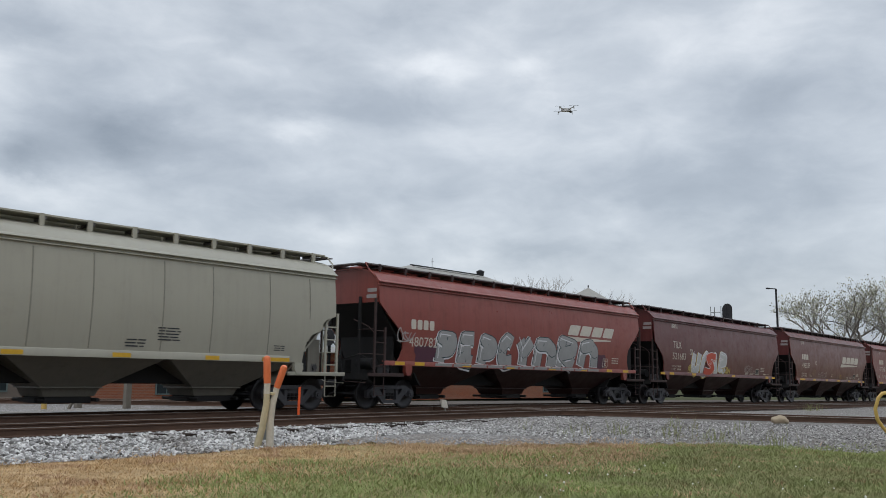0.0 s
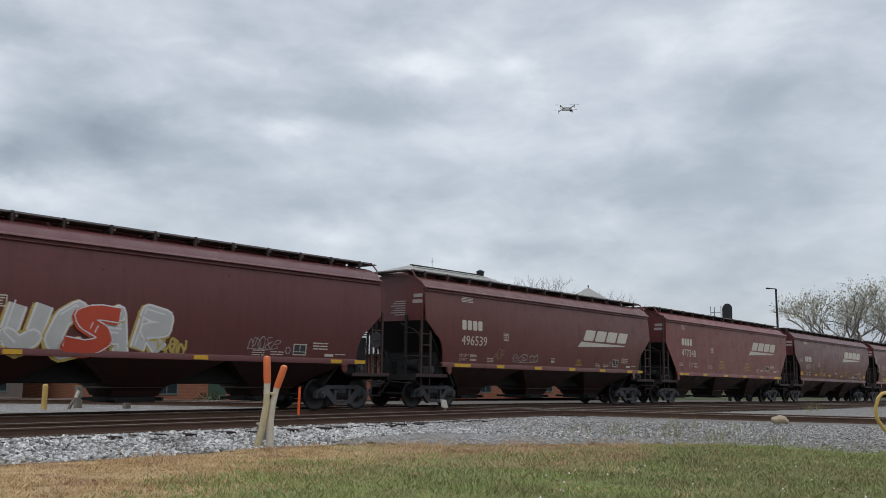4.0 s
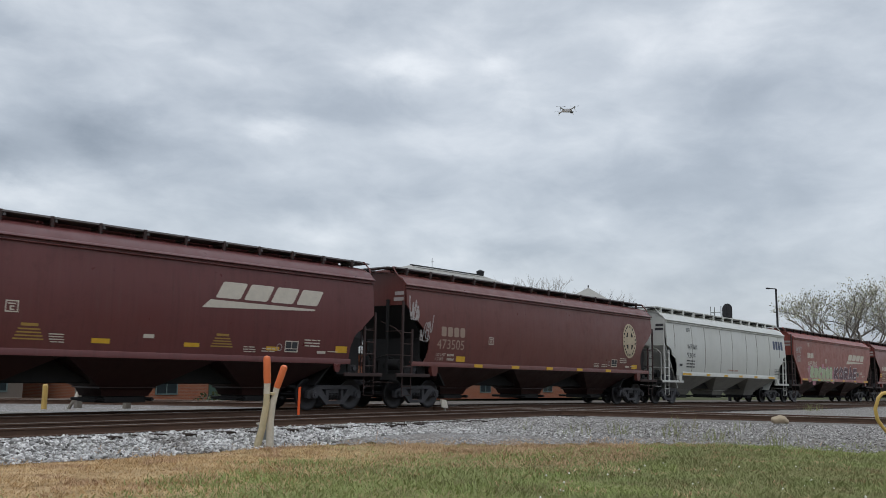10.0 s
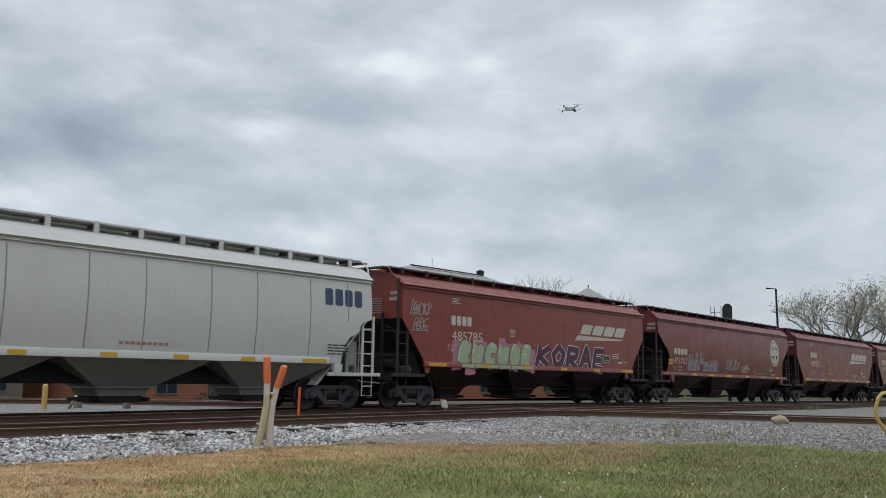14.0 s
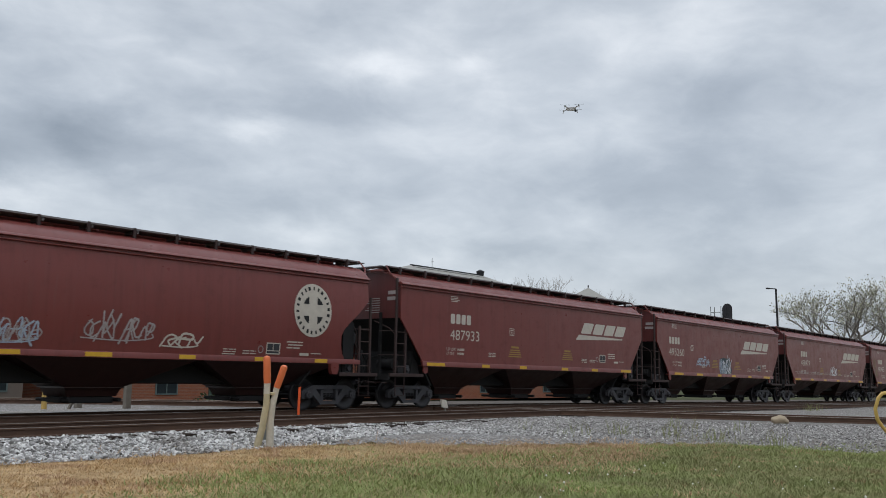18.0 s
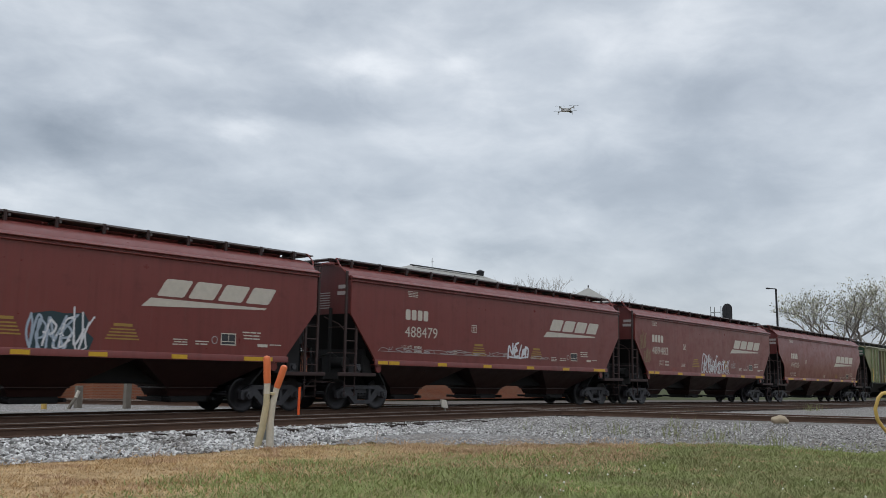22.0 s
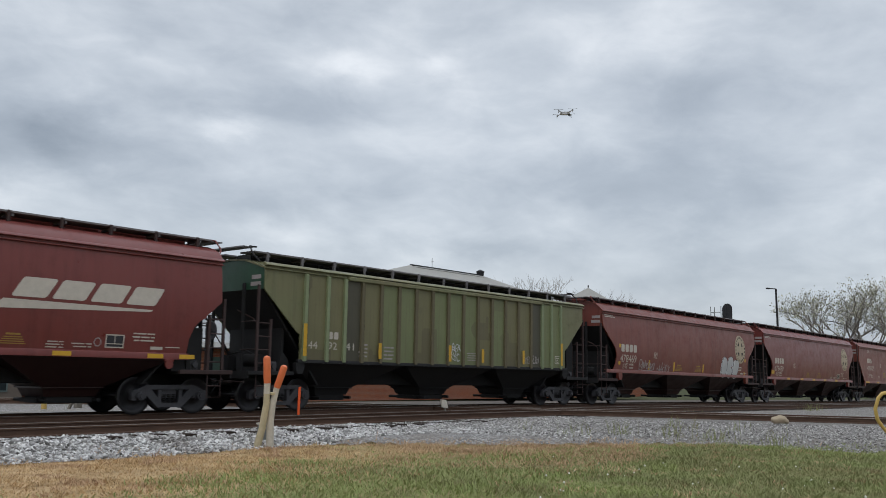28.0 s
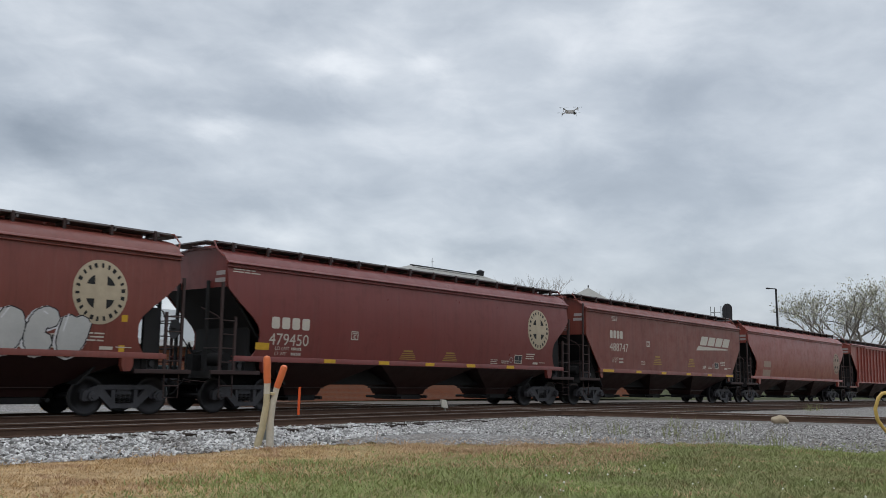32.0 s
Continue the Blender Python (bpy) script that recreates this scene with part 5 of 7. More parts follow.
def mark_cars():
    c = cars
    # warm grey car
    reflectors(c[0], [(2.9, 0), (5.7, 0.5), (8.4, 0.5), (11.1, 0.45), (13.0, 1.0)])
    bars(c[0], 9.6, 2.18, 0.7, 5, M_INK, 0.075)
    bars(c[0], 4.6, 1.95, 0.6, 4, M_INK, 0.08)
    bars(c[0], 8.7, 1.85, 0.6, 3, M_INK, 0.08)
    bars(c[0], 13.4, 1.85, 0.4, 3, M_INK, 0.06)
    # oxide-red car with silver graffiti
    mark(c[1], 1.68, 2.63, 2.96, 1.25, M_LETTER)
    number(c[1], "480782", 1.61, 3.06, 2.05, 2.38, M_LETTER)
    slanted_logo(c[1], 11.34, 15.36, 2.90, 3.33, M_LETTER)
    paint_part(c[1], "graffiti_haze", [blob(2.55, 1.80, 1.3, 0.6, random.Random(2)), blob(14.0, 1.85, 0.9, 0.6, random.Random(6))], M_GPURPLE, 0.006)
    graffiti(c[1], 2.98, 8.85, 1.30, 2.74, 5, M_SILVER, M_GTEAL, M_GWHITE, M_GWHITE, 3, 0.05, None, 0.0, 0.245, 0.035, (0, 1, 0, 3, 4))
    graffiti(c[1], 8.85, 13.75, 1.30, 2.82, 3, M_SILVER, M_GTEAL, M_GWHITE, M_GWHITE, 8, 0.10, None, 0.0, 0.27, 0.035, (11, 2, 11))
    paint_part(c[1], "sill_spray", [rect(a, a + 0.9, 1.405, 1.515) for a in [3.0 + 1.0 * k for k in range(11)]], M_SILVER, 0.0595)
    paint_part(c[1], "sill_spray", [rect(a, a + 0.9, 1.518, 1.535) for a in [3.1 + 1.02 * k for k in range(10)]], M_GWHITE, 0.0605)
    scribble(c[1], 1.0, 1.65, 2.2, 2.7, M_DIRTY, 3, 0.024, 4)
    bars(c[1], 15.0, 2.0, 0.6, 3, M_LETTER, 0.1)
    stencil_box(c[1], 14.25, 1.62, M_LETTER, 0.42)
    reflectors(c[1], [(0.98, 0.46), (1.95, 0.49), (4.5, 0.48), (7.16, 0.5), (10.02, 0.5), (12.48, 0.45), (14.6, 0.46), (16.02, 0.5)])
    # dark car with red graffiti
    number(c[2], "TILX", 2.06, 2.95, 2.74, 3.08, M_LETTER, "reporting_mark")
    number(c[2], "521683", 1.99, 3.45, 2.18, 2.51, M_LETTER)
    stencil_box(c[2], 3.9, 2.47, M_LETTER)
    scribble(c[2], 3.75, 4.5, 1.55, 2.05, M_YSPRAY, 3, 0.035, 22)
    scribble(c[2], 8.0, 8.9, 1.5, 2.1, M_YSPRAY, 4, 0.035, 23)
    graffiti(c[2], 4.0, 8.45, 1.38, 2.78, 4, M_CHROME, M_GWHITE, M_YSPRAY, M_GWHITE, 21, 0.15, None, 0.0, 0.17, 0.05, (10, 3, 5, 2))
    graffiti(c[2], 5.45, 6.95, 1.36, 2.74, 1, M_GRED, M_GWHITE, M_GRED, M_GRED, 5, 0.12, None, 0.03, 0.17, 0.03, (8,), True)
    scribble(c[2], 10.9, 12.0, 1.75, 2.15, M_DIRTY, 4, 0.012, 11)
    load_print(c[2], 1.97, 1.64, (2.0, 3.90, 0.7))
    panel_print(c[2], 12.6, 1.62)
    reflectors(c[2], [(0.75, 0.46), (1.7, 0.48), (4.2, 0.45), (9.2, 0.45), (14.1, 0.45), (15.1, 0.46)])
    # clean maroon cars
    mark(c[3], 1.96, 2.75, 3.10, 1.24, M_LETTER)
    number(c[3], "496539", 1.94, 3.43, 2.21, 2.55, M_LETTER)
    stencil_box(c[3], 4.46, 2.46, M_LETTER)
    slanted_logo(c[3], 10.13, 14.16, 2.72, 3.18, M_LETTER)
    scribble(c[3], 5.1, 6.7, 1.67, 2.06, M_DIRTY, 4, 0.016, 31)
    scribble(c[3], 3.9, 4.45, 1.7, 2.2, M_OCHRE, 2, 0.018, 7)
    load_print(c[3], 1.89, 1.64, (1.95, 3.92, 0.68))
    panel_print(c[3], 12.67, 1.65)
    gold_block(c[3], 9.6, 10.12, 1.62, 1.90, M_GOLD)
    bars(c[3], 3.47, 1.76, 0.43, 3, M_LETTER, 0.06)
    paint_part(c[3], "small_print", [rect(7.75, 8.0, 1.72, 1.80), rect(7.72, 8.04, 1.86, 1.89)], M_LETTER)
    reflectors(c[3], [(1.61, 0.92), (4.09, 0.48), (6.59, 0.48), (9.1, 0.46), (11.55, 0.48), (14.0, 0.46), (14.99, 0.44)])
    mark(c[4], 1.90, 2.91, 3.26, 1.22, M_LETTER)
    number(c[4], "477348", 1.88, 3.50, 2.36, 2.72, M_LETTER)
    stencil_box(c[4], 5.34, 2.65, M_LETTER)
    slanted_logo(c[4], 10.89, 14.80, 3.00, 3.47, M_LETTER)
    load_print(c[4], 2.66, 1.82, (1.83, 3.88, 0.52))
    panel_print(c[4], 12.96, 1.80)
    gold_block(c[4], 6.29, 7.14, 1.80, 2.25, M_GOLD)
    gold_block(c[4], 9.76, 10.62, 1.80, 2.23, M_GOLD)
    bars(c[4], 4.97, 1.95, 0.5, 3, M_LETTER, 0.06)
    bars(c[4], 1.5, 2.0, 0.5, 3, M_LETTER, 0.06)
    reflectors(c[4], [(1.5, 0.49), (2.07, 0.47), (4.24, 0.48), (6.85, 0.47), (9.44, 0.47), (11.99, 0.48), (14.12, 1.05)])
    mark(c[5], 1.87, 2.63, 2.97, 1.23, M_LETTER)
    number(c[5], "489715", 1.93, 3.49, 2.14, 2.49, M_DIRTY)
    stencil_box(c[5], 4.39, 2.36, M_LETTER)
    slanted_logo(c[5], 9.99, 14.06, 3.10, 3.56, M_LETTER)
    load_print(c[5], 1.96, 1.74, (1.85, 3.93, 0.62))
    panel_print(c[5], 12.5, 1.70)
    gold_block(c[5], 4.63, 5.34, 1.74, 2.14, M_GOLD)
    gold_block(c[5], 9.94, 10.66, 1.75, 2.13, M_GOLD)
    bars(c[5], 5.45, 1.9, 0.4, 4, M_LETTER, 0.06)
    paint_part(c[5], "small_print", [rect(7.9, 8.2, 1.92, 2.02), rect(2.0, 2.75, 1.50, 1.53)], M_LETTER)
    scribble(c[5], 0.75, 1.3, 2.6, 2.85, M_DIRTY, 4, 0.016, 35)
    yellow_marks(c[5], [(1.03, 0.49, 1.75, 0.22), (3.76, 0.48, 1.74, 0.12), (6.52, 0.48, 1.74, 0.12), (9.11, 0.47, 1.74, 0.11), (11.83, 0.47, 1.73, 0.11), (14.50, 0.48, 1.74, 0.20)])
    # brown car with the faded emblem
    mark(c[6], 1.95, 2.46, 2.80, 1.37, M_FADED)
    number(c[6], "473505", 1.74, 3.23, 2.02, 2.36, M_FADED)
    stencil_box(c[6], 4.66, 2.28, M_LETTER)
    round_emblem(c[6], 15.28, 2.87, M_EMBLEM, 0.62, 0.79)
    scribble(c[6], 0.3, 0.75, 2.95, 3.75, M_DIRTY, 4, 0.024, 15)
    scribble(c[6], 0.8, 1.3, 2.25, 3.05, M_DIRTY, 3, 0.022, 16)
    yellow_marks(c[6], [(2.83, 0.50, 1.60, 0.19), (15.55, 0.5, 1.60, 0.19)], "yellow square")
    load_print(c[6], 1.72, 1.62)
    panel_print(c[6], 13.70, 1.66)
    reflectors(c[6], [(3.86, 0.49), (6.17, 0.49), (8.54, 0.45), (10.82, 0.45), (13.19, 0.46)])
    # pale grey car
    number(c[7], "WRWK", 2.25, 3.42, 2.73, 3.00, M_INK, "reporting_mark")
    number(c[7], "9304", 2.22, 3.19, 2.30, 2.57, M_INK)
    bars(c[7], 2.16, 2.12, 1.0, 3, M_INK, 0.15)
    bars(c[7], 2.20, 3.79, 0.49, 4, M_INK, 0.055)
    mark(c[7], 14.05, 3.18, 3.70, 1.66, M_NAVY)
    paint_part(c[7], "small_print", [rect(7.3 + 0.16 * k, 7.42 + 0.16 * k, 1.74, 1.82) for k in range(9)], plain("faded_pink_print", (0.38, 0.22, 0.18), 0.7))
    bars(c[7], 14.2, 1.95, 0.9, 4, M_INK, 0.09)
    paint_part(c[7], "data_plate", [rect(1.42, 1.75, 1.86, 1.98)], M_INK)
    reflectors(c[7], [(1.79, 0.98), (4.59, 0.44), (6.83, 0.45), (8.87, 0.46), (11.03, 0.48), (13.25, 0.96)])
    # red car with two graffiti pieces
    mark(c[8], 2.43, 2.88, 3.22, 1.2, M_LETTER)
    number(c[8], "485785", 2.46, 4.21, 2.34, 2.68, M_LETTER)
    stencil_box(c[8], 5.96, 2.64, M_LETTER)
    slanted_logo(c[8], 10.95, 15.03, 2.98, 3.40, M_LETTER)
    graffiti(c[8], 2.75, 7.35, 1.36, 2.44, 6, M_GGREEN, M_GBLACK, M_GPINK, M_GWHITE, 13, 0.1, M_GPINK, 0.0, 0.19, 0.022, (2, 10, 3, 10, 9, 1), True)
    paint_part(c[8], "sill_spray", [rect(3.0 + 0.75 * k, 3.7 + 0.75 * k, 1.405, 1.535) for k in range(6)], M_GGREEN, 0.0595)
    graffiti(c[8], 7.6, 12.9, 1.40, 2.50, 5, M_GPURPLE, M_GWHITE, M_GPURPLE, M_GPURPLE, 17, 0.15, None, 0.0, 0.13, 0.035, (6, 9, 2, 5, 1))
    scribble(c[8], 0.25, 1.2, 3.15, 3.62, M_DIRTY, 4, 0.024, 41)
    scribble(c[8], 0.35, 1.1, 2.6, 3.1, M_DIRTY, 3, 0.024, 43)
    load_print(c[8], 2.2, 1.95, (2.41, 3.82, 0.48))
    panel_print(c[8], 12.9, 1.82)
    reflectors(c[8], [(1.2, 0.95), (4.2, 0.48), (6.75, 0.48), (9.4, 0.48), (12.0, 0.48), (14.4, 1.0)])
    # maroon car with scribbles
    mark(c[9], 1.69, 2.43, 2.74, 1.52, M_LETTER)
    number(c[9], "473752", 1.65, 3.13, 1.96, 2.27, M_LETTER)
    stencil_box(c[9], 4.85, 2.04, M_LETTER)
    round_emblem(c[9], 15.13, 2.97, M_LETTER, 0.74, 0.80)
    scribble(c[9], 3.1, 4.55, 1.66, 2.54, M_DIRTY, 7, 0.028, 51)
    scribble(c[9], 3.3, 4.6, 1.7, 2.3, M_GBLUE, 6, 0.018, 151)
    scribble(c[9], 5.06, 6.78, 1.68, 2.30, M_GBLUE, 8, 0.024, 52)
    scribble(c[9], 5.3, 6.7, 1.72, 2.25, M_DIRTY, 6, 0.02, 152)
    scribble(c[9], 7.84, 9.8, 1.83, 2.58, M_DIRTY, 7, 0.026, 53)
    scribble(c[9], 10.06, 11.15, 1.72, 2.18, M_LETTER, 3, 0.03, 54)
    yellow_marks(c[9], [(1.12, 0.48, 2.06, 0.12), (1.12, 0.48, 1.91, 0.12)])
    load_print(c[9], 1.67, 1.62)
    panel_print(c[9], 13.46, 1.62)
    reflectors(c[9], [(3.8, 0.51), (5.75, 0.7), (8.01, 0.7), (10.61, 0.5), (13.06, 0.5), (15.3, 0.5)])
    # the run of flat-sided cars
    for i, text, x, xb, xl, xp, load, top in ((10, "487933", 2.61, 6.13, 11.25, 12.77, 2.41, 2.55), (11, "495260", 1.17, 3.56, 10.32, 12.36, 1.51, 1.47), (12, "488479", 2.52, 6.06, 11.11, 12.71, 2.37, 2.59), (13, "489483", 1.75, 5.07, 11.30, 13.46, 2.46, 1.72), (18, "488747", 2.0, 5.4, 11.2, 13.0, 2.2, 2.1)):
        mark(c[i], x, 2.93, 3.28, 1.2, M_LETTER)
        number(c[i], text, x - 0.02, x + 1.64, 2.36, 2.72, M_LETTER)
        stencil_box(c[i], xb, 2.68, M_LETTER)
        load_print(c[i], load, 1.83, (top, 3.88, 0.52))
        slanted_logo(c[i], xl, xl + 4.02, 3.01, 3.47, M_LETTER)
        panel_print(c[i], xp, 1.82)
        gold_block(c[i], 6.06, 6.92, 1.84, 2.27, M_GOLD)
        gold_block(c[i], 9.78 if i != 11 else 8.98, 10.62 if i != 11 else 9.90, 1.83, 2.25, M_GOLD)
        bars(c[i], 4.8, 1.95, 0.45, 3, M_LETTER, 0.06)
    scribble(c[11], 4.19, 5.63, 1.97, 2.47, M_GBLUE, 4, 0.03, 61)
    paint_part(c[11], "spray_ground", [blob(7.85, 1.93, 1.5, 0.95, random.Random(12))], M_GTEAL, 0.008)
    scribble(c[11], 7.0, 8.0, 1.5, 2.4, M_GBLUE, 4, 0.03, 62)
    scribble(c[11], 7.4, 8.5, 1.5, 2.45, M_GWHITE, 4, 0.028, 162)
    scribble(c[12], 8.30, 9.6, 1.84, 2.44, M_GWHITE, 4, 0.045, 63)
    scribble(c[12], 1.3, 8.1, 1.84, 2.02, M_DIRTY, 9, 0.014, 64)
    scribble(c[12], 9.8, 11.0, 1.84, 1.96, M_DIRTY, 3, 0.014, 65)
    scribble(c[13], 7.07, 8.3, 1.50, 2.55, M_GWHITE, 4, 0.034, 66)
    scribble(c[13], 8.1, 9.4, 1.48, 2.5, M_GWHITE, 5, 0.03, 166)
    scribble(c[13], 9.2, 10.5, 1.50, 2.45, M_GWHITE, 4, 0.034, 167)
    scribble(c[13], 10.9, 11.5, 1.9, 2.3, M_DIRTY, 4, 0.014, 168)
    scribble(c[13], 0.5, 1.1, 2.6, 3.4, M_OCHRE, 4, 0.024, 67)
    scribble(c[13], 0.9, 1.5, 1.98, 2.7, M_OCHRE, 4, 0.024, 167)
    scribble(c[13], 3.5, 5.0, 1.5, 1.85, plain("faded_red_spray", (0.3, 0.1, 0.08), 0.6), 5, 0.016, 68)
    for i, spots in ((10, [(1.32, 0.95), (4.38, 0.45), (6.74, 0.47), (9.68, 0.48), (12.03, 0.5), (14.54, 0.9)]), (11, [(1.61, 0.96), (4.13, 0.7), (6.69, 0.45), (8.56, 0.48), (10.83, 0.46), (13.12, 1.0)]), (12, [(1.21, 0.46), (1.72, 0.49), (4.15, 0.48), (6.72, 0.48), (9.48, 0.47), (12.03, 0.49), (14.46, 0.95)]), (13, [(1.26, 0.55), (1.9, 0.44), (4.33, 0.49), (6.96, 0.45), (9.56, 0.49), (12.17, 0.48), (14.26, 1.1)]), (18, [(1.3, 0.95), (4.3, 0.48), (6.8, 0.48), (9.5, 0.48), (12.0, 0.48), (14.3, 0.95)])):
        reflectors(c[i], spots)
    mark(c[14], 2.1, 2.74, 3.08, 1.2, M_LETTER)
    number(c[14], "496020", 2.05, 3.5, 2.20, 2.52, M_LETTER)
    stencil_box(c[14], 4.6, 2.47, M_LETTER)
    slanted_logo(c[14], 10.88, 14.95, 2.73, 3.19, M_LETTER)
    load_print(c[14], 2.0, 1.64, (2.05, 3.92, 0.68))
    panel_print(c[14], 13.27, 1.64)
    gold_block(c[14], 10.72, 11.32, 1.64, 1.90, M_GOLD)
    paint_part(c[14], "small_print", [rect(8.35, 8.62, 1.66, 1.74), rect(8.33, 8.66, 1.79, 1.82)], M_LETTER)
    reflectors(c[14], [(1.6, 0.92), (4.3, 0.48), (6.89, 0.48), (9.42, 0.49), (11.96, 0.46), (14.44, 0.45), (15.37, 0.46)])
    # green car
    mark(c[15], 2.56, 2.14, 2.36, 0.47, M_LETTER, 2)
    for text, x in (("44", 1.76), ("92", 2.56), ("41", 3.28)):
        number(c[15], text, x, x + 0.37, 1.83, 2.05, M_LETTER)
    for x, top in ((1.58, 2.56), (4.75, 2.10), (8.26, 2.16), (10.13, 2.09), (12.70, 2.12), (15.4, 2.5)):
        paint_part(c[15], "reflector", [rect(x - 0.07, x + 0.07, 1.60, top)], M_YELLOW, 0.082, "yellow strip")
    scribble(c[15], 8.42, 8.9, 1.95, 2.40, M_GWHITE, 2, 0.014, 71)
    scribble(c[15], 8.42, 8.85, 1.62, 2.05, M_GWHITE, 2, 0.014, 72)
    scribble(c[15], 12.9, 13.8, 1.64, 1.95, M_DIRTY, 5, 0.016, 73)
    bars(c[15], 3.85, 2.0, 0.4, 4, M_DIRTY, 0.12)
    bars(c[15], 4.95, 1.95, 0.5, 4, M_DIRTY, 0.12)
    bars(c[15], 9.3, 1.9, 0.5, 4, M_DIRTY, 0.08)
    stencil_box(c[15], 15.0, 1.66, M_LETTER, 0.36)
    # cars with the round emblem
    for i, text in ((16, "478469"), (17, "479450")):
        mark(c[i], 1.60, 2.36, 2.70, 1.52, M_LETTER)
        number(c[i], text, 1.55, 3.03, 1.89, 2.23, M_LETTER)
        round_emblem(c[i], 15.05, 2.98, M_EMBLEM, 0.72, 0.79)
        stencil_box(c[i], 4.77, 2.16, M_LETTER)
        load_print(c[i], 1.80, 1.60)
        bars(c[i], 0.22, 3.93, 0.95, 2, M_LETTER, 0.07)
        gold_block(c[i], 7.05, 7.86, 1.60, 1.92, M_GOLD)
        gold_block(c[i], 9.25, 10.05, 1.60, 1.92, M_GOLD)
    graffiti(c[16], 12.45, 14.75, 1.36, 2.56, 3, M_CHROME, M_GBLACK, M_GWHITE, M_GWHITE, 81, 0.12, None, 0.0, 0.23, 0.03, (9, 3, 10), True)
    scribble(c[16], 3.37, 4.79, 1.56, 2.05, M_DIRTY, 5, 0.024, 82)
    scribble(c[16], 5.12, 6.37, 1.51, 1.92, M_DIRTY, 5, 0.022, 83)
    yellow_marks(c[16], [(6.84, 0.14, 1.57, 0.46), (10.19, 0.14, 1.59, 0.42), (4.25, 0.13, 1.60, 0.45), (1.40, 0.18, 1.77, 0.94), (15.66, 0.16, 1.55, 0.91)], "yellow strip")
    yellow_marks(c[17], [(1.08, 0.49, 1.74, 0.20)], "yellow square")
    reflectors(c[17], [(3.7, 0.46), (6.06, 0.49), (8.34, 0.46), (10.58, 0.49), (13.0, 0.48)])
    panel_print(c[16], 13.9, 1.60)
    panel_print(c[17], 13.5, 1.62)
    round_emblem(c[19], 15.6, 2.65, M_FADED, 0.7, 0.74)
    paint_part(c[19], "primer_patch", [rect(2.2, 3.3, 2.1, 2.45), rect(2.1, 3.3, 1.5, 1.95)], M_FADED)
    for i, car in enumerate(c):
        end_print(car, M_INK if i in (0, 7) else M_DIRTY)


mark_cars()

# ---- beside the track ----
M_PVC = plain("chalky_white_plastic", (0.62, 0.58, 0.50), 0.6, 0.0, 0.32, 11.0)
M_PVCY = plain("yellow_stained_plastic", (0.56, 0.48, 0.31), 0.6, 0.0, 0.42, 5.0)
M_ORANGE = plain("sun_bleached_orange_plastic", (0.75, 0.19, 0.07), 0.5, 0.0, 0.12, 6.0)
M_STAKE = plain("fluorescent_orange_lath", (0.95, 0.13, 0.03), 0.6, 0.0, 0.1, 6.0)
M_SAFETY = plain("worn_safety_yellow_paint", (0.62, 0.42, 0.13), 0.5, 0.0, 0.2, 5.0)
M_WOODPOST = plain("weathered_grey_timber", (0.20, 0.18, 0.15), 0.9, 0.0, 0.3, 5.0, 0.5)
M_ROCK = plain("sandstone_lump", (0.40, 0.32, 0.22), 0.9, 0.0, 0.2, 8.0, 0.6)
M_POLE = plain("dark_bronze_pole", (0.03, 0.03, 0.033), 0.6, 0.3, 0.2, 3.0)
M_GREYBOX = plain("grey_metal_cabinet", (0.20, 0.21, 0.20), 0.6, 0.2, 0.15, 3.0)


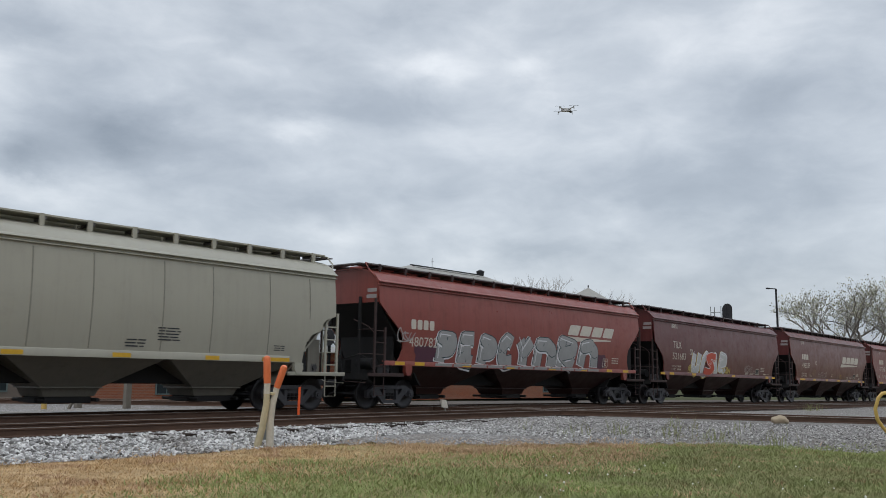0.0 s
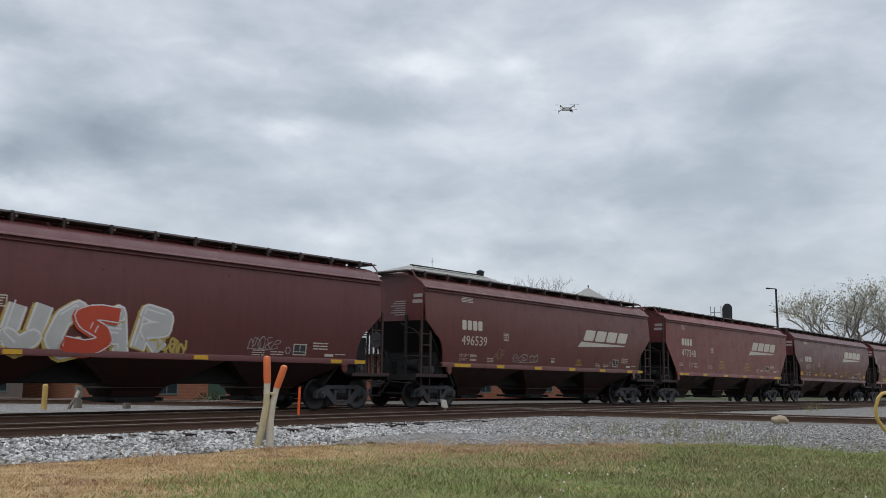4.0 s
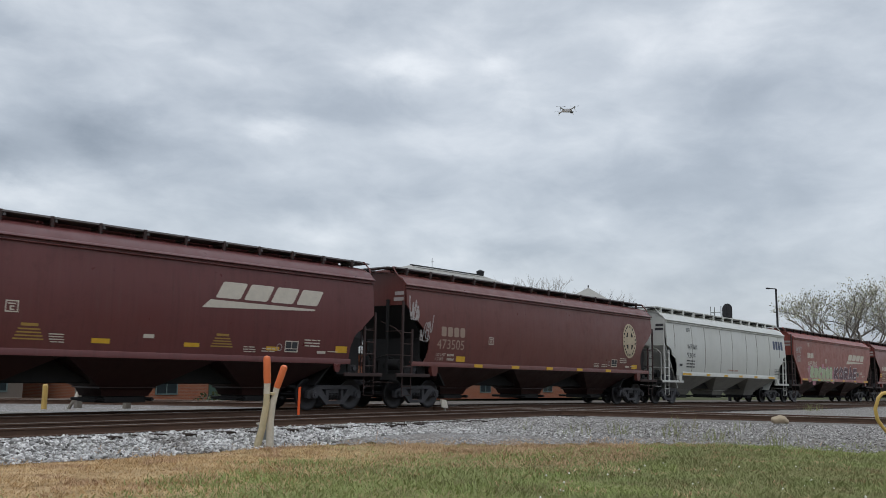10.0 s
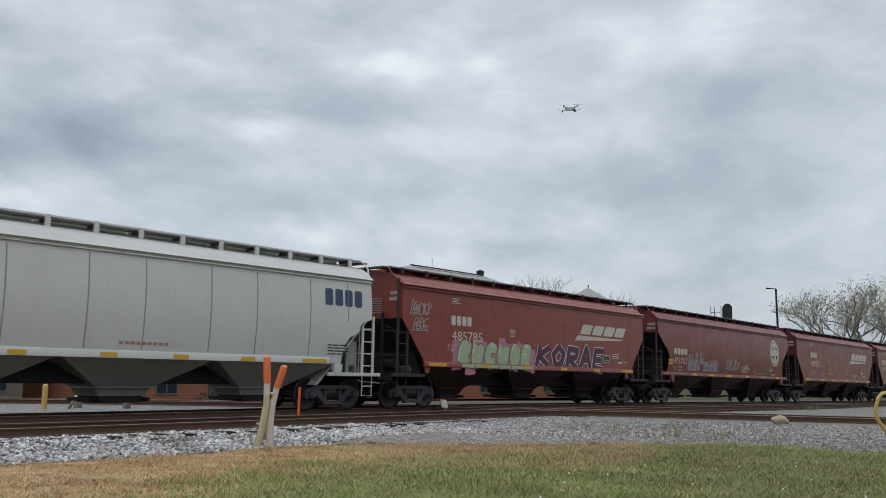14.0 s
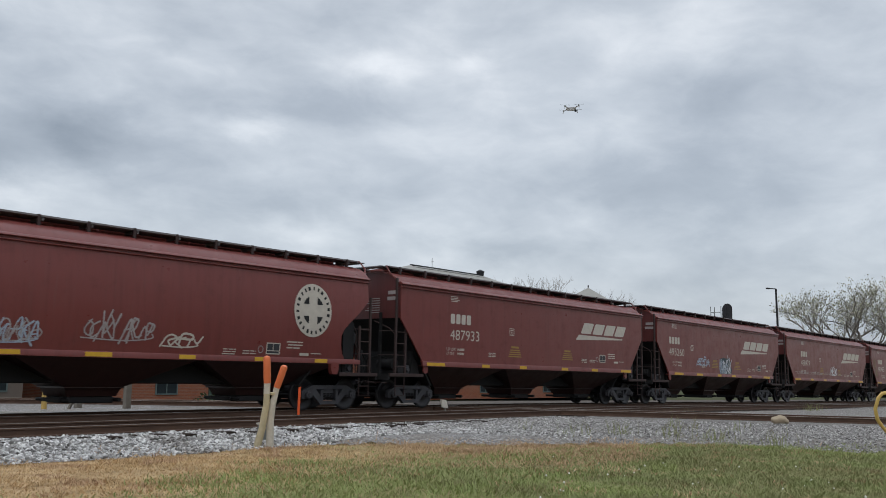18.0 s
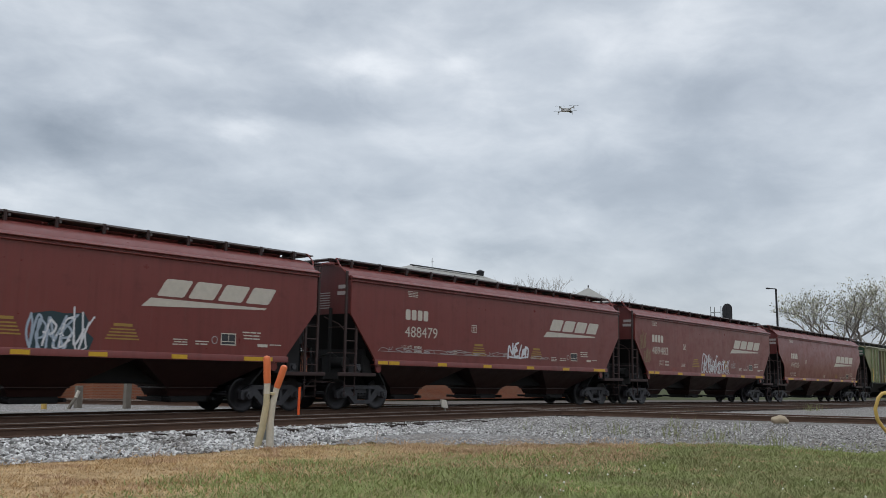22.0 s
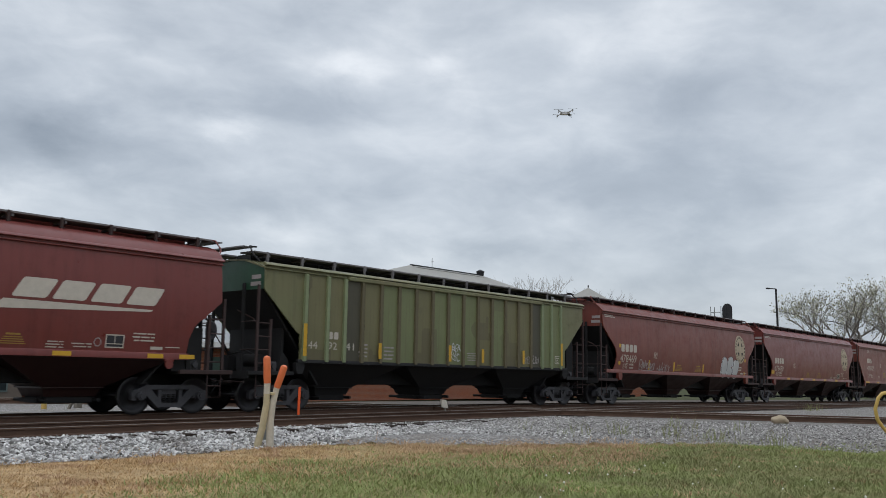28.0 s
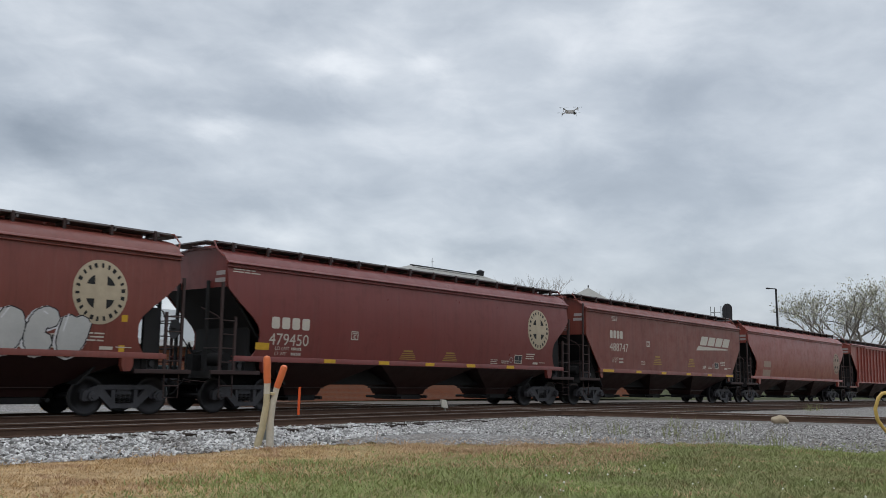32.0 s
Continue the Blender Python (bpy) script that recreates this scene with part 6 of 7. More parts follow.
def marker_posts():
    left = [Vector(p) for p in ((12.13, -5.24, -0.56), (12.17, -5.38, -0.07), (12.17, -5.49, 0.45), (12.13, -5.54, 0.88))]
    tip = Vector((12.06, -5.58, 1.44))
    post = group_thing("marker_post", pose(12.13, -5.24, -0.5), "bent flexible marker post with an orange top and yellowed stem", "marker post", "pair of bent marker posts")
    base = Matrix.Translation((-12.13, 5.24, 0.5))

    def local(ps):
        return [base @ p for p in ps]
    part("stem", Mesh().pipe(local(left[:3] + [left[2].lerp(left[3], 0.6)]), [0.085, 0.072, 0.066, 0.064], 12), M_PVCY, post, "yellowed lower stem")
    part("collar", Mesh().pipe(local([left[2].lerp(left[3], 0.5), left[3]]), 0.068, 12), M_PVC, post, "white plastic tube")
    cap = [left[3].lerp(tip, k) for k in (0.0, 0.5, 0.9, 0.96, 1.0)]
    part("orange_top", Mesh().pipe(local(cap), [0.076, 0.075, 0.074, 0.06, 0.02], 14), M_ORANGE, post, "sun-bleached orange sleeve")
    right = [Vector(p) for p in ((12.39, -5.39, -0.56), (12.33, -5.44, 0.10), (12.31, -5.52, 0.45), (12.34, -5.60, 0.79))]
    tip2 = Vector((12.39, -5.77, 1.25))
    post2 = group_thing("marker_post", pose(12.39, -5.39, -0.5), "leaning flexible marker post with an orange top and white stem", "marker post", "pair of bent marker posts")
    base = Matrix.Translation((-12.39, 5.39, 0.5))
    part("stem", Mesh().pipe(local(right), [0.085, 0.075, 0.068, 0.06], 12), M_PVC, post2, "white plastic tube")
    cap = [right[3].lerp(tip2, k) for k in (0.0, 0.5, 0.9, 0.96, 1.0)]
    part("orange_top", Mesh().pipe(local(cap), [0.07, 0.074, 0.073, 0.06, 0.02], 14), M_ORANGE, post2, "sun-bleached orange sleeve")
    part("cable_tie", Mesh().lathe([(0.07, -0.03), (0.085, -0.02), (0.085, 0.02), (0.07, 0.03)], (-0.10, -0.14, 1.16), "z", 14), M_PVCY, post2, "frayed yellow strap")
    box = group_thing("junction_box", pose(12.75, -4.75, -0.30), "small grey utility box beside the marker posts", "junction box")
    part("housing", Mesh().bevel_box(-0.12, 0.12, -0.1, 0.1, -0.2, 0.28, 0.02), M_GREYBOX, box)
    part("lid", Mesh().bevel_box(-0.14, 0.14, -0.12, 0.12, 0.28, 0.32, 0.012), M_PVC, box)


def small_things():
    st = group_thing("survey_stake", pose(17.0, -0.9, -0.25), "thin fluorescent orange survey stake between the tracks", "stake")
    part("lath", Mesh().add([(-0.035, -0.012, 0), (0.035, -0.012, 0), (0.035, 0.012, 0), (-0.035, 0.012, 0), (-0.02, -0.012, 0.95), (0.055, -0.012, 0.96), (0.055, 0.012, 0.96), (-0.02, 0.012, 0.95)],
                            [(3, 2, 1, 0), (4, 5, 6, 7), (0, 1, 5, 4), (1, 2, 6, 5), (2, 3, 7, 6), (3, 0, 4, 7)]), M_STAKE, st)
    wb = group_thing("track_marker_block", pose(23.7, -0.6, -0.1), "small white marker board by the rail", "marker")
    part("board", Mesh().hexa([(-0.16, -0.03, 0.14), (0.14, -0.03, 0.10), (0.14, 0.03, 0.10), (-0.16, 0.03, 0.14), (-0.22, -0.03, 0.40), (0.02, -0.03, 0.38), (0.02, 0.03, 0.38), (-0.22, 0.03, 0.40)]), M_PVC, wb)
    part("stake", Mesh().bevel_box(-0.03, 0.03, -0.02, 0.02, -0.12, 0.2, 0.005), M_WOODPOST, wb)
    # loose lump of stone on the shoulder
    b = bmesh.new()
    bmesh.ops.create_icosphere(b, subdivisions=3, radius=1.0)
    for v in b.verts:
        k = 1 + 0.25 * noise.noise(v.co * 1.4) + 0.08 * noise.noise(v.co * 4)
        v.co = Vector((v.co.x * 0.32, v.co.y * 0.24, max(v.co.z, -0.4) * 0.17)) * k
    me = bpy.data.meshes.new("boulder")
    b.to_mesh(me)
    b.free()
    me.polygons.foreach_set("use_smooth", [True] * len(me.polygons))
    me.materials.append(None)
    tagged(put("boulder", me, M_ROCK, None, "", pose(28.0, -10.3, -0.12)), "tan sandstone lump on the ballast shoulder", "rock")
    hoop = group_thing("bent_pipe_barrier", pose(20.7, -15.15, -0.45), "bent safety-yellow steel pipe barrier", "pipe barrier")
    pts = [(1.2, -1.0, 0.0), (0.75, -0.75, 0.42), (0.30, -0.20, 0.36), (0.16, -0.04, 0.48), (0.05, 0.03, 0.60), (-0.05, 0.10, 0.76), (-0.10, 0.12, 0.98), (-0.10, 0.05, 1.20), (-0.06, -0.02, 1.30), (0.06, -0.14, 1.33), (0.9, -1.0, 1.28)]
    part("pipe", Mesh().pipe(pts, 0.038, 12), M_SAFETY, hoop)
    part("upright", Mesh().tube((0.9, -1.0, -0.1), (0.9, -1.0, 1.3), 0.045, 12), M_SAFETY, hoop)


def drone():
    """A small grey quadcopter; its origin is its middle."""
    body = plain("pale_grey_plastic_shell", (0.5, 0.5, 0.52), 0.5, 0.0, 0.1, 20.0)
    d = group_thing("quadcopter_drone", pose(0, 0, 0), "small pale grey hovering quadcopter drone", "drone")
    m = Mesh()
    prof = [(-0.11, 0.018), (-0.10, 0.03), (0.08, 0.034), (0.115, 0.012), (0.11, -0.012), (0.07, -0.03), (-0.09, -0.028), (-0.115, -0.006)]
    m.along_y([(x, z) for x, z in prof], -0.042, 0.042)
    part("fuselage", m, body, d)
    part("camera_gimbal", Mesh().lathe([(0.012, -0.028), (0.026, -0.02), (0.028, 0.0), (0.024, 0.02), (0.01, 0.026)], (0.10, 0, -0.035), "y", 14), M_POLE, d, "dark gimbal camera")
    for sx in (-1, 1):
        for sy in (-1, 1):
            tip = (sx * 0.155, sy * 0.20, 0.022 if sx > 0 else 0.006)
            arm = part("arm", Mesh().tube((sx * 0.06, sy * 0.035, 0.012), tip, 0.013, 8, 0.011), body, d)
            part("motor", Mesh().tube((tip[0], tip[1], tip[2] - 0.018), (tip[0], tip[1], tip[2] + 0.022), 0.015, 10), M_GREYBOX, arm)
            part("propeller", Mesh().add([(tip[0] - 0.105, tip[1] - 0.01, tip[2] + 0.03), (tip[0], tip[1] - 0.007, tip[2] + 0.026), (tip[0] + 0.105, tip[1] - 0.012, tip[2] + 0.03), (tip[0] + 0.105, tip[1] + 0.008, tip[2] + 0.027), (tip[0], tip[1] + 0.007, tip[2] + 0.03), (tip[0] - 0.105, tip[1] + 0.012, tip[2] + 0.027)], [(0, 1, 4, 5), (1, 2, 3, 4)]), M_GREYBOX, arm)
            part("landing_leg", Mesh().tube((tip[0], tip[1], tip[2] - 0.018), (tip[0] + sx * 0.01, tip[1], tip[2] - 0.06), 0.007, 6), body, arm)
    return d


def signal():
    s = group_thing("railway_signal", pose(59.8, 4.75, -0.3), "black railway signal head on a mast with a service platform", "railway signal")
    part("mast", Mesh().tube((0, 0, 0), (0, 0, 6.4), 0.11, 12), M_POLE, s)
    face = Matrix.Rotation(radians(-38), 4, "Z")
    prof = []
    for k in range(9):
        a = math.pi * k / 8
        prof.append((0.33 * math.cos(a), 6.25 + 0.33 * math.sin(a)))
    prof += [(-0.33, 5.35), (0.33, 5.35)]
    m = Mesh().along_y(prof, -0.05, 0.05)
    m.v = [tuple(face @ Vector(p)) for p in m.v]
    part("backplate", m, M_POLE, s, "rounded black backplate")
    m = Mesh().bevel_box(-0.22, 0.22, 0.05, 0.32, 5.4, 6.35, 0.04)
    m.v = [tuple(face @ Vector(p)) for p in m.v]
    part("lamp_case", m, M_POLE, s)
    part("platform", Mesh().bevel_box(-0.75, -0.05, 0.1, 0.9, 5.42, 5.47, 0.01), M_GREYBOX, s)
    for x, y in ((-0.72, 0.88), (-0.72, 0.15), (-0.1, 0.88)):
        part("rail_post", Mesh().tube((x, y, 5.45), (x, y, 6.35), 0.025, 6), M_GREYBOX, s)
    part("guard_rail", Mesh().pipe([(-0.1, 0.88, 5.95), (-0.72, 0.88, 5.95), (-0.72, 0.15, 5.95)], 0.022, 6), M_GREYBOX, s)
    lamp = group_thing("street_lamp", pose(88.2, 11.7, -0.4), "tall dark street lamp with a single flat arm", "street lamp")
    part("pole", Mesh().tube((0, 0, 0), (-0.55, -0.07, 10.35), 0.13, 12, 0.09), M_POLE, lamp)
    part("arm", Mesh().tube((-0.55, -0.07, 10.33), (-1.0, 0.45, 10.36), 0.05, 8), M_POLE, lamp)
    part("lamp_head", Mesh().bevel_box(-1.35, -0.85, 0.36, 0.62, 10.30, 10.42, 0.03), M_POLE, lamp)


marker_posts()
small_things()
quad = drone()
signal()


# ---- buildings behind the train ----
def brick_material():
    n = Nodes("red_brick")
    br = n.t.nodes.new("ShaderNodeTexBrick")
    br.inputs["Scale"].default_value = 1.0
    br.inputs["Brick Width"].default_value, br.inputs["Row Height"].default_value, br.inputs["Mortar Size"].default_value = 0.21, 0.075, 0.008
    br.inputs["Color1"].default_value, br.inputs["Color2"].default_value, br.inputs["Mortar"].default_value = (0.36, 0.12, 0.06, 1), (0.28, 0.085, 0.05, 1), (0.3, 0.22, 0.17, 1)
    sw = n.t.nodes.new("ShaderNodeSeparateXYZ")
    cb = n.t.nodes.new("ShaderNodeCombineXYZ")
    n.link(n.coord.outputs["Object"], sw.inputs[0])
    n.link(n.math("ADD", sw.outputs[0], sw.outputs[1]), cb.inputs[0])
    n.link(sw.outputs[2], cb.inputs[1])
    n.link(cb.outputs[0], br.inputs["Vector"])
    c = n.mix(n.math("MULTIPLY", n.noise(0.7), 0.4), br.outputs["Color"], (0.24, 0.10, 0.06))
    return n.done(c, 0.9, 0, 0.2)


M_BRICK = brick_material()
M_METALROOF = plain("pale_ribbed_metal_roof", (0.30, 0.31, 0.31), 0.5, 0.1, 0.1, 0.6)
M_SHINGLE = plain("weathered_grey_shingle", (0.36, 0.35, 0.32), 0.9, 0.0, 0.18, 1.5, 0.3)
M_WHITEWOOD = plain("white_painted_fascia", (0.7, 0.7, 0.68), 0.6, 0.0, 0.08, 2.0)
M_DARKGLASS = plain("dark_window_glass", (0.03, 0.04, 0.045), 0.1, 0.0, 0.2, 2.0)
M_WFRAME = plain("grey_green_window_frame", (0.14, 0.19, 0.19), 0.5, 0.0, 0.1, 4.0)
M_STUCCO = plain("grey_brown_siding", (0.20, 0.165, 0.14), 0.85, 0.0, 0.15, 1.2, 0.2)


def hip_roof(x0, x1, y0, y1, z0, z1, inset, t=0.18):
    """A hip roof slab over a rectangle, with its ridge along x."""
    ym = (y0 + y1) / 2
    v = [(x0, y0, z0), (x1, y0, z0), (x1, y1, z0), (x0, y1, z0), (x0 + inset, ym, z1), (x1 - inset, ym, z1)]
    v += [(x, y, z - t) for x, y, z in v]
    return Mesh().add(v, [(0, 1, 5, 4), (1, 2, 5), (2, 3, 4, 5), (3, 0, 4), (6, 10, 11, 7), (7, 11, 8), (8, 11, 10, 9), (9, 10, 6), (0, 6, 7, 1), (1, 7, 8, 2), (2, 8, 9, 3), (3, 9, 6, 0)])


def window_part(parent, x, y, z, w, h):
    win = part("window", Mesh().box(x, x + w, y - 0.03, y + 0.02, z, z + h), M_DARKGLASS, parent, "dark glazed window")
    fr = Mesh()
    fr.box(x - 0.06, x, y - 0.06, y, z - 0.06, z + h + 0.06).box(x + w, x + w + 0.06, y - 0.06, y, z - 0.06, z + h + 0.06)
    fr.box(x, x + w, y - 0.06, y, z - 0.06, z).box(x, x + w, y - 0.06, y, z + h, z + h + 0.06).box(x + w * 0.48, x + w * 0.52, y - 0.055, y - 0.032, z, z + h)
    part("window_frame", fr, M_WFRAME, win)


def buildings():
    b = group_thing("brick_depot", pose(0, 0, 0), "low red-brick depot with pale metal hip roof", "building")
    part("wall", Mesh().box(22.3, 78.0, 20.0, 32.0, -0.5, 2.35), M_BRICK, b, "red brick wall")
    part("roof", hip_roof(21.6, 78.8, 19.2, 32.8, 2.62, 4.7, 6.5), M_METALROOF, b, "pale metal hip roof")
    for x0, x1, y0, y1 in ((21.55, 78.85, 19.12, 19.2), (21.52, 21.6, 19.2, 32.8)):
        part("fascia", Mesh().box(x0, x1, y0, y1, 2.36, 2.66), M_WHITEWOOD, b)
    for x in (25.7, 33.4, 44.0, 52.0, 60.0):
        window_part(b, x, 20.0, 0.0, 1.15, 1.35)
    part("door", Mesh().box(28.8, 29.9, 19.94, 20.02, -0.4, 1.9), plain("dark_green_door", (0.05, 0.09, 0.07), 0.5), b)
    b2 = group_thing("grey_house", pose(0, 0, 0), "grey-brown sided house with a pale roof", "building")
    part("wall", Mesh().box(6.0, 20.4, 23.0, 33.0, -0.5, 2.5), M_STUCCO, b2)
    part("roof", hip_roof(5.3, 21.0, 22.3, 33.7, 2.75, 4.4, 4.0), M_METALROOF, b2)
    window_part(b2, 18.3, 23.0, 0.1, 1.3, 1.3)
    window_part(b2, 15.0, 23.0, 0.1, 1.3, 1.3)
    big = group_thing("large_hall", pose(0, 0, 0), "large hall with a weathered grey hip roof and white ridge trim", "building")
    part("wall", Mesh().box(52.0, 92.0, 33.5, 46.5, -0.5, 7.4), M_BRICK, big)
    part("roof", hip_roof(50.6, 93.4, 32.2, 47.8, 7.5, 12.0, 15.6, 0.3), M_SHINGLE, big, "weathered grey hip roof")
    part("ridge_cap", Mesh().bevel_box(66.2, 77.8, 39.85, 40.15, 11.93, 12.07, 0.03), M_POLE, big)
    part("trim", Mesh().box(66.4, 77.6, 39.55, 39.65, 11.80, 11.88), M_WHITEWOOD, big)
    part("vent", Mesh().tube((77.4, 40, 11.9), (77.4, 40, 12.4), 0.35, 12, 0.45).tube((77.4, 40, 12.4), (77.4, 40, 12.6), 0.5, 12, 0.1), M_POLE, big, "dark ridge vent")
    part("antenna", Mesh().tube((69.4, 40, 12.0), (69.4, 40, 13.0), 0.03, 6).tube((69.2, 40, 12.7), (69.6, 40, 12.7), 0.02, 6), M_GREYBOX, big)
    pyr = group_thing("pavilion", pose(103.5, 42.3, -0.5), "square pavilion with a pale pyramid roof", "building")
    part("roof", Mesh().add([(-5, -5, 9.6), (5, -5, 9.6), (5, 5, 9.6), (-5, 5, 9.6), (0, 0, 13.45)], [(0, 1, 4), (1, 2, 4), (2, 3, 4), (3, 0, 4), (3, 2, 1, 0)]), M_SHINGLE, pyr)
    part("finial", Mesh().tube((0, 0, 13.3), (0, 0, 13.8), 0.08, 8), M_POLE, pyr)
    part("wall", Mesh().box(-4.4, 4.4, -4.4, 4.4, 0, 9.6), M_BRICK, pyr)


def far_clutter():
    bol = group_thing("bollard", pose(14.7, 9.2, -0.45), "yellow steel bollard beside the far track", "bollard")
    part("pipe", Mesh().tube((0, 0, 0), (0, 0, 1.0), 0.09, 12).lathe([(0.09, 1.0), (0.07, 1.05), (0.02, 1.07)], (0, 0, 0), "z", 12), M_SAFETY, bol)
    bent = group_thing("marker_post", pose(15.3, 8.9, -0.45), "leaning white marker post with a tan tip", "marker post")
    part("stem", Mesh().pipe([(0, 0, 0), (0.15, 0, 0.35), (0.33, 0, 0.62)], 0.06, 8), M_WOODPOST, bent)
    part("tip", Mesh().pipe([(0.33, 0, 0.62), (0.42, 0, 0.85)], 0.06, 8), M_PVC, bent)
    for x, y, h in ((17.3, 8.5, 1.15), (16.1, 9.6, 1.0)):
        gp = group_thing("timber_post", pose(x, y, -0.45), "weathered grey timber post", "post")
        part("post", Mesh().bevel_box(-0.1, 0.1, -0.1, 0.1, 0, h, 0.015), M_WOODPOST, gp)
    cab = group_thing("equipment_cabinet", pose(24.2, 10.2, -0.45), "grey-green trackside equipment cabinet", "cabinet")
    part("case", Mesh().bevel_box(-0.55, 0.55, -0.4, 0.4, 0, 1.15, 0.03), M_GREYBOX, cab)
    part("door", Mesh().bevel_box(-0.48, 0.48, -0.43, -0.40, 0.08, 1.05, 0.01), M_GREYBOX, cab)
    part("roof_cap", Mesh().bevel_box(-0.6, 0.6, -0.46, 0.46, 1.15, 1.2, 0.01), M_GREYBOX, cab)


buildings()
far_clutter()

# ---- trees ----
M_BARK = plain("grey_bark", (0.25, 0.225, 0.20), 0.95, 0.0, 0.3, 3.0, 0.6)


def leaf_material(name, a, b):
    n = Nodes(name)
    g = n.t.nodes.new("ShaderNodeNewGeometry")
    return n.done(n.mix(g.outputs["Random Per Island"], a, b), 0.75, 0, 0.2)


M_LEAF = leaf_material("sparse_spring_leaf", (0.26, 0.27, 0.16), (0.44, 0.42, 0.30))
M_BUSH = leaf_material("dark_shrub_leaf", (0.035, 0.05, 0.022), (0.09, 0.10, 0.045))


def grow(m, tips, p, d, r, ln, depth, rnd):
    """Adds a limb and its branches to the mesh."""
    q = p + d * ln
    mid = p.lerp(q, 0.5) + Vector((rnd.uniform(-1, 1), rnd.uniform(-1, 1), rnd.uniform(-0.3, 0.6))) * ln * 0.09
    m.pipe([p, mid, q], [r, r * 0.85, r * 0.66], 5 if depth < 3 else 3)
    if depth >= 3:
        tips += [mid, q]
    if depth == 6:
        return
    for k in range(2 if depth in (0, 4) else 3):
        e = (d + Vector((rnd.uniform(-1, 1), rnd.uniform(-1, 1), rnd.uniform(-0.35, 0.75))) * (0.75 if depth < 2 else 0.85)).normalized()
        grow(m, tips, p.lerp(q, rnd.uniform(0.6, 1.0)) if k else q, e, max(r * 0.58, 0.009), ln * rnd.uniform(0.62, 0.84), depth + 1, rnd)


def tree(x, y, z, height, seed, leaves, label, spread=1.0):
    rnd = random.Random(seed)
    t = group_thing("tree", pose(x, y, z), label, "tree", "trees behind the railway")
    m, tips = Mesh(), []
    m.pipe([(0, 0, -0.3), (0.1, 0, height * 0.12), (0.05, 0.1, height * 0.24)], [height * 0.034, height * 0.026, height * 0.022], 10)
    for k in range(4):
        a = k * 1.57 + rnd.uniform(-0.4, 0.4)
        grow(m, tips, Vector((0.05, 0.1, height * (0.2 + 0.02 * k))), Vector((math.cos(a) * 0.62 * spread, math.sin(a) * 0.62 * spread, 1)).normalized(), height * 0.012, height * 0.235, 1, rnd)
    me = bpy.data.meshes.new("trunk")
    me.from_pydata([tuple(v) for v in m.v], [], m.f)
    me.materials.append(None)
    put("trunk", me, M_BARK, t, "grey trunk and bare limbs")
    if leaves:
        lv, lf = [], []
        for p in tips:
            for k in range(leaves):
                if rnd.random() < 0.5:
                    continue
                c = p + Vector((rnd.gauss(0, 1), rnd.gauss(0, 1), rnd.gauss(0, 1))) * height * 0.022
                s = height * rnd.uniform(0.0035, 0.0075)
                a, b = Vector((rnd.gauss(0, 1), rnd.gauss(0, 1), rnd.gauss(0, 1))).normalized() * s, Vector((rnd.gauss(0, 1), rnd.gauss(0, 1), rnd.gauss(0, 1))).normalized() * s
                n = len(lv)
                lv += [tuple(c - a), tuple(c + b), tuple(c + a), tuple(c - b)]
                lf.append((n, n + 1, n + 2, n + 3))
        me = bpy.data.meshes.new("crown")
        me.from_pydata(lv, [], lf)
        me.materials.append(None)
        put("crown", me, M_LEAF, t, "thin scatter of pale green leaves")


def bush(x, y, z, w, h, seed, label="low dark shrub beside the far ballast"):
    rnd = random.Random(seed)
    t = group_thing("shrub", pose(x, y, z), label, "shrub")
    lv, lf = [], []
    for i in range(int(240 * w)):
        a, r = rnd.uniform(0, 6.28), math.sqrt(rnd.random()) * w
        c = Vector((math.cos(a) * r, math.sin(a) * r * 0.6, rnd.random() ** 0.7 * h * (1 - 0.6 * (r / w) ** 2)))
        s = rnd.uniform(0.05, 0.13) * min(1.6, h)
        u, v = Vector((rnd.gauss(0, 1), rnd.gauss(0, 1), rnd.gauss(0, 1))).normalized() * s, Vector((rnd.gauss(0, 1), rnd.gauss(0, 1), rnd.gauss(0, 1))).normalized() * s
        n = len(lv)
        lv += [tuple(c - u), tuple(c + v), tuple(c + u), tuple(c - v)]
        lf.append((n, n + 1, n + 2, n + 3))
    me = bpy.data.meshes.new("foliage")
    me.from_pydata(lv, [], lf)
    me.materials.append(None)
    put("foliage", me, M_BUSH, t)
    m = Mesh()
    for k in range(5):
        a = k * 1.3
        m.pipe([(0.05 * math.cos(a), 0.05 * math.sin(a), -0.1), (w * 0.3 * math.cos(a), w * 0.2 * math.sin(a), h * 0.5), (w * 0.5 * math.cos(a), w * 0.3 * math.sin(a), h * 0.8)], [0.03, 0.02, 0.01], 5)
    part("stems", m, M_BARK, t)


tree(115.5, 15.0, -0.5, 15.8, 3, 3, "spreading tree with sparse pale green spring leaves", 1.25)
tree(116.5, 11.2, -0.5, 15.0, 8, 3, "broad tree with thin green foliage", 1.2)
tree(121.0, 7.0, -0.5, 15.0, 12, 3, "broad tree with thin green foliage", 1.2)
tree(106.0, 54.2, -0.5, 18.2, 21, 0, "bare tree rising over the rooftops", 1.0)
tree(122.5, 51.0, -0.5, 17.4, 25, 0, "bare tree rising over the rooftops", 1.0)
tree(33.0, 47.0, -0.5, 9.5, 31, 7, "half-bare tree behind the depot", 1.0)
tree(25.0, 43.0, -0.5, 9.0, 33, 7, "half-bare tree beside the house", 1.0)
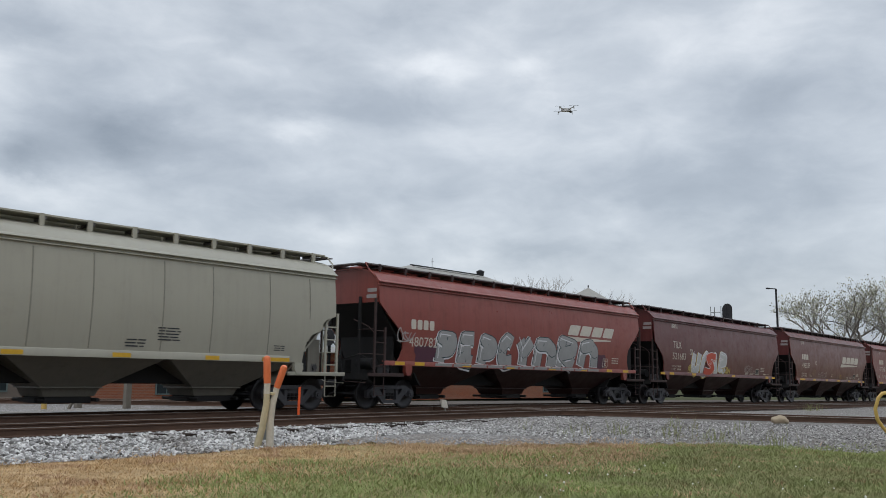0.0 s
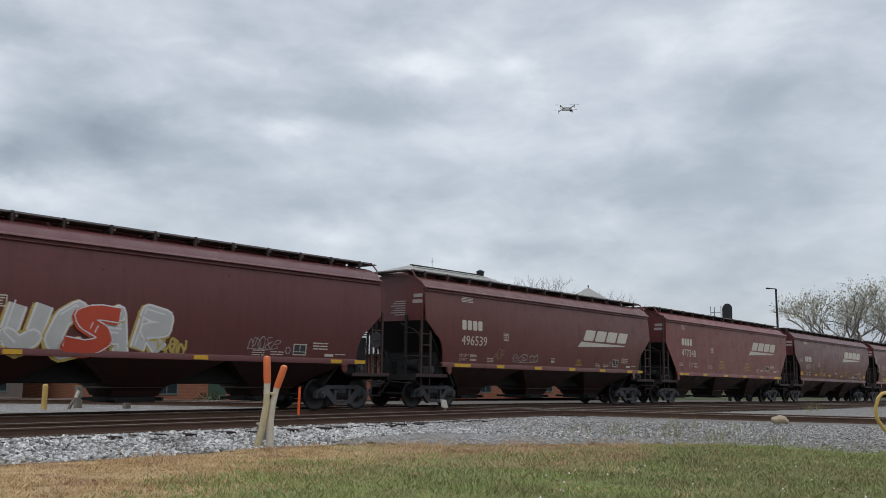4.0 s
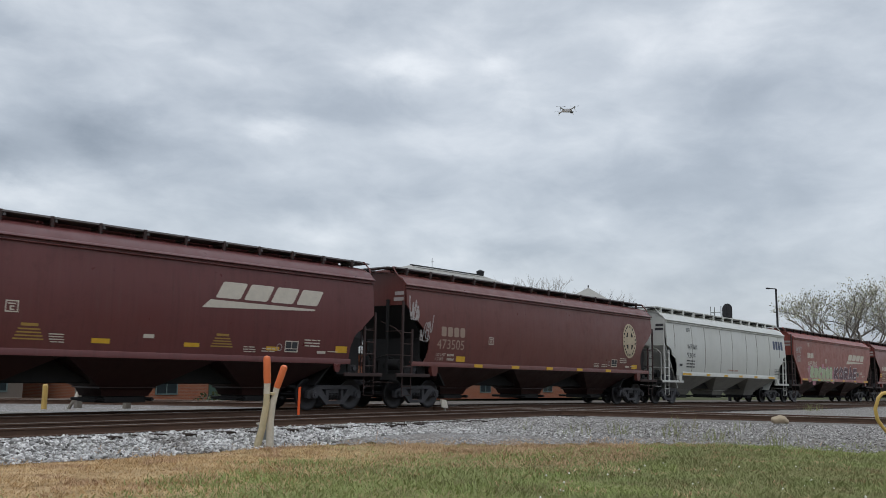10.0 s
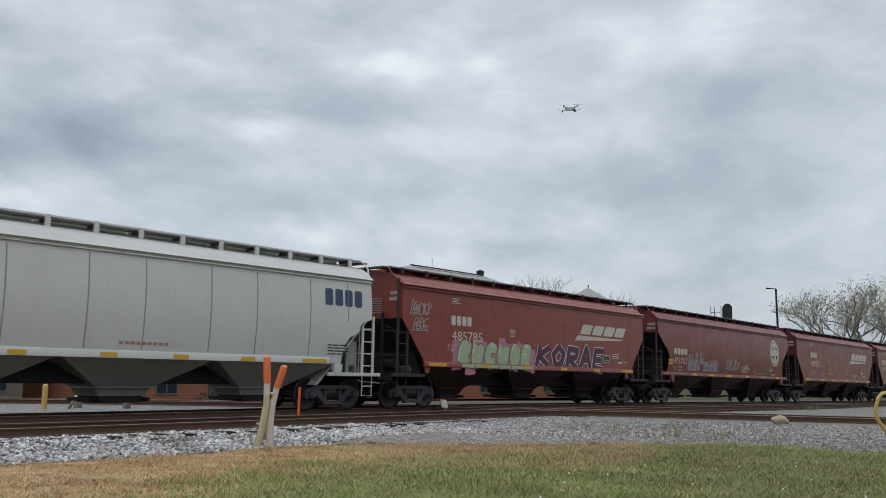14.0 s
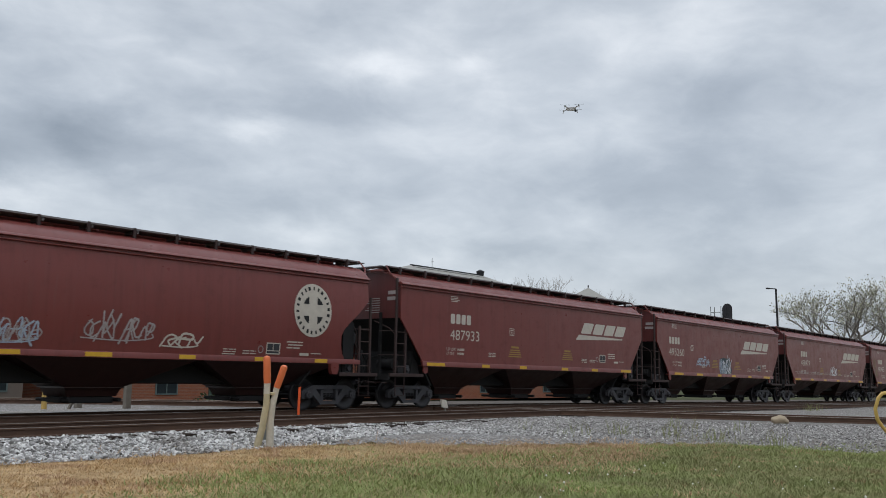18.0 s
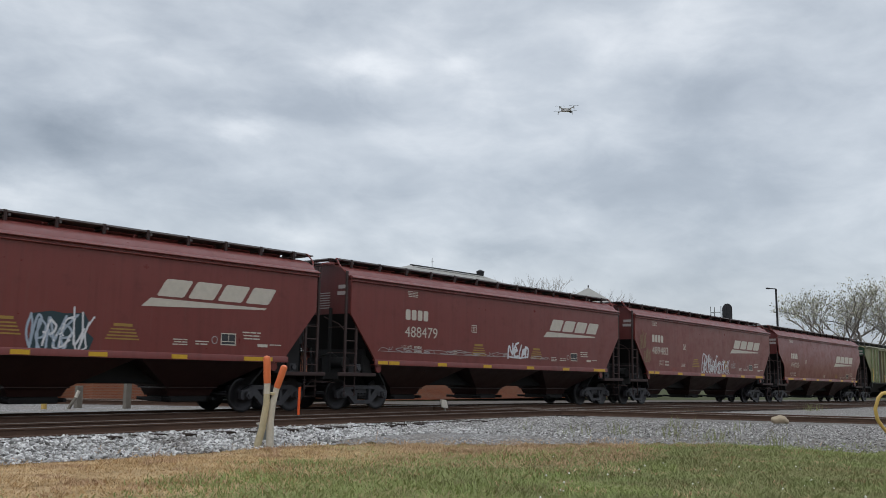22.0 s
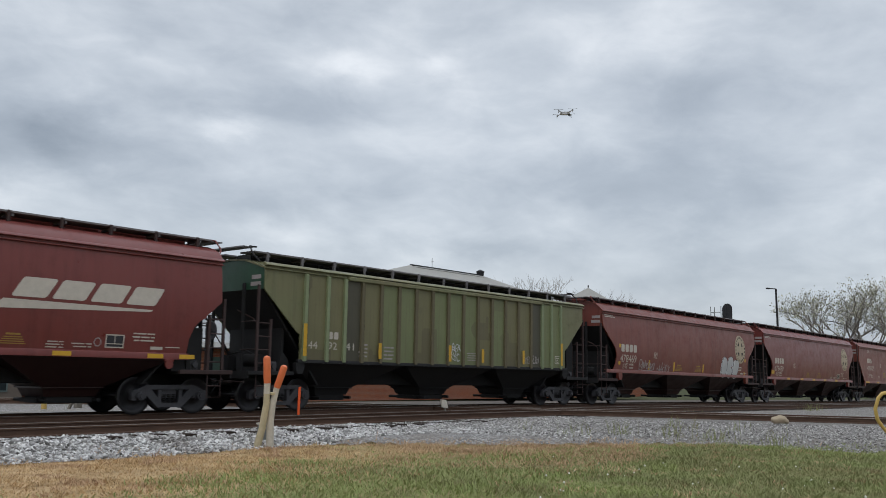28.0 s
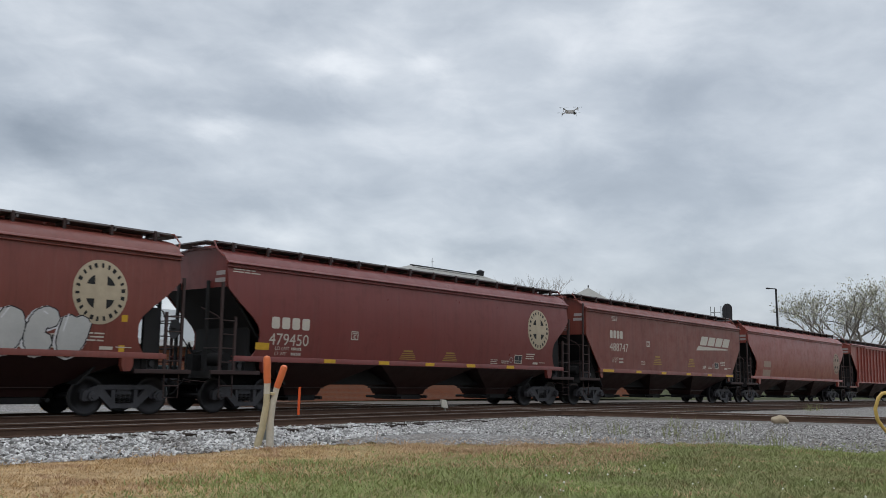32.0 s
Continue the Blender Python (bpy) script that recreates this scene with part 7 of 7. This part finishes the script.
for i, (x, y, h) in enumerate(((23.0, 47.0, 11.0), (27.5, 44.5, 10.5), (31.5, 46.5, 10.0), (14.0, 46.0, 10.0), (20.0, 52.0, 11.0), (30.0, 55.0, 12.0), (38.0, 52.0, 11.0), (27.0, 38.0, 8.0))):
    tree(x, y, -0.5, h, 130 + i, 5, "half-bare tree behind the low buildings", 1.0)
bush(22.3, 10.6, -0.42, 1.0, 0.75, 5)
bush(25.6, 11.5, -0.42, 0.7, 0.5, 6)
for i in range(14):
    bush(-10 + i * 9.0, 55 + 3 * math.sin(i * 2.1), -0.4, 5.5, 3.6 + 1.2 * math.sin(i * 1.3), 50 + i, "tall dark hedge shrub behind the buildings")

# ---- grass and loose stones ----
def zoned_grass(name, stops, tint, spread=0.16):
    """Blades whose colour drifts in patches over the ground, with a little change from blade to blade."""
    n = Nodes(name)
    g = n.t.nodes.new("ShaderNodeNewGeometry")
    c = n.ramp(n.noise(1.1, (1, 1, 0.1), 5, 0.65), stops)
    c = n.mix(n.ramp(n.noise(0.33, (1, 1, 0.1), 3), [(0.42, (0.0,)), (0.66, (0.8,))]), c, tint)
    r = g.outputs["Random Per Island"]
    c = n.mix(n.math("MULTIPLY", r, spread), c, (0.62, 0.52, 0.33))
    c = n.mix(n.ramp(r, [(0.0, (0.07,)), (0.2, (0.0,))]), c, (0.10, 0.085, 0.05))
    return n.done(c, 0.9, 0, 0.06)


M_DRY = zoned_grass("straw_coloured_grass", [(0.34, (0.25, 0.15, 0.075)), (0.46, (0.52, 0.36, 0.19)), (0.62, (0.68, 0.49, 0.28))], (0.48, 0.32, 0.17), 0.25)
M_GREEN = zoned_grass("fresh_green_grass", [(0.32, (0.235, 0.20, 0.105)), (0.46, (0.225, 0.245, 0.108)), (0.62, (0.255, 0.305, 0.122))], (0.235, 0.235, 0.112), 0.10)
M_LUSH = zoned_grass("lush_green_grass", [(0.3, (0.23, 0.255, 0.10)), (0.6, (0.285, 0.345, 0.125))], (0.27, 0.30, 0.13), 0.08)
M_REDDISH = zoned_grass("reddish_dry_grass", [(0.32, (0.30, 0.19, 0.12)), (0.48, (0.50, 0.325, 0.20)), (0.65, (0.63, 0.445, 0.275))], (0.42, 0.275, 0.17), 0.2)


def reach(a):
    """How far from the standpoint fresh grass goes, by bearing (to the right of the middle)."""
    knots = [(-3.2, 9.0), (-0.6, 9.0), (-0.35, 10.6), (-0.27, 12.3), (-0.09, 15.8), (0.0, 17.0), (0.12, 17.2), (0.2, 18.2), (0.25, 24.0), (0.6, 30.0), (3.2, 30.0)]
    for (a0, r0), (a1, r1) in zip(knots, knots[1:]):
        if a <= a1:
            return r0 + (r1 - r0) * max(0.0, a - a0) / (a1 - a0)
    return knots[-1][1]


def lawn():
    rnd = random.Random(5)
    kinds = {"dry": ([], []), "green": ([], []), "lush": ([], []), "red": ([], [])}
    count = 0
    while count < 195000:
        # denser near the standpoint
        s = rnd.random() ** 0.75
        dist = 9.5 + 19.0 * s
        ang = YAW + rnd.uniform(-0.54, 0.54)
        if rnd.random() < 0.12:
            dist, ang = 10.0 * rnd.random() ** 0.6, rnd.uniform(0, 6.283)
        x, y = EYE.x + dist * math.cos(ang), EYE.y + dist * math.sin(ang)
        cov = ballast_cover(x, y) + 0.35 * noise.noise((x * 1.2, y * 1.2, 55)) + 0.2 * noise.noise((x * 3.5, y * 3.5, 56))
        if cov > 0.35 or (cov > -0.1 and rnd.random() < 0.72):
            count += 0.3
            continue
        count += 1
        a = (YAW - ang + math.pi) % (2 * math.pi) - math.pi
        patch = noise.noise((x * 0.55, y * 0.55, 7)) + 0.5 * noise.noise((x * 1.7, y * 1.7, 3))
        g = (reach(a) - dist + 2.2 * patch) / 5.5 + 0.5
        clump = noise.noise((x * 1.3, y * 1.3, 31)) + 0.5 * noise.noise((x * 3.4, y * 3.4, 32))
        if rnd.random() < max(0.0, min(1.0, g)):
            lush = 1.3 * (0.18 - a) + 0.9 * patch if a < 0.25 else 0.35 + 0.8 * patch - 0.45 * (-cov - 0.5)
            key = "lush" if lush > rnd.uniform(-0.15, 0.35) else "green"
            if clump > 0.34 and a > 0.05 and rnd.random() < 0.4:
                key = "red"
        else:
            # straw beside the posts, redder weeds farther along and in clumps
            red = 0.5 + 6.0 * (a + 0.03)
            key = "red" if rnd.random() < red or clump > 0.28 else "dry"
        h = {"green": rnd.uniform(0.035, 0.09), "lush": rnd.uniform(0.04, 0.10), "dry": rnd.uniform(0.02, 0.06), "red": rnd.uniform(0.025, 0.085)}[key]
        h *= 1.0 + 0.7 * noise.noise((x * 0.7, y * 0.7, 11))
        if rnd.random() < 0.006:
            h *= 2.4
        b, lean = rnd.uniform(0, 6.28), rnd.uniform(0.3, 1.3) * h
        t = rnd.uniform(0, 6.28)
        wv = rnd.uniform(0.006, 0.011)
        dx, dy = math.cos(t), math.sin(t)
        lx, ly = math.cos(b) * lean, math.sin(b) * lean
        z = ground_z(x, y) - 0.01
        v, f = kinds[key]
        n = len(v)
        v += [(x - dx * wv, y - dy * wv, z), (x + dx * wv, y + dy * wv, z), (x + lx * 0.4 + dx * wv * 0.8, y + ly * 0.4 + dy * wv * 0.8, z + h * 0.6), (x + lx * 0.4 - dx * wv * 0.8, y + ly * 0.4 - dy * wv * 0.8, z + h * 0.6), (x + lx, y + ly, z + h)]
        f += [(n, n + 1, n + 2, n + 3), (n + 3, n + 2, n + 4)]
    for key, mat, label in (("dry", M_DRY, "straw-coloured dead grass along the ballast"), ("green", M_GREEN, "olive-green mown grass with dry blades"), ("lush", M_LUSH, "fresh bright green mown grass"), ("red", M_REDDISH, "reddish-brown dead weeds along the ballast edge")):
        me = bpy.data.meshes.new("grass")
        me.from_pydata(kinds[key][0], [], kinds[key][1])
        me.materials.append(None)
        tagged(put("grass", me, mat), label, "grass", kind="stuff")


def closing_belt():
    """A plain, unseen dark belt that closes the place behind the standpoint, added to darken reflections."""
    rnd = random.Random(8)
    m = Mesh()
    pts = []
    for i in range(61):
        a = math.pi + 0.45 + (math.pi - 0.9 + 0.6) * i / 60
        pts.append((EYE.x + 55 * math.cos(a), EYE.y - 4 + 42 * math.sin(a), 7.5 + 2.5 * noise.noise((i * 0.3, 0, 4)) + rnd.uniform(-0.8, 0.8)))
    for p, q in zip(pts, pts[1:]):
        m.hexa([(p[0], p[1], -0.6), (q[0], q[1], -0.6), (q[0] * 1.04, q[1] - 2, -0.6), (p[0] * 1.04, p[1] - 2, -0.6), (p[0], p[1], p[2]), (q[0], q[1], q[2]), (q[0] * 1.04, q[1] - 2, q[2]), (p[0] * 1.04, p[1] - 2, p[2])])
    tagged(part("backdrop", m, plain("unseen_dark_belt", (0.045, 0.055, 0.03), 0.95, 0, 0.4, 0.6)), "unseen dark belt added behind the standpoint to darken reflections", "woods", kind="structure")


closing_belt()


def stones():
    """Loose crushed stone on the visible shoulder: clean beside the siding, dustier along the curve."""
    rnd = random.Random(9)
    b = bmesh.new()
    bmesh.ops.create_icosphere(b, subdivisions=1, radius=1.0)
    base = [v.co.copy() for v in b.verts]
    tri = [tuple(v.index for v in f.verts) for f in b.faces]
    b.free()
    heaps = {"clean": ([], []), "dusty": ([], [])}
    n = 0
    while n < 40000:
        if rnd.random() < 0.55:
            x, y = rnd.uniform(4, 26), rnd.uniform(-5.7, -3.5)
        else:
            y = rnd.uniform(-15, -4)
            x = t2_x(y) + rnd.uniform(-10.5 if y > -9.5 else -9.0, -0.9)
        if ballast_cover(x, y) < -0.15 + rnd.uniform(-0.25, 0.1):
            continue
        n += 1
        s = (0.020 + 0.034 * rnd.random() ** 1.6) if x < 17 else rnd.uniform(0.013, 0.034)
        sx, sy, sz = s * rnd.uniform(0.7, 1.6), s * rnd.uniform(0.6, 1.2), s * rnd.uniform(0.35, 0.75)
        rot = Euler((rnd.gauss(0, 0.5), rnd.gauss(0, 0.5), rnd.uniform(0, 6))).to_matrix()
        z = ground_z(x, y) + 0.012 + s * 0.3
        dusty = rnd.random() < max(0.0, min(1.0, (x - 16.0) / 7.0)) or noise.noise((x * 0.8, y * 0.8, 21)) > 0.42
        vs, fs = heaps["dusty" if dusty else "clean"]
        k = len(vs)
        for c in base:
            p = rot @ Vector((c.x * sx * rnd.uniform(0.6, 1.25), c.y * sy * rnd.uniform(0.6, 1.25), c.z * sz * rnd.uniform(0.6, 1.2)))
            vs.append((x + p.x, y + p.y, z + p.z))
        fs += [(a + k, bb + k, cc + k) for a, bb, cc in tri]
    for key, stops, label in (("clean", [(0.0, (0.10, 0.095, 0.09)), (0.2, (0.30, 0.295, 0.285)), (0.65, (0.60, 0.59, 0.58)), (1.0, (0.86, 0.85, 0.83))], "pale grey crushed limestone lumps on the track shoulder"),
                              ("dusty", [(0.0, (0.07, 0.064, 0.06)), (0.25, (0.22, 0.21, 0.20)), (0.7, (0.42, 0.405, 0.39)), (1.0, (0.70, 0.68, 0.65))], "dusty grey crushed limestone along the curved track")):
        q = Nodes(key + "_limestone")
        g = q.t.nodes.new("ShaderNodeNewGeometry")
        c = q.ramp(g.outputs["Random Per Island"], stops)
        mat = q.done(q.mix(q.math("MULTIPLY", q.noise(30), 0.35), c, (0.2, 0.18, 0.16)), 0.9, 0, 0.2)
        me = bpy.data.meshes.new("loose_stones")
        me.from_pydata(heaps[key][0], [], heaps[key][1])
        me.materials.append(None)
        tagged(put("loose_stones", me, mat), label, "gravel", kind="stuff")


def flowers():
    """Small white clover heads in the grass."""
    rnd = random.Random(77)
    m = Mesh()
    for i in range(46):
        dist, ang = rnd.uniform(11.5, 18), YAW - rnd.uniform(0.1, 0.46)
        x, y = EYE.x + dist * math.cos(ang), EYE.y + dist * math.sin(ang)
        if ballast_cover(x, y) > -0.4:
            continue
        z, r = ground_z(x, y) + rnd.uniform(0.05, 0.10), rnd.uniform(0.007, 0.018)
        m.lathe([(0.2 * r, -r), (r, -0.3 * r), (0.8 * r, 0.5 * r), (0.2 * r, r)], (x, y, z), "z", 6)
    tagged(part("clover_flowers", m, plain("clover_petals", (0.8, 0.79, 0.72), 0.8)), "tiny white clover flowers in the grass", "flowers", kind="stuff")


def weeds():
    """Taller weed stems along the edge of the ballast."""
    rnd = random.Random(78)
    m = Mesh()
    for cx, cy, k in ((20.6, -9.0, 22), (21.4, -9.9, 26), (21.8, -11.0, 30), (22.2, -12.4, 24), (19.6, -8.3, 14), (45.5, -5.4, 40), (23.6, -9.4, 14), (23.9, -10.6, 8), (24.0, -8.6, 6), (20.4, -6.2, 5), (29.5, -6.5, 16)):
        for i in range(k):
            x, y = cx + rnd.gauss(0, 0.22), cy + rnd.gauss(0, 0.22)
            z, h = ground_z(x, y), rnd.uniform(0.15, 0.42)
            a = rnd.uniform(0, 6.28)
            m.pipe([(x, y, z), (x + 0.04 * math.cos(a), y + 0.04 * math.sin(a), z + h * 0.6), (x + 0.12 * math.cos(a), y + 0.12 * math.sin(a), z + h)], [0.006, 0.005, 0.002], 4)
    tagged(part("weeds", m, M_GREEN), "thin green weeds growing through the ballast edge", "weeds", kind="stuff")


lawn()
stones()
flowers()
weeds()

# ---- what moves ----
def motions():
    times = [1.0 * i for i in range(33)]
    for car in cars:
        rows, span = [], car["length"] - 2.26
        for t in times:
            x = train_at(t) + car["offset"]
            fall = (sag(x + 1.13) - sag(x + 1.13 + span)) / span
            rows.append((t, pose(x, 1.62, sag(x + 1.13) + 1.13 * fall, 0, math.degrees(math.atan(fall)), 0)))
        walk(car, rows)
    # wheels roll with the train, two keys every five hundredths of a turn or so
    steps = [i / 15 for i in range(481)]
    turns = [math.degrees(-(train_at(t) - train_at(0)) / WHEEL_R) for t in steps]
    rolls = {dx: [(t, pose(dx, 0, WHEEL_R, 0, -a, 0)) for t, a in zip(steps, turns)] for dx in (-0.89, 0.89)}
    for car in cars:
        for truck in car.children:
            for wheel in truck.children:
                if wheel.name.startswith("wheelset"):
                    walk(wheel, rolls[-0.89 if wheel.location.x < 0 else 0.89])
    # the drone hovers and drifts by hand widths
    hover = [(0, 0, 0), (2, 3, 0), (3.5, 1, 2), (6, 1, 2), (7.7, 7, 0), (9, 3, -1), (11, 1, -1), (12, 0, -1), (14, 7, 2), (16.7, 12, 2), (18, 9, 2), (20, 9, 2), (22, 0, 0), (23.5, 3, -1), (24.7, 7, -5), (26, 3, -5), (28, -2, -6), (30, -2, -5), (32, 7, -3)]
    right, up = Vector((0.6472, -0.7622, 0.0149)), Vector((-0.1153, -0.0786, 0.9902))
    home = Vector((16.98, -9.745, 7.1))
    walk(quad, [(float(t), Matrix.Translation(home + right * (dx * 0.0128) + up * (dz * 0.0128)) @ pose(0, 0, 0, 0, 0, -52)) for t, dx, dz in hover])
    drift = Vector((-0.649, 0.760, 0)) * 4.4
    walk(sky_dome, [(t, pose(drift.x * t, drift.y * t, 0)) for t in (0.0, 16.0, 32.0)])


motions()
